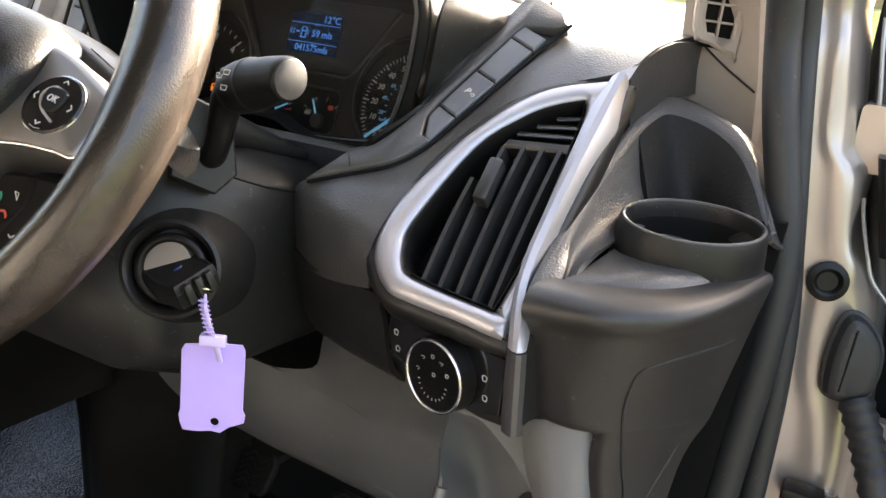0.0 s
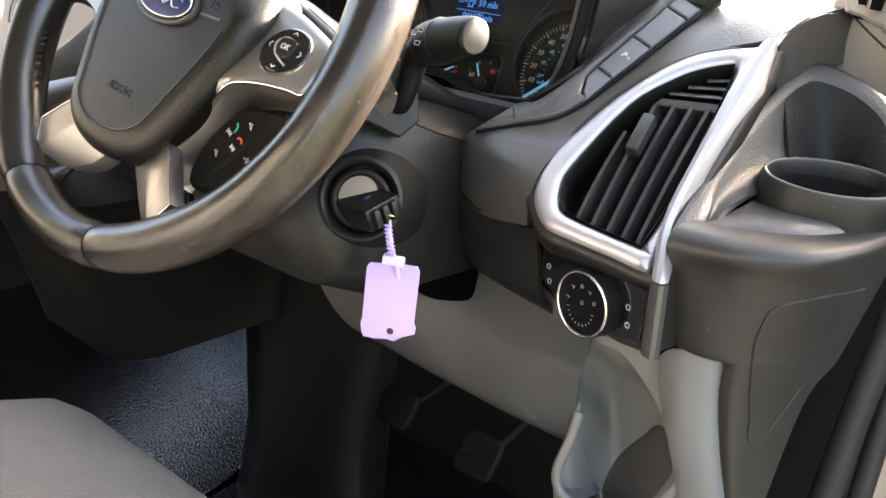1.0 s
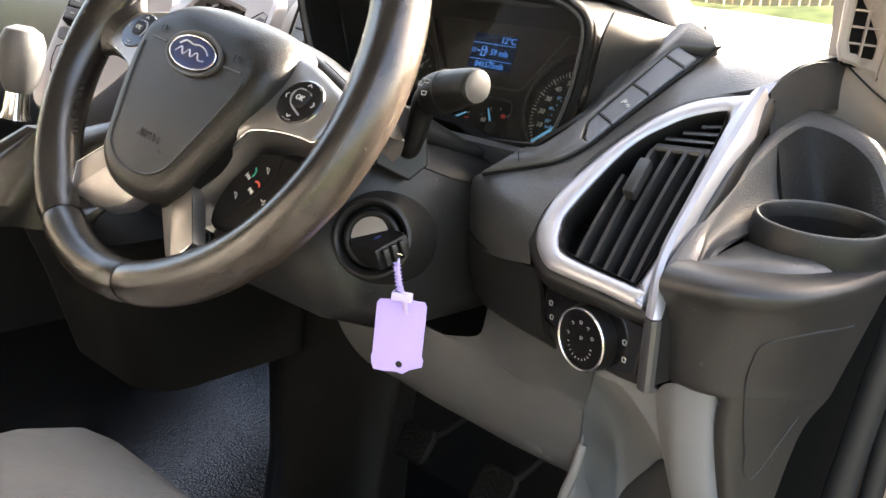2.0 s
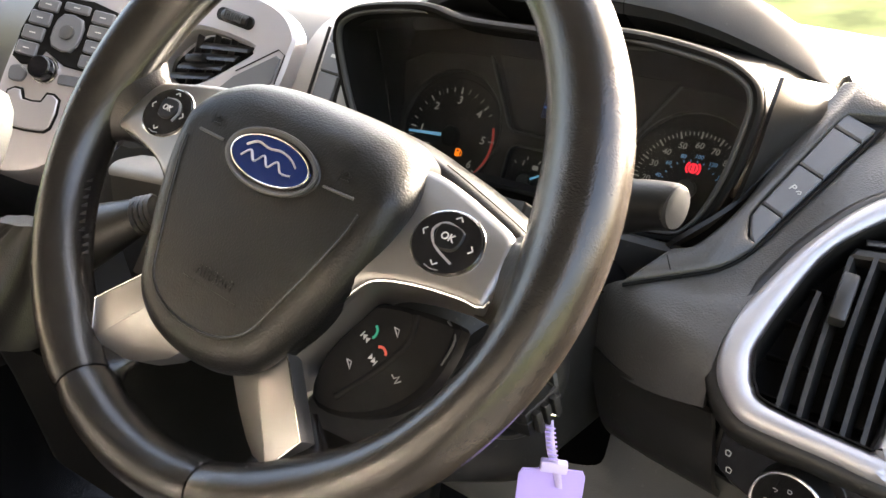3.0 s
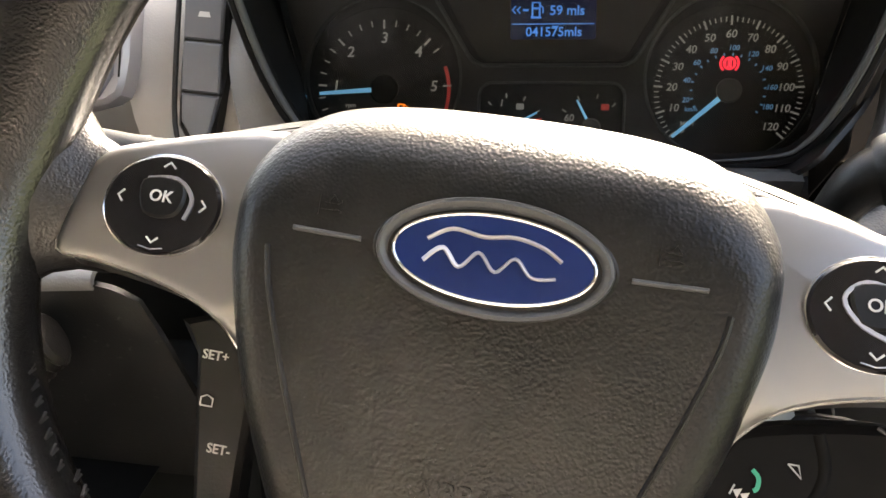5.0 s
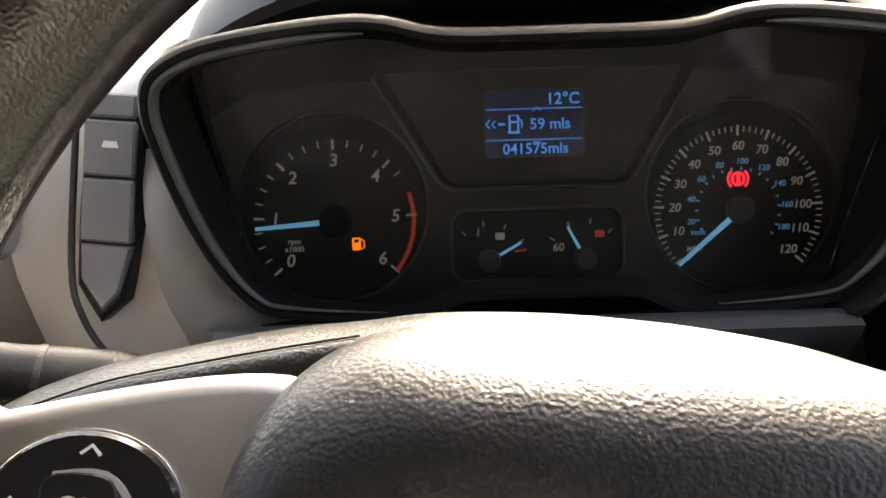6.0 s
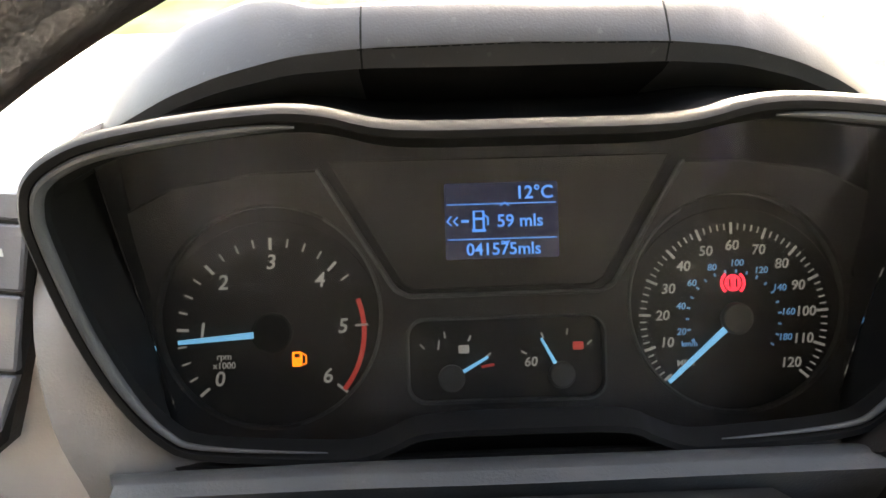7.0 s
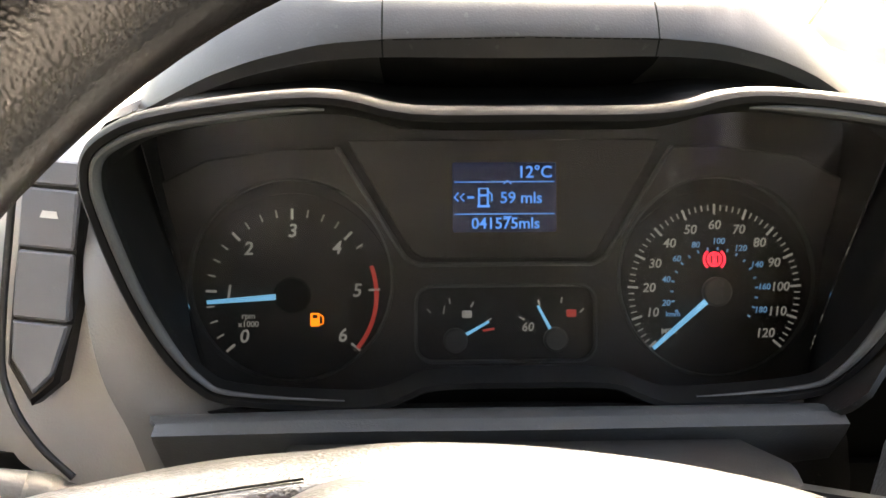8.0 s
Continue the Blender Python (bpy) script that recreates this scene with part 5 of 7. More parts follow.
dpart("cluster_ledge", sheet([[(-0.150, 0.243, 1.2130), (-0.06, 0.243, 1.2140), (0.0, 0.243, 1.2140), (0.06, 0.243, 1.2140), (0.150, 0.243, 1.2150)], [(-0.146, 0.234, 1.2170), (-0.06, 0.2335, 1.2195), (0.0, 0.2335, 1.2195), (0.06, 0.2335, 1.2195), (0.146, 0.234, 1.2190)], [(-0.142, 0.2270, 1.2175), (-0.06, 0.2255, 1.2195), (0.0, 0.2250, 1.2195), (0.06, 0.2255, 1.2195), (0.142, 0.2270, 1.2190)], [(-0.142, 0.2258, 1.2150), (-0.06, 0.2243, 1.2170), (0.0, 0.2238, 1.2170), (0.06, 0.2243, 1.2170), (0.142, 0.2258, 1.2165)], [(-0.140, 0.250, 1.17), (-0.06, 0.250, 1.17), (0.0, 0.250, 1.17), (0.06, 0.250, 1.17), (0.140, 0.250, 1.17)]], 3, 0.003), GREY, "narrow grey ledge below the cluster")
dpart("ledge_apron", sheet([[(-0.150, 0.249, 1.2160), (0.0, 0.252, 1.2160), (0.150, 0.249, 1.2160)], [(-0.150, 0.247, 1.18), (0.0, 0.255, 1.18), (0.150, 0.230, 1.19)], [(-0.150, 0.240, 1.12), (0.0, 0.26, 1.12), (0.150, 0.220, 1.12)]], 3, 0.003), FASCIA, "dark apron under the ledge")

# button strips beside the cluster
def slot_frame(c, d, n):
    z = Vector(n).normalized()
    y = Vector(d)
    y = (y - z * y.dot(z)).normalized()
    return Matrix.Translation(c) @ Matrix((y.cross(z), y, z)).transposed().to_4x4()


SL = slot_frame((0.2043, 0.2514, 1.2707), (0.306, 0.70, 0.64), (0.127, -0.686, 0.689))
strip = thing("switch_strip", "row of blue-grey push switches beside the cluster", "switch panel", SL)
rail_l = [(-0.0398, -0.1155), (-0.0345, -0.0918), (-0.0312, -0.0790), (-0.0232, -0.0707), (-0.0194, -0.0528), (-0.0180, -0.0297), (-0.0207, 0.0046), (-0.0225, 0.036), (-0.0248, 0.0688), (-0.0256, 0.0883)]
rail_r = [(-0.0398, -0.1170), (-0.0192, -0.0926), (-0.0021, -0.0713), (0.0052, -0.0490)]
notch = [(0.0052, -0.0455), (-0.0022, -0.0445), (-0.0108, -0.0310), (-0.0117, -0.0193), (-0.0114, 0.0175), (-0.0104, 0.0600), (-0.0086, 0.0683), (0.0120, 0.0800)]


def run(pts, n=4):
    return [(p.x, p.y) for p in smooth_line([(*q, 0) for q in pts], n)]


carrier = run(rail_r) + notch + [(0.0146, 0.0860), (0.0060, 0.0930), (-0.0180, 0.0950)] + run(rail_l[::-1])[:-1]
part("carrier", plate(carrier, 0.012, 0.0016), PAD, strip, "grained carrier with a raised wall beside the switches", 50).matrix_local = pose(0, 0, 0.0022)
part("tray", plate([(-0.0125, -0.048), (0.0050, -0.050), (0.0098, -0.017), (0.0118, 0.020), (0.0146, 0.078), (-0.010, 0.070)], 0.010, 0.001), BLACK, strip, "dark recessed tray").matrix_local = pose(0, 0, -0.0045)
part("carrier_gap", tube([(x, y, 0) for x, y in run(rail_r + [(0.0075, -0.0173), (0.0102, 0.0202), (0.0126, 0.0559), (0.0150, 0.0895)])], 0.0013, 8), MATT, strip, "dark gap along the carrier").matrix_local = pose(0.0004, -0.0006, -0.0020)
part("carrier_joint", tube([(-0.0345, -0.0918, 0), (-0.0265, -0.0985, 0)], 0.0004, 6), MATT, strip, "fine joint across the carrier").matrix_local = pose(0.004, 0.006, 0.0022)
for y0, y1, nm in ((-0.0425, -0.0195, "blank"), (-0.0183, 0.0183, "sensor"), (0.0195, 0.0550, "blank"), (0.0562, 0.0690, "blank")):
    a, b = 0.0062 + 0.063 * y0, 0.0062 + 0.063 * y1
    bt = part("switch", plate([(-0.0106, y0), (a, y0 - 0.0012), (b, y1 - 0.0012), (-0.0106, y1)] if y0 > -0.04 else [(-0.0015, y0), (0.0045, y0 - 0.004), (b, y1 - 0.0012), (-0.0106, y1), (-0.0100, y1 - 0.011)], 0.007, 0.0012), SWITCH, strip, "flat blue-grey push switch")
    bt.matrix_local = pose(0, 0, 0.0004)
    if nm == "sensor":
        words("letter", "P", 0.0068, WHITE, bt, pose(-0.0025, 0.001, 0.0002, 0, 0, -12))
        part("wave", stroke([(0.0005, 0.0005), (0.0015, 0.002), (0.0032, 0.0022), (0.0036, 0.0006), (0.002, -0.0002)], 0.0006), WHITE, bt).matrix_local = pose(0.0002, -0.001, 0.0002)
SLL = slot_frame((-0.1915, 0.2560, 1.2720), (0.006, 0.016, 0.060), (-0.10, -0.96, 0.28))
strip = thing("switch_strip", "row of blue-grey push switches beside the cluster", "switch panel", SLL)
part("tray", plate([(-0.0150, -0.036), (-0.003, -0.053), (0.0085, -0.042), (0.0150, 0.0), (0.0130, 0.052), (-0.0125, 0.052), (-0.0150, 0.0)], 0.010, 0.002), BLACK, strip, "dark recessed tray").matrix_local = pose(0, 0, -0.001)
part("tray_wall", tube([(p.x, p.y, 0) for p in smooth_line([(0.020, -0.080, 0), (0.004, -0.068, 0), (-0.010, -0.050, 0), (-0.0160, -0.025, 0), (-0.0155, 0.052, 0)], 4)], 0.0016, 10), FASCIA, strip, "thin raised edge of the tray").matrix_local = pose(0, 0, 0.0015)
for y0, y1 in ((-0.0153, 0.0133), (0.0147, 0.0398), (0.0412, 0.0520)):
    bt = part("switch", plate(rounded(0.0245, y1 - y0, 0.0015, 2, 0, (y0 + y1) / 2), 0.006, 0.0010), SWITCH, strip, "flat blue-grey push switch")
    bt.matrix_local = pose(0, 0, 0.0018)
    if y0 == 0.0147:
        part("symbol", plate([(-0.004, -0.0015), (0.004, -0.0015), (0.003, 0.0015), (-0.003, 0.0015)], 0.0003, 0.0), WHITE, bt).matrix_local = pose(0.001, 0.0290, 0.0004)
tip = part("switch_tip", plate([(-0.0122, -0.0167), (-0.0115, -0.0330), (-0.0010, -0.0470), (0.0070, -0.0380), (0.0122, -0.0167)], 0.006, 0.0010), SWITCH, strip, "tapered blank below the switches")
tip.matrix_local = pose(0, 0, 0.0014)

# right vent with its silver surround
VF = axes((0.255, 0.19, 1.2155), (0.08, -0.74, 0.67))
vent = thing("air_vent", "black louvred air vent in a satin silver surround", "air vent", VF)
v_out = [(-0.0545, -0.0467), (-0.0558, -0.0276), (-0.0521, -0.009), (-0.037, 0.0314), (-0.0257, 0.053), (-0.0132, 0.0722), (0.0012, 0.0869), (0.0174, 0.0968), (0.047, 0.1085), (0.0500, 0.1075), (0.0485, 0.0543), (0.0465, 0.0197), (0.0440, -0.0115), (0.0440, -0.0412), (0.0440, -0.0740), (0.0400, -0.0785), (0.0139, -0.0765), (-0.0180, -0.0750), (-0.034, -0.0725), (-0.0477, -0.0609)]
v_in = [(-0.0352, -0.0430), (-0.0367, -0.0256), (-0.0209, 0.0342), (-0.0007, 0.0634), (0.014, 0.0765), (0.0300, 0.0850), (0.0328, 0.0835), (0.0350, 0.0648), (0.0375, -0.0115), (0.035, -0.0445), (0.0325, -0.0625), (0.0290, -0.0640), (-0.0209, -0.0598), (-0.0310, -0.0530)]
dense = lambda pts, n=4: ccw([(p.x, p.y) for p in smooth_line([(*q, 0) for q in pts], n, True)])
trim_out, trim_in = dense(v_out), dense(v_in)


def trim_loop(src, d, z):
    return [Vector((p.x, p.y, z)) for p in inset(src, d)]


frame_out = [(p.x, p.y) for p in inset(trim_out, -0.0065)]
frame_in = [(p.x, p.y) for p in inset(trim_in, -0.005)]
part("vent_frame", plate(frame_out, 0.020, 0.0035, [frame_in]), FASCIA, vent, "dark moulded frame round the surround", 62).matrix_local = pose(0, 0, -0.0010)
surround = bmesh.new()
plate(trim_out, 0.016, 0.0040, [trim_in], bm=surround)
part("surround", surround, SILVER, vent, "satin silver vent surround", 62).matrix_local = pose(0, 0, 0.004)
part("surround_lip", loft([trim_loop(trim_in, 0.0, 0.0038), trim_loop(trim_in, 0.0015, 0.0015), trim_loop(trim_in, 0.002, -0.03)], True, (False, False)), BLACK, vent, "black inner wall of the vent")
part("vent_back", plate([(p.x, p.y) for p in inset(trim_in, 0.001)], 0.002, 0.0), MATT, vent, "black vent duct").matrix_local = pose(0, 0, -0.032)
part("cross_bar", plate([(-0.0062, 0.0500), (0.0352, 0.0565), (0.0352, 0.0495), (-0.0085, 0.0430)], 0.012, 0.0015), LOUVRE, vent, "cross bar of the vent").matrix_local = pose(0, 0, -0.002)


def louvre(x0, y0, x1, y1, bow):
    """A thin curved slat, standing on edge."""
    rows = []
    for i in range(9):
        t = i / 8
        x, y = x0 + (x1 - x0) * t - bow * math.sin(math.pi * t), y0 + (y1 - y0) * t
        rows.append([(x - 0.0013, y, -0.0020), (x + 0.0013, y, -0.0020), (x + 0.0052, y, -0.020), (x + 0.0026, y, -0.020)])
    return loft([[Vector(p) for p in r] for r in rows])


for x0, y0, x1, y1 in ((-0.0170, -0.0590, -0.0170, 0.0160), (-0.0055, -0.0610, -0.0070, 0.0430), (0.0060, -0.0620, 0.0055, 0.0470), (0.0172, -0.0630, 0.0172, 0.0490), (0.0275, -0.0630, 0.0285, 0.0500)):
    part("louvre", louvre(x0, y0, x1, y1, 0.0012), LOUVRE, vent, "thin black louvre")
for k in (0, 1, 2):
    part("upper_louvre", tube([(-0.002 + 0.010 * k, 0.0555 + 0.0085 * k, -0.004), (0.034, 0.0620 + 0.0075 * k, -0.004)], 0.0016, 8, flat=3.0), LOUVRE, vent, "upper slanted louvre")
for k in (0, 1, 2, 3):
    part("rear_vane", box(-0.033, 0.036, -0.048 + 0.024 * k, -0.0465 + 0.024 * k, -0.030, -0.021, 0.0003), MATT, vent, "cross vane behind the louvres")
part("louvre_tab", box(-0.0048, 0.0048, -0.0155, 0.0150, -0.004, 0.0085, 0.0022), LOUVRE, vent, "black slider tab on a louvre").matrix_local = pose(-0.0035, 0.0135, 0.0, 0, 0, 0)

# light switch panel under the vent
SF = axes((0.2526, 0.1560, 1.1193), (-0.27, -0.96, -0.05))
light = thing("light_switch", "black light switch panel with a chrome-ringed rotary knob", "light switch", SF)
po = [(-0.0465, 0.030), (-0.0480, 0.004), (-0.0450, -0.0050), (-0.0320, -0.0120), (-0.0100, -0.0175), (0.0130, -0.0205), (0.0350, -0.0200), (0.0590, -0.0165), (0.0600, 0.010), (0.0580, 0.040), (0.005, 0.038)]
part("panel_frame", plate(po, 0.03, 0.0015), FASCIA, light, "dark panel frame")
part("panel_face", plate([(-0.0425, 0.024), (-0.0435, 0.000), (-0.0400, -0.0055), (-0.0300, -0.0090), (-0.008, -0.0140), (0.014, -0.0172), (0.036, -0.0150), (0.0510, -0.0100), (0.0520, 0.026)], 0.002, 0.0006), GLOSS, light, "gloss black switch face").matrix_local = pose(0, 0, 0.0022)
KN = pose(0.0085, 0.0005, -0.0030)
knob = part("knob", disc(0.0215, 0.016, None, 48, 0.001), GLOSS, light, "round gloss black rotary knob")
knob.matrix_local = KN @ pose(0, 0, 0.0165)
part("knob_skirt", loft([[Vector((r * math.cos(b), r * math.sin(b), w)) for b in (2 * math.pi * i / 48 for i in range(48))] for r, w in ((0.0255, -0.012), (0.0246, 0.003), (0.0232, 0.0155), (0.0222, 0.0165))]), BLACK, light, "black knob skirt").matrix_local = KN
part("knob_ring", tube([(0.0222 * math.cos(radians(a)), 0.0222 * math.sin(radians(a)), 0) for a in range(0, 360, 6)], 0.0011, 10, closed=True), CHROME, knob, "bright chrome ring").matrix_local = pose(0, 0, 0.0)
for k, (px, py) in enumerate(((-0.009, 0.009), (-0.001, 0.0125), (0.006, 0.0105), (0.0115, 0.005), (-0.0125, 0.0005), (0.001, 0.0015))):
    part("mark", stroke([(-0.0012, -0.0010), (-0.0012, 0.0010), (0.0004, 0.0010), (0.0011, 0), (0.0004, -0.0010), (-0.0012, -0.0010)] if k % 2 else [(-0.0015, 0.0006), (0.0, 0.0010), (0.0015, 0.0006), (0.0, -0.0010)], 0.00035), WHITE, knob).matrix_local = pose(px, py, 0.0002)
dots = bmesh.new()
for a in range(190, 361, 17):
    stroke([(0.0105 * math.cos(radians(a)), 0.0105 * math.sin(radians(a)) - 0.0035), (0.0120 * math.cos(radians(a)), 0.0120 * math.sin(radians(a)) - 0.0035)], 0.0005, bm=dots)
part("dimmer_scale", dots, WHITE, knob).matrix_local = pose(0, 0, 0.0002)
for px, py in ((-0.0365, 0.0085), (-0.0340, -0.0020), (0.0386, 0.0089), (0.0403, -0.0032)):
    part("mark", stroke([(-0.0018, 0.001), (0.0, 0.0020), (0.0018, 0.001), (0.0012, -0.0016), (-0.0012, -0.0016), (-0.0018, 0.001)], 0.0006), WHITE, light).matrix_local = pose(px, py, 0.0025)
# silver leg: the surround's outer edge, a ridge that runs on down beside the switch panel
leg_rows = []
for i, c, o in (((0.0440, 0.1060), (0.0491, 0.1090), (0.0505, 0.1075)), ((0.0400, 0.0860), (0.0480, 0.0860), (0.0535, 0.0850)), ((0.0388, 0.0720), (0.0474, 0.0720), (0.0540, 0.0710)), ((0.0386, 0.0420), (0.0452, 0.0420), (0.0505, 0.0400)),
                ((0.0384, 0.0015), (0.0430, 0.0015), (0.0475, 0.0000)), ((0.0384, -0.0300), (0.0428, -0.0300), (0.0465, -0.0310)), ((0.0420, -0.0545), (0.0456, -0.0545), (0.0490, -0.0540))):
    leg_rows.append([tuple(VF @ Vector((*i, 0.0046))), tuple(VF @ Vector((*c, 0.0070))), tuple(VF @ Vector((*o, -0.0060)))])
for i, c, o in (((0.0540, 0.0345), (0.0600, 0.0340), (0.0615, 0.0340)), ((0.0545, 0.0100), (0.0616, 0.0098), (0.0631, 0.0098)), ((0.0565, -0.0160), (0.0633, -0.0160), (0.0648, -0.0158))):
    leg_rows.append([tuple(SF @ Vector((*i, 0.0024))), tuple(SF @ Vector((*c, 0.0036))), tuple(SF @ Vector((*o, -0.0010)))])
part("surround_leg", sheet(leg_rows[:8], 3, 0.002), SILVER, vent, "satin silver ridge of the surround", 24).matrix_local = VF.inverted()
# same silver as the leg, with its shade painted in
part("surround_foot", sheet(leg_rows[7:], 3, 0.002), SILVER_SHADED, vent, "silver foot of the surround beside the switches, shade in its colour", 24).matrix_local = VF.inverted()

# dash end with the cup holder niche
rim_o = [(0.3023, 0.165, 1.1906), (0.3015, 0.2026, 1.2116), (0.3018, 0.251, 1.2381), (0.3044, 0.2959, 1.2619), (0.3087, 0.321, 1.2742), (0.3175, 0.3423, 1.283), (0.3412, 0.3471, 1.2778), (0.3674, 0.3428, 1.2668), (0.3843, 0.3264, 1.2522), (0.398, 0.2988, 1.2325), (0.4117, 0.2694, 1.2118)]
rim_i = [(0.3155, 0.1748, 1.1917), (0.3102, 0.1929, 1.2034), (0.3086, 0.2218, 1.2201), (0.3087, 0.2556, 1.2386), (0.3123, 0.2928, 1.2577), (0.3165, 0.3131, 1.2675), (0.324, 0.325, 1.2714), (0.3472, 0.3298, 1.2664), (0.3694, 0.3235, 1.2555), (0.3865, 0.3059, 1.2402), (0.4013, 0.2809, 1.2216)]
# the left end runs down under the shelf's front edge
rim_o.insert(0, (0.3030, 0.1500, 1.1790))
rim_i.insert(0, (0.3170, 0.1550, 1.1790))
rim_m = [tuple((Vector(a) + Vector(b)) / 2 + 0.002 * Vector((0.28, -0.46, 0.84))) for a, b in zip(rim_o, rim_i)]
rim_b = [(0.325, 0.160, 1.1790), (0.322, 0.178, 1.193), (0.324, 0.195, 1.199), (0.327, 0.215, 1.202), (0.331, 0.240, 1.204), (0.336, 0.272, 1.206), (0.341, 0.300, 1.207), (0.350, 0.313, 1.207), (0.362, 0.308, 1.206), (0.376, 0.292, 1.205), (0.390, 0.272, 1.204), (0.402, 0.258, 1.203)]
# one wall split by light: sunlit flank in lighter skin, shaded back in black
dpart("niche_flank", sheet([rim_b[:6], [tuple(Vector(a).lerp(Vector(b), 0.5) - Vector((0.002, 0, 0.004))) for a, b in zip(rim_b[:6], rim_i[:6])], rim_i[:6]], 4, 0.003), PAD, "flank of the niche, sun put into its lighter skin, running out into the shelf")
dpart("cup_niche", sheet([rim_b[5:], rim_i[5:]], 4, 0.003), NICHE_SHADED, "black grained niche above the cup holder, shade in its colour")
rim_f = [tuple(Vector(a) + Vector((0.006, 0.035, -0.012))) for a in rim_o]
dpart("niche_rim", sheet([rim_i, rim_m, rim_o, rim_f], 4, 0.003), PAD, "rounded rim of the niche")
dpart("cup_shelf", sheet([[(0.314, 0.1645, 1.1862), (0.343, 0.1695, 1.1876), (0.37, 0.1875, 1.1892), (0.393, 0.2235, 1.1910), (0.407, 0.2605, 1.1942)], [(0.322, 0.18, 1.1915), (0.343, 0.186, 1.1960), (0.368, 0.202, 1.1985), (0.391, 0.236, 1.1985), (0.403, 0.268, 1.200)], [(0.33, 0.235, 1.199), (0.345, 0.25, 1.200), (0.365, 0.262, 1.197), (0.385, 0.272, 1.198), (0.396, 0.28, 1.2)], [(0.337, 0.312, 1.2), (0.347, 0.322, 1.201), (0.357, 0.325, 1.201), (0.366, 0.322, 1.201), (0.377, 0.312, 1.202)]], 4, 0.003), PAD, "grained cup shelf")
CUP = axes((0.3665, 0.2470, 1.2190), (0.03, -0.12, 1.0), (0.85, 0.5, 0))
cup = thing("cup_holder", "charcoal oval cup holder ring at the dash end", "cup holder", CUP)


def oval(r, z, n=48):
    return [Vector((0.0440 * r * math.cos(2 * math.pi * i / n), 0.0370 * r * math.sin(2 * math.pi * i / n), z)) for i in range(n)]


part("ring", loft([oval(1.09, -0.038), oval(1.045, -0.014), oval(1.02, -0.003), oval(0.99, 0.0), oval(0.93, 0.0), oval(0.905, -0.003), oval(0.90, -0.012)], True, (False, False)), FASCIA, cup, "raised charcoal cup ring", 50)
part("well", loft([oval(0.90, -0.010), oval(0.88, -0.030), oval(0.82, -0.056), oval(0.76, -0.060)], True, (False, True)), BLACK, cup, "dark cup well", 50)
# grey line round the lip paints the ring's sun highlight
part("ring_lip", tube([tuple(p) for p in oval(0.965, 0.0002)], 0.0012, 8, closed=True), GREY, cup, "lighter lip of the ring, its highlight painted on")
dpart("end_panel", sheet([[(0.309, 0.168, 1.1865), (0.323, 0.166, 1.187), (0.344, 0.172, 1.188), (0.371, 0.19, 1.1892), (0.393, 0.225, 1.1912), (0.408, 0.262, 1.1945)], [(0.3055, 0.1515, 1.1825), (0.3235, 0.153, 1.1835), (0.347, 0.157, 1.185), (0.377, 0.176, 1.187), (0.3985, 0.213, 1.19), (0.412, 0.256, 1.194)], [(0.305, 0.1455, 1.174), (0.325, 0.1465, 1.176), (0.352, 0.1505, 1.178), (0.382, 0.171, 1.181), (0.402, 0.208, 1.186), (0.415, 0.252, 1.192)], [(0.308, 0.152, 1.162), (0.328, 0.153, 1.162), (0.354, 0.161, 1.163), (0.381, 0.184, 1.165), (0.4, 0.216, 1.167), (0.411, 0.25, 1.171)], [(0.314, 0.162, 1.12), (0.334, 0.162, 1.12), (0.356, 0.174, 1.12), (0.377, 0.196, 1.12), (0.392, 0.218, 1.122), (0.403, 0.24, 1.125)], [(0.31, 0.17, 1.106), (0.332, 0.1655, 1.106), (0.3565, 0.1765, 1.106), (0.3755, 0.1965, 1.106), (0.3895, 0.217, 1.1065), (0.4, 0.237, 1.108)], [(0.347, 0.1765, 1.1015), (0.349, 0.1765, 1.1015), (0.357, 0.1775, 1.1015), (0.3745, 0.1962, 1.1015), (0.3885, 0.2155, 1.1015), (0.3985, 0.235, 1.102)], [(0.3505, 0.182, 1.07), (0.352, 0.18, 1.07), (0.3575, 0.181, 1.07), (0.369, 0.194, 1.07), (0.379, 0.207, 1.07), (0.389, 0.222, 1.07)], [(0.364, 0.2, 0.98), (0.366, 0.197, 0.98), (0.372, 0.196, 0.98), (0.376, 0.2, 0.98), (0.38, 0.204, 0.98), (0.384, 0.208, 0.98)]], 5, 0.003), END, "grained end panel of the dashboard")
dpart("access_seam", tube(smooth_line([(0.4060, 0.2275, 1.1590), (0.3958, 0.2044, 1.1577), (0.3878, 0.1920, 1.1559), (0.3698, 0.1744, 1.1477), (0.3645, 0.1734, 1.1340), (0.3630, 0.1763, 1.1145), (0.3660, 0.1845, 1.0800), (0.3690, 0.1880, 1.0640), (0.3702, 0.1900, 1.0500), (0.3735, 0.1940, 1.0430), (0.3775, 0.1995, 1.0475), (0.3905, 0.2180, 1.0920)], 6), 0.0009, 6), RUBBER, "thin seam of the fuse cover")
dpart("end_backing", sheet([[(0.325, 0.30, 1.22), (0.415, 0.30, 1.22)], [(0.345, 0.30, 0.95), (0.40, 0.30, 0.95)]], 2, 0.01), MATT, "dark backing behind the end panel")

dpart("right_backing", sheet([[(0.150, 0.318, 1.198), (0.36, 0.318, 1.198)], [(0.150, 0.312, 1.140), (0.36, 0.312, 1.140)]], 2, 0.004), MATT, "dark closing panel behind the right fascia")
dpart("inner_backing", sheet([[(-0.16, 0.31, 1.150), (0.36, 0.31, 1.150)], [(-0.16, 0.33, 0.95), (0.36, 0.33, 0.95)]], 2, 0.006), MATT, "dark backing behind the column")

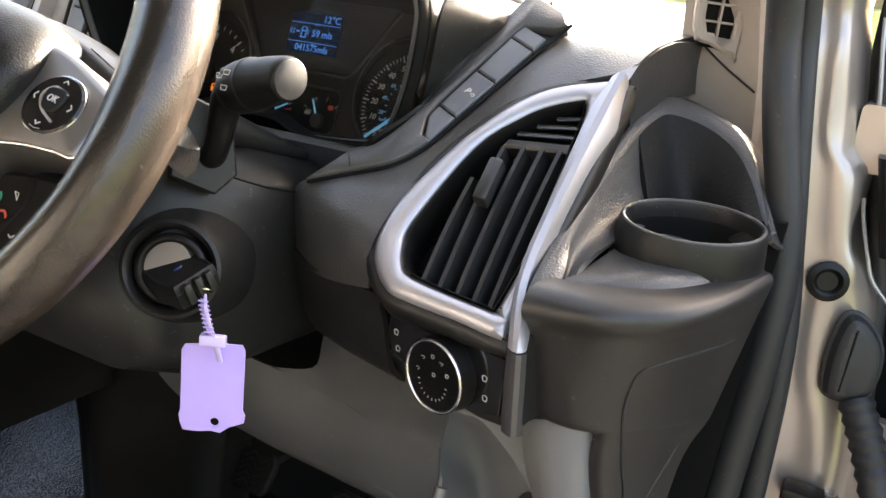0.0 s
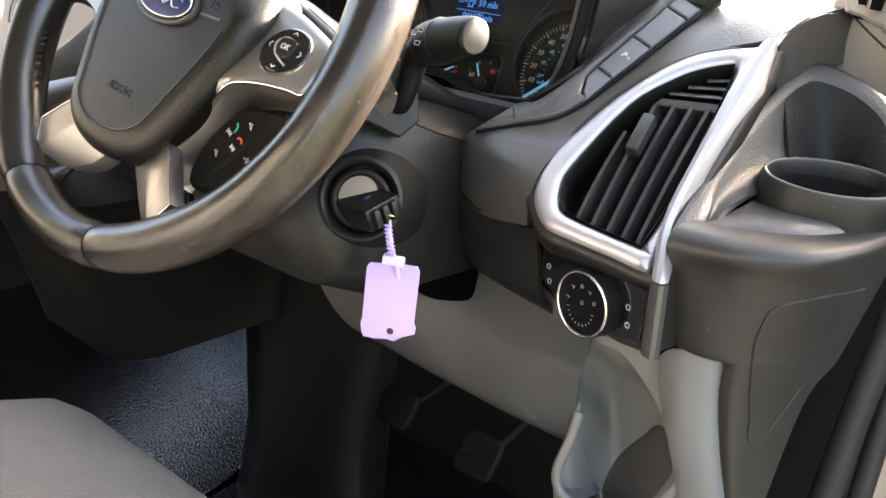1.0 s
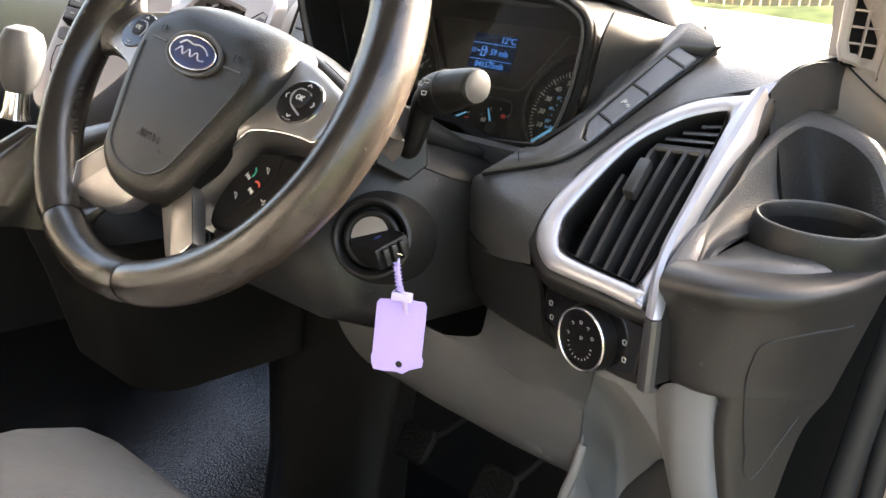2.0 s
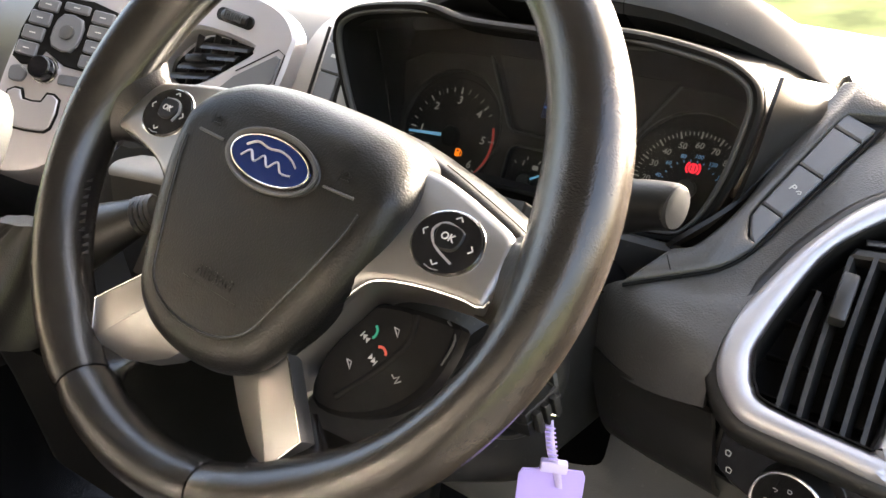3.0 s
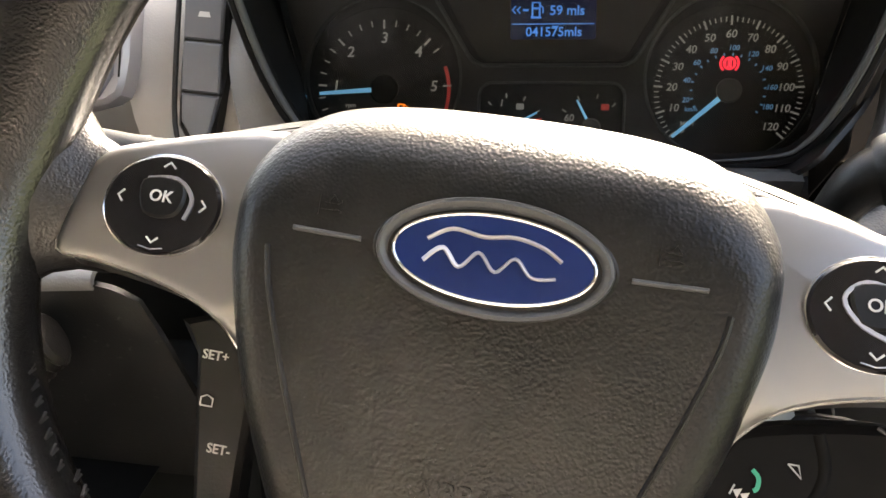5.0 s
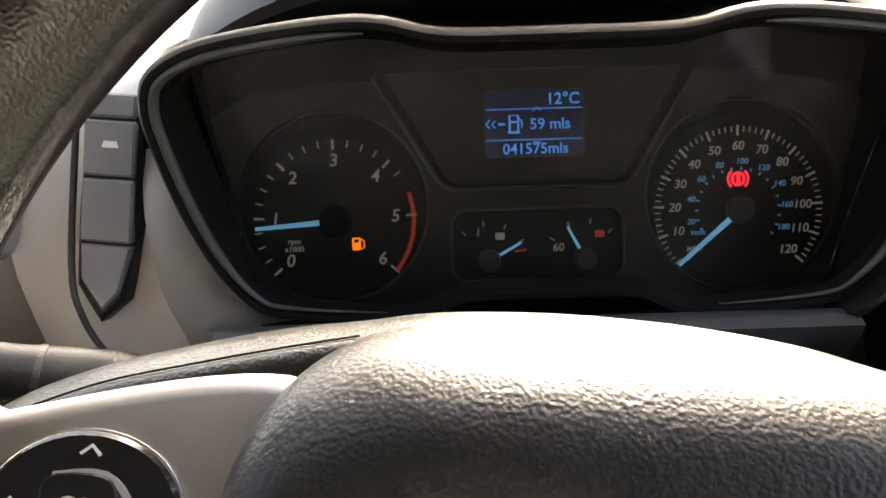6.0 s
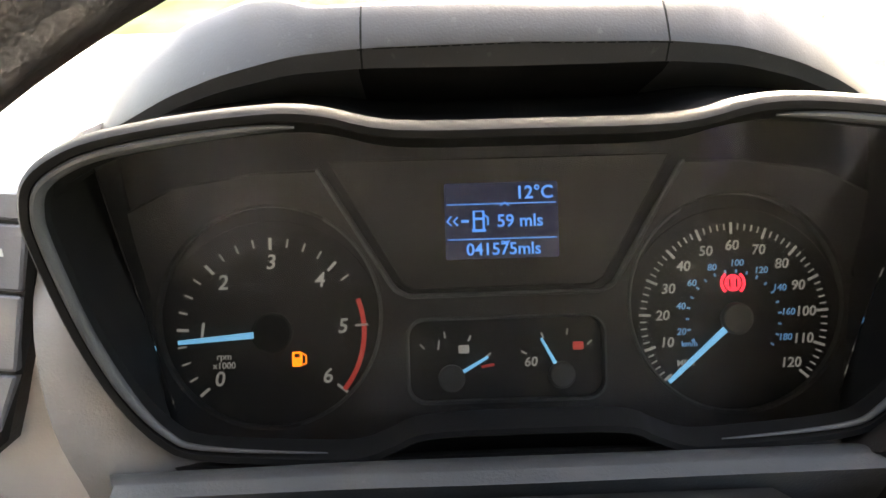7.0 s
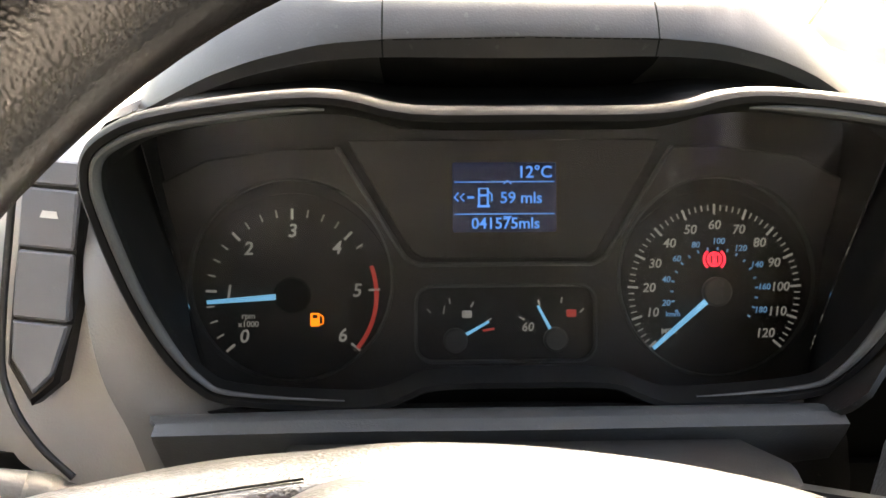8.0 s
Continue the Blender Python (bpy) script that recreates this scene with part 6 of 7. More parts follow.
# grey knee panel with the door-side pocket
knee = thing("knee_panel", "mid grey plastic knee panel with an open side pocket", "knee panel", pose(0.15, 0.2, 1.05))
KB = pose(0.15, 0.2, 1.05).inverted()


def kpart(name, bm, mat, label=""):
    bm.transform(KB)
    return part(name, bm, mat, knee, label)


kpart("panel", sheet([[(0.1300, 0.214, 1.105), (0.150, 0.206, 1.104), (0.180, 0.198, 1.103), (0.212, 0.188, 1.098), (0.250, 0.186, 1.093)], [(0.1320, 0.208, 1.080), (0.152, 0.202, 1.078), (0.182, 0.196, 1.076), (0.212, 0.192, 1.072), (0.245, 0.196, 1.066)], [(0.1260, 0.207, 1.058), (0.155, 0.200, 1.056), (0.184, 0.196, 1.053), (0.212, 0.195, 1.050), (0.240, 0.202, 1.046)], [(0.0900, 0.208, 1.046), (0.155, 0.200, 1.044), (0.184, 0.196, 1.042), (0.212, 0.195, 1.040), (0.238, 0.202, 1.036)]], 4, 0.003), GREY, "grey panel beside the column")
kpart("lower_panel", sheet([[(-0.085, 0.222, 1.040), (0.0, 0.214, 1.046), (0.09, 0.207, 1.046), (0.138, 0.2035, 1.0465), (0.184, 0.1955, 1.0425), (0.239, 0.2015, 1.0365)], [(-0.045, 0.212, 1.005), (0.02, 0.206, 1.010), (0.09, 0.201, 1.010), (0.138, 0.1985, 1.010), (0.184, 0.1945, 1.008), (0.241, 0.202, 1.005)], [(-0.010, 0.216, 0.982), (0.035, 0.212, 0.982), (0.09, 0.208, 0.980), (0.138, 0.205, 0.980), (0.184, 0.202, 0.980), (0.241, 0.206, 0.978)], [(0.004, 0.245, 0.970), (0.045, 0.243, 0.970), (0.09, 0.240, 0.970), (0.138, 0.238, 0.970), (0.184, 0.236, 0.970), (0.241, 0.238, 0.966)]], 4, 0.003), GREY, "grey lower panel over the pedals")
# scooped side pocket: an arch that sinks into the panel, a rolled lip and a bowl below
scoop_o = [(0.2594, 0.186, 0.9377), (0.2452, 0.186, 0.9452), (0.2407, 0.187, 0.9606), (0.2451, 0.190, 0.9867), (0.2450, 0.1985, 1.0084), (0.2380, 0.2050, 1.0201), (0.2310, 0.2060, 1.0348), (0.2300, 0.2040, 1.0555), (0.2400, 0.1990, 1.0690), (0.2569, 0.191, 1.0734), (0.2718, 0.190, 1.0730), (0.2923, 0.189, 1.0592), (0.3055, 0.189, 1.0462), (0.3152, 0.189, 1.0327), (0.3266, 0.190, 1.0130), (0.3347, 0.190, 1.0002)]
scoop_i = [(0.2653, 0.230, 0.9139), (0.2623, 0.235, 0.9150), (0.2595, 0.240, 0.9185), (0.2572, 0.245, 0.9247), (0.2566, 0.250, 0.9306), (0.2570, 0.255, 0.9372), (0.2587, 0.258, 0.9453), (0.2620, 0.260, 0.9539), (0.2668, 0.260, 0.9619), (0.2716, 0.260, 0.9697), (0.2766, 0.258, 0.9779), (0.2817, 0.255, 0.9879), (0.2888, 0.250, 0.9969), (0.3000, 0.240, 1.0007), (0.3144, 0.225, 0.9922), (0.3267, 0.210, 0.9882)]
scoop_m = [tuple(Vector(a).lerp(Vector(b), 0.5) + Vector((0.0, 0.022, 0.004))) for a, b in zip(scoop_o, scoop_i)]
kpart("pocket_scoop", sheet([scoop_i, scoop_m, scoop_o], 3, 0.003), POCKET, "arched grey inside of the pocket")
lip_line = smooth_line(scoop_o[4:0:-1] + [(0.2594, 0.186, 0.9377), (0.2778, 0.185, 0.9312), (0.3012, 0.184, 0.9390), (0.3229, 0.184, 0.9714), (0.3370, 0.186, 1.0017)], 5)
kpart("pocket_lip", tube(lip_line, 0.0042, 12), POCKET, "rolled lip of the pocket")
kpart("pocket_front", sheet([[tuple(p) for p in lip_line], [(p.x + 0.004, p.y + 0.004, p.z - 0.03) for p in lip_line], [(p.x + 0.010, p.y + 0.03, p.z - 0.07) for p in lip_line]], 1, 0.003), POCKET, "rounded front of the pocket bowl")
kpart("pocket_face", sheet([scoop_o[7:], [(0.2235, 0.191, 1.075), (0.2526, 0.190, 1.0838), (0.2660, 0.189, 1.0845), (0.2759, 0.188, 1.0857), (0.2939, 0.186, 1.0862), (0.3078, 0.184, 1.0791), (0.3204, 0.184, 1.0571), (0.3299, 0.186, 1.0326), (0.3404, 0.188, 1.0030)]], 4, 0.003), POCKET, "grey face between the pocket and the post")
kpart("pocket_back", sheet([[(0.235, 0.275, 1.03), (0.340, 0.275, 1.03)], [(0.235, 0.270, 0.93), (0.345, 0.270, 0.93)], [(0.235, 0.235, 0.90), (0.345, 0.235, 0.90)]], 2, 0.004), RUBBER, "black rubber mat in the pocket")
kpart("post", sheet([[(0.3060, 0.183, 1.086), (0.3135, 0.174, 1.098), (0.3240, 0.170, 1.1035), (0.3380, 0.173, 1.1035), (0.3430, 0.180, 1.102)], [(0.3080, 0.186, 1.064), (0.3165, 0.178, 1.070), (0.3270, 0.172, 1.072), (0.3410, 0.175, 1.072), (0.3460, 0.182, 1.072)], [(0.3160, 0.196, 1.030), (0.3240, 0.184, 1.030), (0.3340, 0.176, 1.030), (0.3490, 0.179, 1.030), (0.3540, 0.187, 1.030)], [(0.3260, 0.206, 0.990), (0.3320, 0.192, 0.990), (0.3420, 0.182, 0.990), (0.3590, 0.184, 0.990), (0.3640, 0.192, 0.990)], [(0.300, 0.200, 0.930), (0.320, 0.196, 0.930), (0.3480, 0.188, 0.930), (0.3680, 0.189, 0.930), (0.3730, 0.197, 0.930)]], 4, 0.004), POCKET, "grey post beside the pocket")
kpart("moulded_recess", plate(dense([(-0.030, 0.016), (0.024, 0.006), (0.034, -0.012), (-0.014, -0.004)], 3), 0.002, 0.0008, m=axes((0.187, 0.1972, 0.998), (0.05, -1, 0.08)) @ pose(0, 0, 0, 0, 0, -8)), GREY, "shallow moulded field")
kpart("moulded_oval", loft([[axes((0.192, 0.1960, 0.994), (0.05, -1, 0.08)) @ pose(0, 0, 0, 0, 0, -22) @ Vector((0.021 * k * math.cos(b), 0.0058 * k * math.sin(b), h)) for b in (2 * math.pi * i / 28 for i in range(28))] for k, h in ((1.0, -0.002), (0.95, 0.0006), (0.75, 0.0016), (0.35, 0.0020))]), GREY, "raised oval moulding")

# centre of the dash: vent, audio panel, gear lever, console leg
LV = axes((-0.300, 0.238, 1.288), (0.10, -0.93, 0.34))
vent2 = thing("air_vent", "black air vent in a silver surround by the audio panel", "air vent", LV)
l_out = dense([(-0.105, -0.030), (-0.078, 0.012), (-0.050, 0.038), (-0.0239, 0.0495), (0.010, 0.0560), (0.0313, 0.0552), (0.0572, 0.0451), (0.0720, 0.0285), (0.0722, 0.0150), (0.0690, -0.0151), (0.058, -0.032), (0.0043, -0.042), (-0.03, -0.052), (-0.075, -0.050)], 3)
l_in = dense([(-0.0735, -0.0177), (-0.066, -0.0047), (-0.0424, 0.0164), (-0.0135, 0.0178), (0.0270, 0.0125), (0.0300, 0.0080), (0.0270, 0.0015), (-0.0195, -0.0318), (-0.0471, -0.0365), (-0.0690, -0.0310)], 3)
part("surround", plate(l_out, 0.020, 0.003, [l_in]), SILVER, vent2, "satin silver vent surround", 30)
part("vent_back", plate(l_in, 0.002, 0.0), MATT, vent2, "black vent duct").matrix_local = pose(0, 0, -0.024)
for k in range(4):
    part("louvre", tube([(-0.062 + 0.010 * k, -0.030 + 0.0115 * k, -0.007), (-0.012 + 0.012 * k, -0.022 + 0.0105 * k, -0.007)], 0.0014, 8, flat=4.0), LOUVRE, vent2, "black louvre")
for k in range(3):
    part("rear_vane", box(-0.0006, 0.0006, -0.034, 0.018, -0.020, -0.012, 0.0002), LOUVRE, vent2, "thin upright vane").matrix_local = pose(-0.045 + 0.020 * k, 0, 0)
part("louvre_tab", box(-0.010, 0.010, -0.0035, 0.0035, -0.006, 0.003, 0.0015), BLACK, vent2, "black slider tab").matrix_local = pose(-0.030, -0.010, 0.0, 0, 0, 8)
part("wheel_slot", plate(rounded(0.046, 0.0125, 0.006, 4), 0.006, 0.001), BLACK, vent2, "black slot").matrix_local = pose(0.003, 0.0335, 0.0014, 0, 0, -7)
part("thumb_wheel", tube([(-0.015, 0, 0), (-0.013, 0, 0), (0.013, 0, 0), (0.015, 0, 0)], [0.0045, 0.0056, 0.0056, 0.0045], 22), FASCIA, vent2, "ribbed thumb wheel").matrix_local = pose(0.004, 0.0335, 0.0, 0, 0, -7)
for k in range(9):
    part("wheel_rib", box(-0.0005, 0.0005, -0.0040, 0.0040, 0.0, 0.0062, 0.0002), GREY, vent2).matrix_local = pose(0.004, 0.0335, 0.0, 0, 0, -7) @ pose(-0.010 + 0.0025 * k, 0, 0)
part("blanking_panel", plate([(0.0060, -0.0330), (0.0200, -0.0180), (0.0600, 0.0080), (0.0650, 0.0060), (0.0625, -0.0160), (0.0540, -0.0290)], 0.003, 0.001), SWITCH, vent2, "plain grey blanking panel").matrix_local = pose(0, 0, 0.0022)
part("blank_seam", tube([(0.0200, -0.0130, 0), (0.0600, 0.0135, 0), (0.0680, 0.0100, 0), (0.0655, -0.0170, 0)], 0.0006, 6), MATT, vent2, "fine joint round the panel").matrix_local = pose(0, 0, 0.0002)
AU = axes((-0.430, 0.185, 1.250), (0.42, -0.80, 0.42))
audio = thing("audio_panel", "pale grey centre console with dark grey audio keys", "audio panel", AU)
part("body", loft([[Vector((p.x, p.y, w)) for p in inset(dense([(-0.078, -0.060), (-0.082, 0.0), (-0.077, 0.045), (-0.062, 0.085), (-0.01, 0.098), (0.040, 0.085), (0.052, 0.04), (0.038, -0.02), (0.018, -0.065), (-0.008, -0.100), (-0.05, -0.115), (-0.073, -0.098)], 3), d)] for d, w in ((0, -0.06), (0, -0.006), (0.003, -0.001), (0.007, 0.0))]), SILVER, audio, "satin silver console shell")
part("key_field", plate(dense([(-0.0755, 0.052), (-0.0765, -0.004), (-0.052, -0.006), (-0.046, 0.010), (-0.024, 0.002), (0.010, 0.006), (0.018, 0.014), (0.013, 0.068), (-0.055, 0.066)], 2), 0.004, 0.001), MATT, audio, "dark joints between the keys").matrix_local = pose(0, 0, 0.0012)
for kx, ky, kw, kh in ((-0.0600, 0.0535, 0.021, 0.0120), (-0.0630, 0.0385, 0.0215, 0.0140), (-0.0640, 0.0225, 0.0215, 0.0140), (-0.0640, 0.0065, 0.0215, 0.0140), (-0.0040, 0.0580, 0.0220, 0.0130), (-0.0025, 0.0430, 0.0220, 0.0130), (-0.0005, 0.0280, 0.0220, 0.0130), (0.0015, 0.0130, 0.0240, 0.0130), (-0.0320, 0.0590, 0.026, 0.0090)):
    part("key", plate(rounded(kw, kh, 0.002, 3), 0.004, 0.0012), SWITCH, audio, "grey soft key").matrix_local = pose(kx, ky, 0.0040, 0, 0, 5)
    part("key_mark", stroke([(-0.003, 0), (0.003, 0)], 0.0010), WHITE, audio).matrix_local = pose(kx, ky, 0.0042, 0, 0, 5)
part("cursor_pad", plate(dense([(-0.015, 0.0), (-0.010, 0.017), (0.010, 0.017), (0.015, 0.0), (0.010, -0.017), (-0.010, -0.017)], 2), 0.004, 0.0014), SWITCH, audio, "grey cursor pad").matrix_local = pose(-0.0320, 0.0330, 0.0046)
part("cursor_button", loft([[Vector((r * math.cos(b), r * math.sin(b), w)) for b in (2 * math.pi * i / 26 for i in range(26))] for r, w in ((0.0072, 0), (0.0068, 0.002), (0.0040, 0.0028))]), GREY, audio, "round centre button").matrix_local = pose(-0.0310, 0.0330, 0.0046)
part("volume_knob", loft([[Vector((r * math.cos(b), r * math.sin(b), w)) for b in (2 * math.pi * i / 30 for i in range(30))] for r, w in ((0.0118, 0), (0.0112, 0.012), (0.0098, 0.0135))]), GLOSS, audio, "round black volume knob").matrix_local = pose(-0.0395, -0.0077, 0.0)
part("knob_ring", tube([(0.0128 * math.cos(radians(a)), 0.0128 * math.sin(radians(a)), 0) for a in range(0, 360, 10)], 0.0013, 8, closed=True), CHROME, audio, "chrome ring").matrix_local = pose(-0.0395, -0.0077, 0.001)
part("side_key", plate(dense([(-0.009, 0.004), (0.0, 0.008), (0.009, 0.003), (0.007, -0.007), (-0.006, -0.008)], 3), 0.004, 0.0012), SWITCH, audio, "grey oval key").matrix_local = pose(-0.0640, -0.0185, 0.0025)
part("wide_key", plate(rounded(0.032, 0.0105, 0.003, 4), 0.004, 0.001), SWITCH, audio, "grey wide key").matrix_local = pose(-0.0080, -0.0090, 0.0025, 0, 0, 10)
part("lower_key_gap", plate(dense([(-0.0255, -0.018), (-0.0275, 0.012), (-0.012, 0.0165), (-0.008, 0.0075), (0.008, 0.0075), (0.012, 0.0165), (0.0275, 0.012), (0.0255, -0.018), (0.012, -0.024), (-0.012, -0.024)], 2), 0.003, 0.0005), MATT, audio, "dark joint round the lower key").matrix_local = pose(-0.0385, -0.0450, 0.0012, 0, 0, 8)
part("lower_key", plate(dense([(-0.0235, -0.0165), (-0.0255, 0.0105), (-0.0135, 0.0140), (-0.0095, 0.0055), (0.0095, 0.0055), (0.0135, 0.0140), (0.0255, 0.0105), (0.0235, -0.0165), (0.0115, -0.0220), (-0.0115, -0.0220)], 2), 0.004, 0.001), SILVER, audio, "silver lower key").matrix_local = pose(-0.0385, -0.0450, 0.0026, 0, 0, 8)
gear = thing("gear_lever", "gear lever with grey knob, chrome collar and leather gaiter", "gear lever", pose(-0.34, 0.055, 1.08))
part("knob", loft([[Vector((r * math.cos(b), r * math.sin(b) * 1.05, w)) for b in (2 * math.pi * i / 26 for i in range(26))] for r, w in ((0.011, 0.118), (0.016, 0.128), (0.0200, 0.150), (0.0200, 0.166), (0.016, 0.177), (0.007, 0.182))]), GREY, gear, "rounded grey knob").matrix_local = pose(-0.015, -0.004, 0.0, 0, 0, 0)
part("collar", tube([(-0.015, -0.004, 0.092), (-0.015, -0.004, 0.100), (-0.015, -0.004, 0.120)], [0.0145, 0.012, 0.0105], 24), CHROME, gear, "chrome collar")
part("gaiter", loft([[Vector((-0.015 * (1 - k) + r * (1 + 0.07 * math.cos(9 * b + k * 5)) * math.cos(b), r * 1.1 * (1 + 0.07 * math.cos(9 * b + k * 5)) * math.sin(b), w)) for b in (2 * math.pi * i / 54 for i in range(54))] for k, (r, w) in enumerate(((0.072, 0.0), (0.064, 0.022), (0.048, 0.048), (0.030, 0.074), (0.017, 0.094)))]), LEATHER, gear, "folded black leather gaiter")
gear.matrix_world = pose(-0.306, 0.008, 1.086, -8, 0, 0)
GM = gear.matrix_world.inverted()
d = Vector((0.094, 0.035, 0.055)).normalized()
roll = Vector((-0.209, 0.090, 1.187))
part("gaiter_roll", tube([roll + d * q for q in (-0.15, -0.10, -0.05, -0.020, -0.010)], [0.040, 0.034, 0.024, 0.0170, 0.0150], 22, flat=0.8), LEATHER, gear, "black leather roll of the gaiter").matrix_local = GM
for k in range(4):
    part("gaiter_fold", tube([roll + d * (-0.014 + 0.0042 * k), roll + d * (-0.012 + 0.0042 * k), roll + d * (-0.0098 + 0.0042 * k)], [0.0148 - 0.0006 * k, 0.0168 - 0.0008 * k, 0.0150 - 0.0010 * k], 20, flat=0.8), LEATHER, gear, "fold in the leather").matrix_local = GM
dpart("gear_console", loft([[Vector((x, y, z)) for x, y in rounded(0.26 - 0.02 * k, 0.26, 0.05, 5, -0.33, 0.15 + 0.03 * k)] for k, z in enumerate((1.075, 1.06, 0.98, 0.88))]), MATT, "dark gear lever console")
dpart("console_tray", sheet([[(-0.300, 0.122, 1.1940), (-0.240, 0.117, 1.2010), (-0.195, 0.114, 1.2050), (-0.176, 0.116, 1.1950)], [(-0.300, 0.124, 1.1700), (-0.240, 0.119, 1.1760), (-0.192, 0.116, 1.1780), (-0.168, 0.118, 1.1720)], [(-0.300, 0.130, 1.1300), (-0.240, 0.126, 1.1320), (-0.188, 0.123, 1.1330), (-0.160, 0.125, 1.1330)], [(-0.300, 0.150, 1.0700), (-0.240, 0.146, 1.0700), (-0.180, 0.143, 1.0700), (-0.150, 0.145, 1.0700)]], 4, 0.004), FASCIA, "dark console face beside the gear lever")
dpart("tray_lip", sheet([[(-0.300, 0.150, 1.2010), (-0.240, 0.146, 1.2080), (-0.190, 0.142, 1.2110)], [(-0.300, 0.128, 1.2000), (-0.240, 0.123, 1.2070), (-0.194, 0.120, 1.2105)], [(-0.300, 0.120, 1.1960), (-0.240, 0.115, 1.2030), (-0.195, 0.112, 1.2070)], [(-0.300, 0.120, 1.1920), (-0.240, 0.115, 1.1990), (-0.195, 0.112, 1.2035)]], 3, 0.003), POST, "light grey rounded lip of the tray")
dpart("tray_seam", tube(smooth_line([(-0.290, 0.1255, 1.156), (-0.240, 0.1205, 1.150), (-0.195, 0.1180, 1.146), (-0.168, 0.1195, 1.150)], 5), 0.0008, 6), MATT, "seam across the console face")
dpart("console_leg", loft([[Vector((x, y, z)) for x, y in dense([(-0.318 + k, 0.36), (-0.285 + k, 0.332), (-0.250 + k * 0.9, 0.322), (-0.19 + k * 0.5, 0.335), (-0.135 - k * 0.6, 0.365), (-0.125 - k, 0.40), (-0.18, 0.50), (-0.30 + k, 0.50)], 5)] for k, z in ((-0.03, 1.02), (-0.015, 0.90), (0.0, 0.80), (0.008, 0.70), (0.0, 0.62), (-0.012, 0.575))]), BLACK, "dark rounded console leg beside the pedals")


# footwell: pedals
def pedal(x, y, z, w, h, label):
    p = thing("pedal", label, "pedal", axes((x, y, z), (0.10, -0.80, 0.58)), group="pedals")
    part("pad", plate(rounded(w, h, 0.012, 4), 0.010, 0.003), MATT, p, "black rubber pad")
    for k in range(5):
        v = -h * 0.34 + h * 0.17 * k
        part("rib", tube([(p2.x, p2.y, 0.0008) for p2 in smooth_line([(-w * 0.36, v - 0.004, 0), (-w * 0.12, v + 0.005, 0), (w * 0.12, v - 0.004, 0), (w * 0.36, v + 0.005, 0)], 4)], 0.0013, 8), BLACK, p, "wavy rubber rib, rubbed shiny")
    part("arm", tube([(0, 0, -0.012), (0, 0.03, -0.07), (0, 0.10, -0.16)], 0.006, 10), MATT, p, "black steel pedal arm")
    return p


pedal(-0.1145, 0.430, 0.7625, 0.052, 0.050, "black rubber clutch pedal with wavy ribs")
pedal(0.0190, 0.430, 0.7545, 0.054, 0.056, "black rubber brake pedal with wavy ribs")
pedal(0.150, 0.470, 0.70, 0.050, 0.085, "tall narrow black rubber accelerator pedal")
tagged(part("floor_mat", sheet([[(-0.75, 0.16, 0.586), (-0.50, 0.16, 0.588), (-0.30, 0.16, 0.586)], [(-0.75, 0.34, 0.588), (-0.50, 0.34, 0.590), (-0.33, 0.34, 0.588)], [(-0.75, 0.52, 0.63), (-0.50, 0.52, 0.63), (-0.36, 0.52, 0.63)], [(-0.75, 0.60, 0.74), (-0.50, 0.60, 0.74), (-0.36, 0.60, 0.74)]], 4, 0.004), MAT), "black grained vinyl floor covering", "floor mat")

# driver's seat
seat = thing("driver_seat", "grey cloth driver's seat", "seat", pose(0.0, -0.3, 0.6))
SB = pose(0.0, -0.3, 0.6).inverted()
rings = []
for y, hw, z0, z1, r in ((0.030, 0.17, 0.79, 0.850, 0.028), (0.036, 0.20, 0.765, 0.872, 0.05), (0.030, 0.222, 0.75, 0.890, 0.065), (0.008, 0.238, 0.74, 0.906, 0.075), (-0.04, 0.250, 0.74, 0.918, 0.08), (-0.16, 0.258, 0.74, 0.924, 0.08), (-0.34, 0.26, 0.74, 0.905, 0.07), (-0.55, 0.26, 0.74, 0.90, 0.06)):
    rings.append([Vector((x, y, z)) for x, z in rounded(2 * hw, z1 - z0, r, 6, 0.0, (z0 + z1) / 2)])
bm = loft(rings)
bm.transform(SB)
part("cushion", bm, FABRIC, seat, "grey woven seat cushion", 60)
rings = []
for z, hw, y0, y1 in ((0.90, 0.24, -0.66, -0.50), (1.05, 0.25, -0.70, -0.54), (1.3, 0.24, -0.76, -0.60), (1.48, 0.20, -0.80, -0.67), (1.53, 0.15, -0.80, -0.70)):
    rings.append([Vector((x, y, z)) for x, y in rounded(2 * hw, y1 - y0, 0.05, 6, 0.0, (y0 + y1) / 2)])
bm = loft(rings)
bm.transform(SB)
part("backrest", bm, FABRIC, seat, "grey woven backrest", 60)
bm = box(-0.22, 0.22, -0.56, -0.06, 0.58, 0.75, 0.02)
bm.transform(SB)
part("base", bm, BLACK, seat, "black seat base")

# door side: pillar trim with a small vent, rubber seals, painted jamb
pillar = thing("pillar_trim", "beige plastic windscreen pillar trim with a grille", "pillar trim", pose(0.33, 0.38, 1.28))
PB = pose(0.33, 0.38, 1.28).inverted()


def ppart(name, bm, mat, label=""):
    bm.transform(PB)
    return part(name, bm, mat, pillar, label)


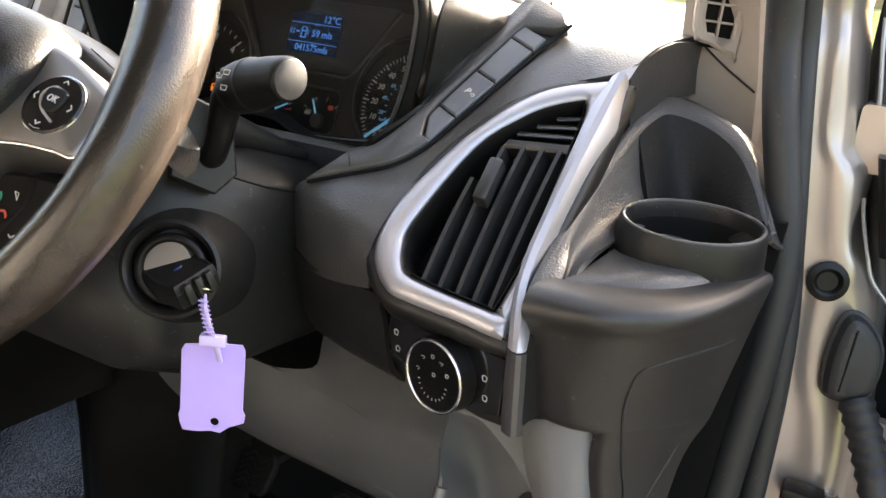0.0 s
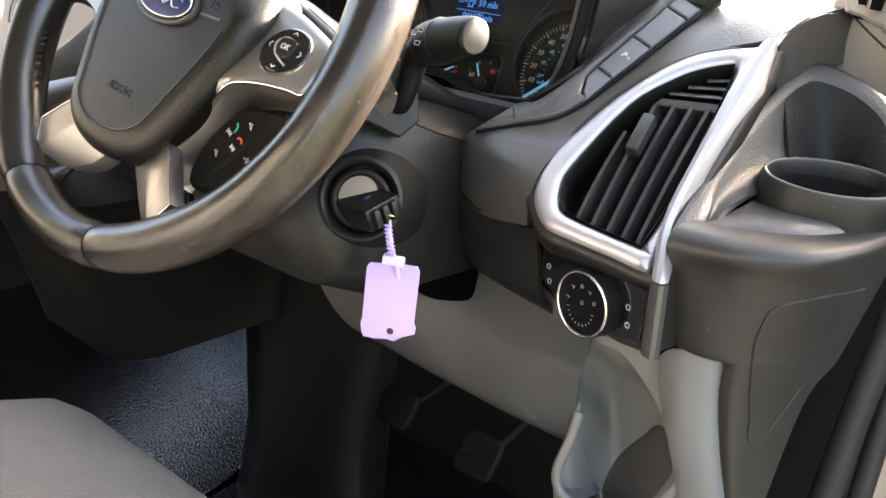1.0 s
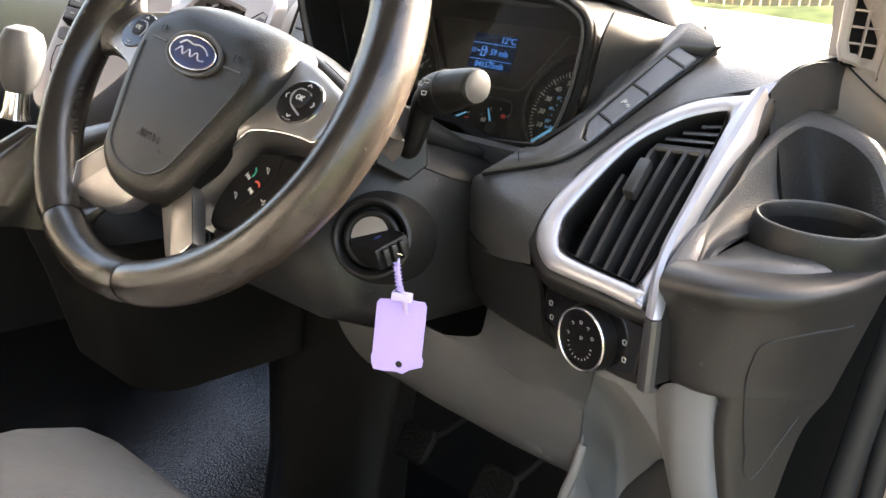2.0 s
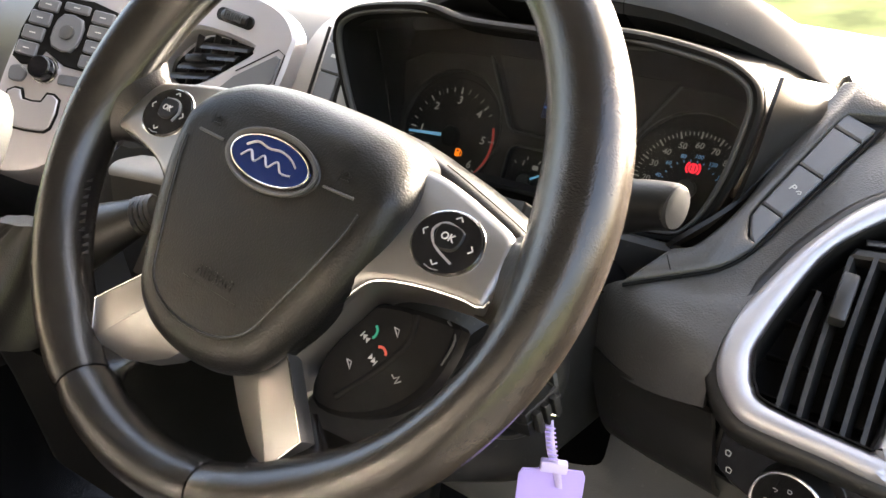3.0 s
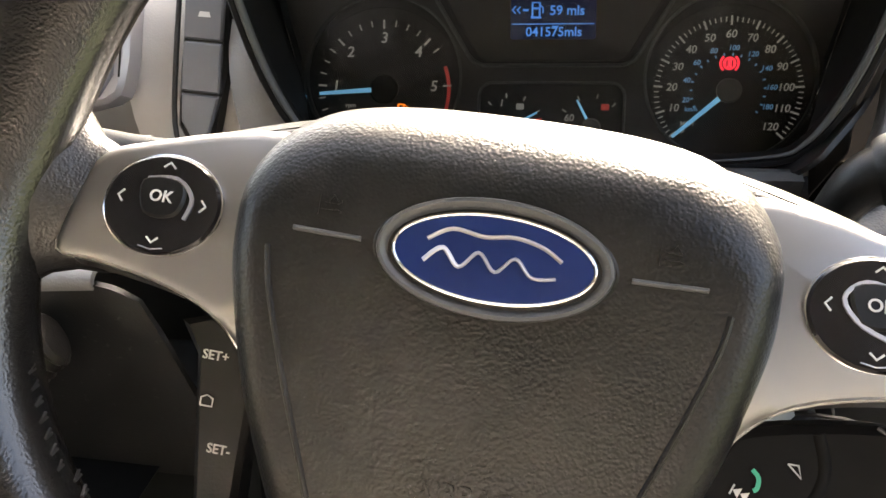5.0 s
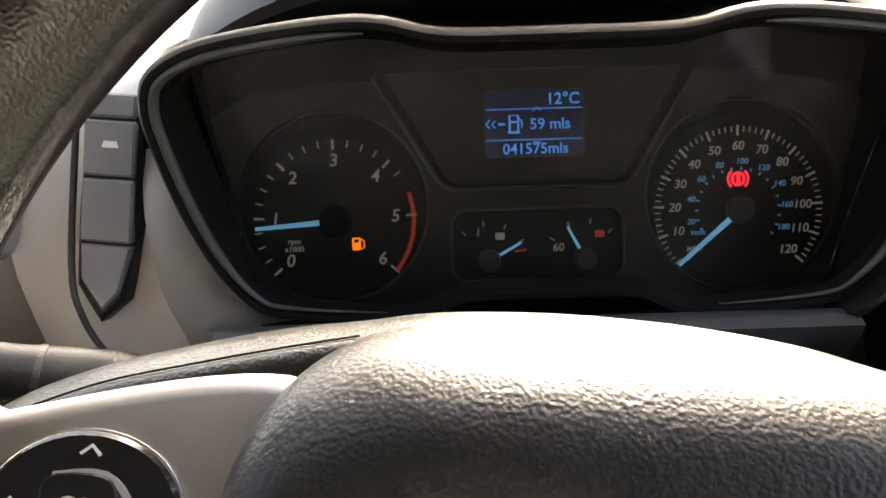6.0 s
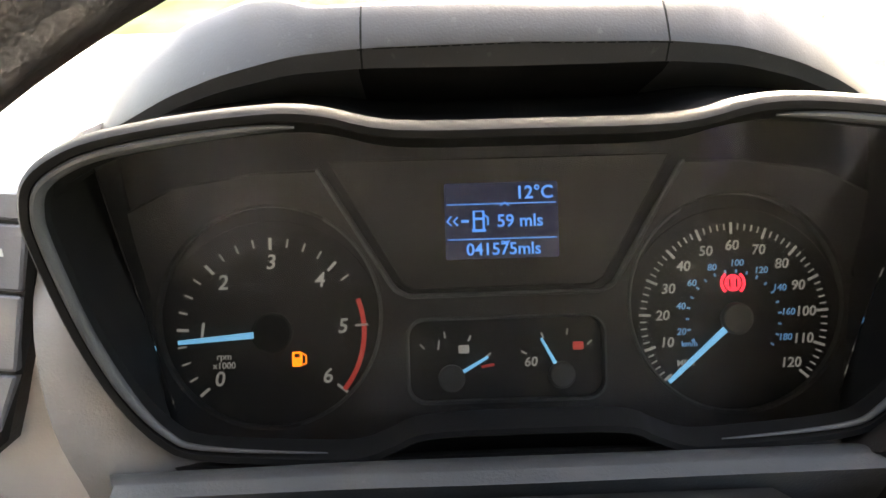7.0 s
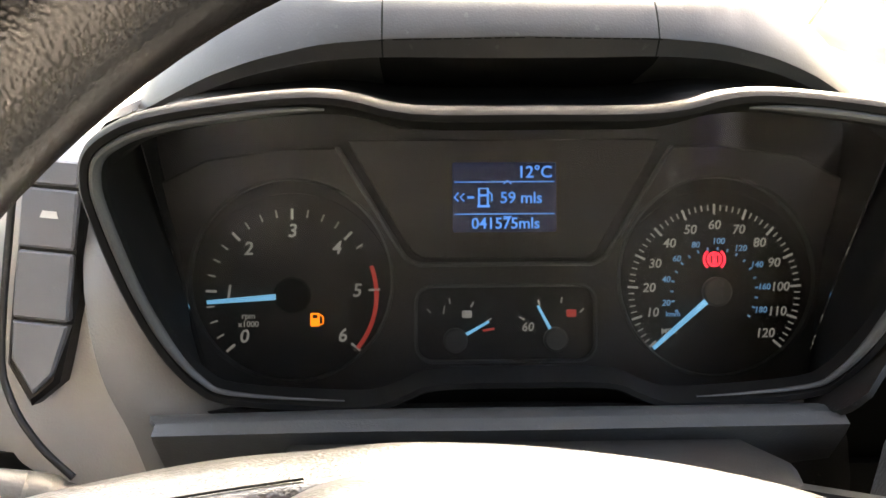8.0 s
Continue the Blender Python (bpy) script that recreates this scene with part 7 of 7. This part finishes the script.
ppart("trim", sheet([[(0.306, 0.400, 1.230), (0.335, 0.392, 1.235), (0.362, 0.380, 1.235), (0.374, 0.372, 1.235)], [(0.304, 0.396, 1.300), (0.330, 0.388, 1.300), (0.356, 0.378, 1.300), (0.368, 0.368, 1.300)], [(0.301, 0.392, 1.360), (0.324, 0.384, 1.360), (0.346, 0.374, 1.360), (0.358, 0.362, 1.360)], [(0.296, 0.30, 1.50), (0.316, 0.295, 1.50), (0.335, 0.285, 1.50), (0.345, 0.270, 1.50)], [(0.29, 0.02, 1.87), (0.31, 0.01, 1.87), (0.33, 0.0, 1.87), (0.34, -0.02, 1.87)]], 4, 0.006), BEIGE, "beige moulded trim")
GF = axes((0.3325, 0.3795, 1.345), (0.40, -0.90, 0.05))
ppart("grille_frame", plate(dense([(-0.018, -0.014), (-0.0175, 0.075), (0.015, 0.075), (0.0165, -0.029), (0.012, -0.031), (-0.004, -0.026)], 3), 0.008, 0.002, [dense([(-0.011, -0.008), (-0.010, 0.068), (0.009, 0.068), (0.010, -0.020), (-0.003, -0.018)], 2)], m=GF @ pose(0, 0, 0.004)), BEIGE, "beige grille frame")
ppart("grille_back", plate(rounded(0.026, 0.10, 0.004, 3, 0, 0.022), 0.001, 0.0, m=GF @ pose(0, 0, -0.002)), MATT, "dark grille opening")
for k in range(7):
    ppart("grille_bar", box(-0.011, 0.010, -0.0008, 0.0008, -0.003, 0.002, 0.0003, GF @ pose(0, -0.010 + 0.0125 * k, 0)), BEIGE, "thin grille bar")
for px in (-0.0005,):
    ppart("grille_bar", box(-0.0009, 0.0009, -0.020, 0.068, -0.003, 0.003, 0.0003, GF @ pose(px, 0, 0)), BEIGE, "upright grille bar")
ppart("trim_seam", tube(smooth_line([(0.3105, 0.3925, 1.38), (0.3125, 0.3935, 1.335), (0.318, 0.3915, 1.322), (0.340, 0.3830, 1.306), (0.3675, 0.3690, 1.291)], 5), 0.0008, 6), RUBBER, "moulded seam of the trim")
jamb = thing("door_jamb", "champagne painted door jamb with rubber seals", "door jamb", pose(0.43, 0.33, 1.0))
JB = pose(0.43, 0.33, 1.0).inverted()


def jpart(name, bm, mat, label=""):
    bm.transform(JB)
    return part(name, bm, mat, jamb, label)


def seal(pts, r, mat, label, flat=1.0):
    return jpart("seal", tube(smooth_line(pts, 6), r, 14, flat=flat), mat, label)


seal([(0.405, 0.30, 0.70), (0.413, 0.302, 1.01), (0.418, 0.304, 1.13), (0.415, 0.308, 1.20), (0.394, 0.312, 1.285), (0.382, 0.312, 1.355), (0.372, 0.23, 1.50), (0.36, -0.05, 1.86)], 0.0115, RUBBER, "thick black door seal")
seal([(0.435, 0.318, 0.70), (0.432, 0.318, 1.02), (0.428, 0.320, 1.13), (0.418, 0.322, 1.20), (0.404, 0.326, 1.285), (0.394, 0.326, 1.355), (0.384, 0.25, 1.50), (0.372, -0.03, 1.86)], 0.0085, RUBBER, "second black door seal")
# height, then where the jamb's face starts, where it creases and where it turns away
JAMB = [(1.002, 0.4367, 0.4740, 0.4897),
        (1.103, 0.4207, 0.4535, 0.4790),
        (1.154, 0.4156, 0.4483, 0.4749),
        (1.183, 0.4141, 0.4571, 0.4638),
        (1.204, 0.4112, 0.4494, 0.4509),
        (1.246, 0.4068, 0.4400, 0.4508),
        (1.262, 0.4055, 0.4292, 0.4383),
        (1.278, 0.4041, 0.4236, 0.4355),
        (1.329, 0.3960, 0.4185, 0.4270),
        (1.369, 0.3871, 0.4145, 0.4202)]
jamb_rows = [[(0.420, 0.345, 0.60), (0.455, 0.350, 0.60), (0.480, 0.350, 0.60), (0.497, 0.368, 0.60), (0.506, 0.44, 0.60)]]
for z, x0, x1, x2 in JAMB:
    y0 = 0.345 + 0.026 * (z - 1.0)
    jamb_rows.append([(x0, y0, z), ((x0 + x1) / 2, y0 + 0.003, z), (x1, y0 + 0.003, z), (x2, y0 + 0.022, z), (x2 + 0.004, 0.44, z)])
jamb_rows += [[(0.385, 0.28, 1.50), (0.396, 0.285, 1.50), (0.406, 0.286, 1.50), (0.416, 0.30, 1.50), (0.425, 0.36, 1.50)], [(0.37, 0.0, 1.88), (0.38, 0.0, 1.88), (0.39, 0.0, 1.88), (0.40, 0.02, 1.88), (0.405, 0.06, 1.88)]]
jpart("jamb_skin", sheet(jamb_rows, 4, 0.003), PAINT, "champagne metallic jamb with pressed contours")
jpart("pillar_foot", sheet([[(0.31, 0.455, 0.60), (0.40, 0.455, 0.60), (0.47, 0.45, 0.60)], [(0.31, 0.455, 1.20), (0.40, 0.455, 1.20), (0.47, 0.45, 1.20)], [(0.31, 0.455, 1.325), (0.39, 0.455, 1.325), (0.455, 0.45, 1.325)]], 2, 0.01), PAINT, "painted foot of the windscreen pillar")
BG = axes((0.4437, 0.3490, 1.175), (0.28, -0.95, 0.05))
jpart("bung", loft([[BG @ Vector((r * math.cos(b), r * math.sin(b), w)) for b in (2 * math.pi * i / 32 for i in range(32))] for r, w in ((0.0140, 0.0), (0.0138, 0.002), (0.0098, 0.0035), (0.0084, 0.0028), (0.0062, -0.001), (0.0045, -0.0015), (0.002, -0.0015))]), BLACK, "round rubber bung")
boot_ring = dense([(-0.0075, 0.026), (0.006, 0.024), (0.019, 0.006), (0.020, -0.020), (0.010, -0.034), (-0.006, -0.034), (-0.0125, -0.026), (-0.013, 0.004)], 4)
BT = axes((0.4680, 0.3500, 1.1300), (0.24, -0.96, 0.05))
jpart("wiring_boot", loft([[BT @ Vector((p.x, p.y, w)) for p in inset(boot_ring, d)] for d, w in ((-0.0015, -0.002), (-0.0015, 0.002), (0.0005, 0.003), (0.0025, 0.011), (0.0060, 0.0135), (0.009, 0.014))]), RUBBER, "moulded rubber wiring boot")
bellows = [(0.4790 + 0.0020 * i, 0.3420 - 0.0016 * i, 1.1000 - 0.0032 * i - 0.00005 * i * i) for i in range(22)]
jpart("boot_bellows", tube(bellows, [0.0105 + 0.0018 * (i % 2) for i in range(22)], 18), RUBBER, "ribbed rubber bellows")
jpart("door_check", box(0.449, 0.486, 0.322, 0.344, 1.008, 1.028, 0.003), BLACK, "black steel door check arm")
jpart("check_bolt", tube([(0.4800, 0.334, 1.027), (0.4800, 0.334, 1.032)], 0.005, 6), CHROME, "bright bolt head on the check arm")
door = thing("front_door", "open champagne van door, its edge and inner panel", "door", pose(0.55, 0.45, 1.0))
DBm = pose(0.55, 0.45, 1.0).inverted()


def doorpart(name, bm, mat, label=""):
    bm.transform(DBm)
    return part(name, bm, mat, door, label)


doorpart("door_edge", sheet([[(0.486, 0.395, 0.55), (0.520, 0.385, 0.55), (0.60, 0.36, 0.55)], [(0.488, 0.390, 1.0), (0.520, 0.385, 1.0), (0.60, 0.36, 1.0)], [(0.484, 0.390, 1.068), (0.515, 0.385, 1.071), (0.59, 0.36, 1.075)]], 3, 0.01), PAINT, "champagne door edge")
doorpart("door_gap_seal", tube([(0.498, 0.405, 0.60), (0.496, 0.405, 1.0), (0.476, 0.405, 1.17), (0.452, 0.41, 1.26), (0.440, 0.41, 1.36)], 0.007, 12), RUBBER, "black seal in the door gap")
doorpart("gap_liner", sheet([[(0.440, 0.445, 0.60), (0.66, 0.40, 0.60)], [(0.430, 0.445, 1.42), (0.66, 0.40, 1.42)]], 2, 0.006), MATT, "dark inside of the door gap")
doorpart("hinge_block", loft([[Vector((x, y, z)) for x, z in rounded(0.046, 0.046, 0.004, 4, 0.4600, 1.2705)] for y in (0.381, 0.384, 0.43)]), PAINT, "champagne door hinge leaf")
doorpart("inner_trim", loft([[Vector((x + 0.24 * (1.25 - z), y, z)) for x, y in rounded(0.030, 0.035, 0.006, 4, 0.4720, 0.372)] for z in (1.262, 1.255, 1.205, 1.197)]), BLACK, "black trim end of the door panel")
doorpart("lock_rod", tube(smooth_line([(0.4521, 0.372, 1.2320), (0.4545, 0.372, 1.2200), (0.4590, 0.372, 1.2060), (0.4640, 0.372, 1.1920), (0.4702, 0.372, 1.1768), (0.4860, 0.374, 1.1600)], 5), 0.0014, 8), SILVER, "thin bright rod in the door gap")
doorpart("upper_cable", tube(smooth_line([(0.4370, 0.385, 1.350), (0.4400, 0.383, 1.330), (0.4455, 0.383, 1.300), (0.4470, 0.385, 1.285)], 5), 0.0016, 8), SILVER, "thin bright rod above the hinge")
doorpart("panel_skin", sheet([[(0.60, 0.34, 0.5), (1.30, 0.10, 0.5)], [(0.59, 0.34, 1.26), (1.30, 0.10, 1.26)]], 2, 0.05), FASCIA, "dark inner door panel")
# outside: grass bank, sunlight in its colour, with a timber fence on its crest
rnd = random.Random(4)
rows = []
for j in range(9):
    y, z = ((6.8, -0.05), (7.3, 0.32), (8.0, 0.75), (8.8, 1.12), (9.6, 1.42), (10.6, 1.62), (12.0, 1.7), (16, 1.75), (30, 1.8))[j]
    rows.append([(x * 1.3, y + rnd.uniform(-0.1, 0.1), z + rnd.uniform(-0.06, 0.08) * (j > 0)) for x in range(-16, 17)])
tagged(part("grass_bank", sheet(rows, 2, 0.1), GRASS, None, "", 60), "yellow-green grass bank ahead of the van, sunlight put into its colour", "bank", kind="structure")
fence = thing("fence", "weathered timber close-board fence along the grass bank", "fence", pose(-3.0, 10.9, 1.62))
for i in range(110):
    part("board", box(-0.055, 0.055, -0.01, 0.01, -0.1, 1.6 + 0.03 * math.sin(i * 1.7), 0.004), TIMBER, fence).matrix_local = pose(-7.5 + 0.122 * i, 0.02 * (i % 2), 0.02, 0, 0, 0)
for k in (0.35, 1.4):
    part("rail", box(-7.6, 6.0, 0.02, 0.06, k, k + 0.08, 0.004), TIMBER, fence).matrix_local = pose(0, 0, 0)
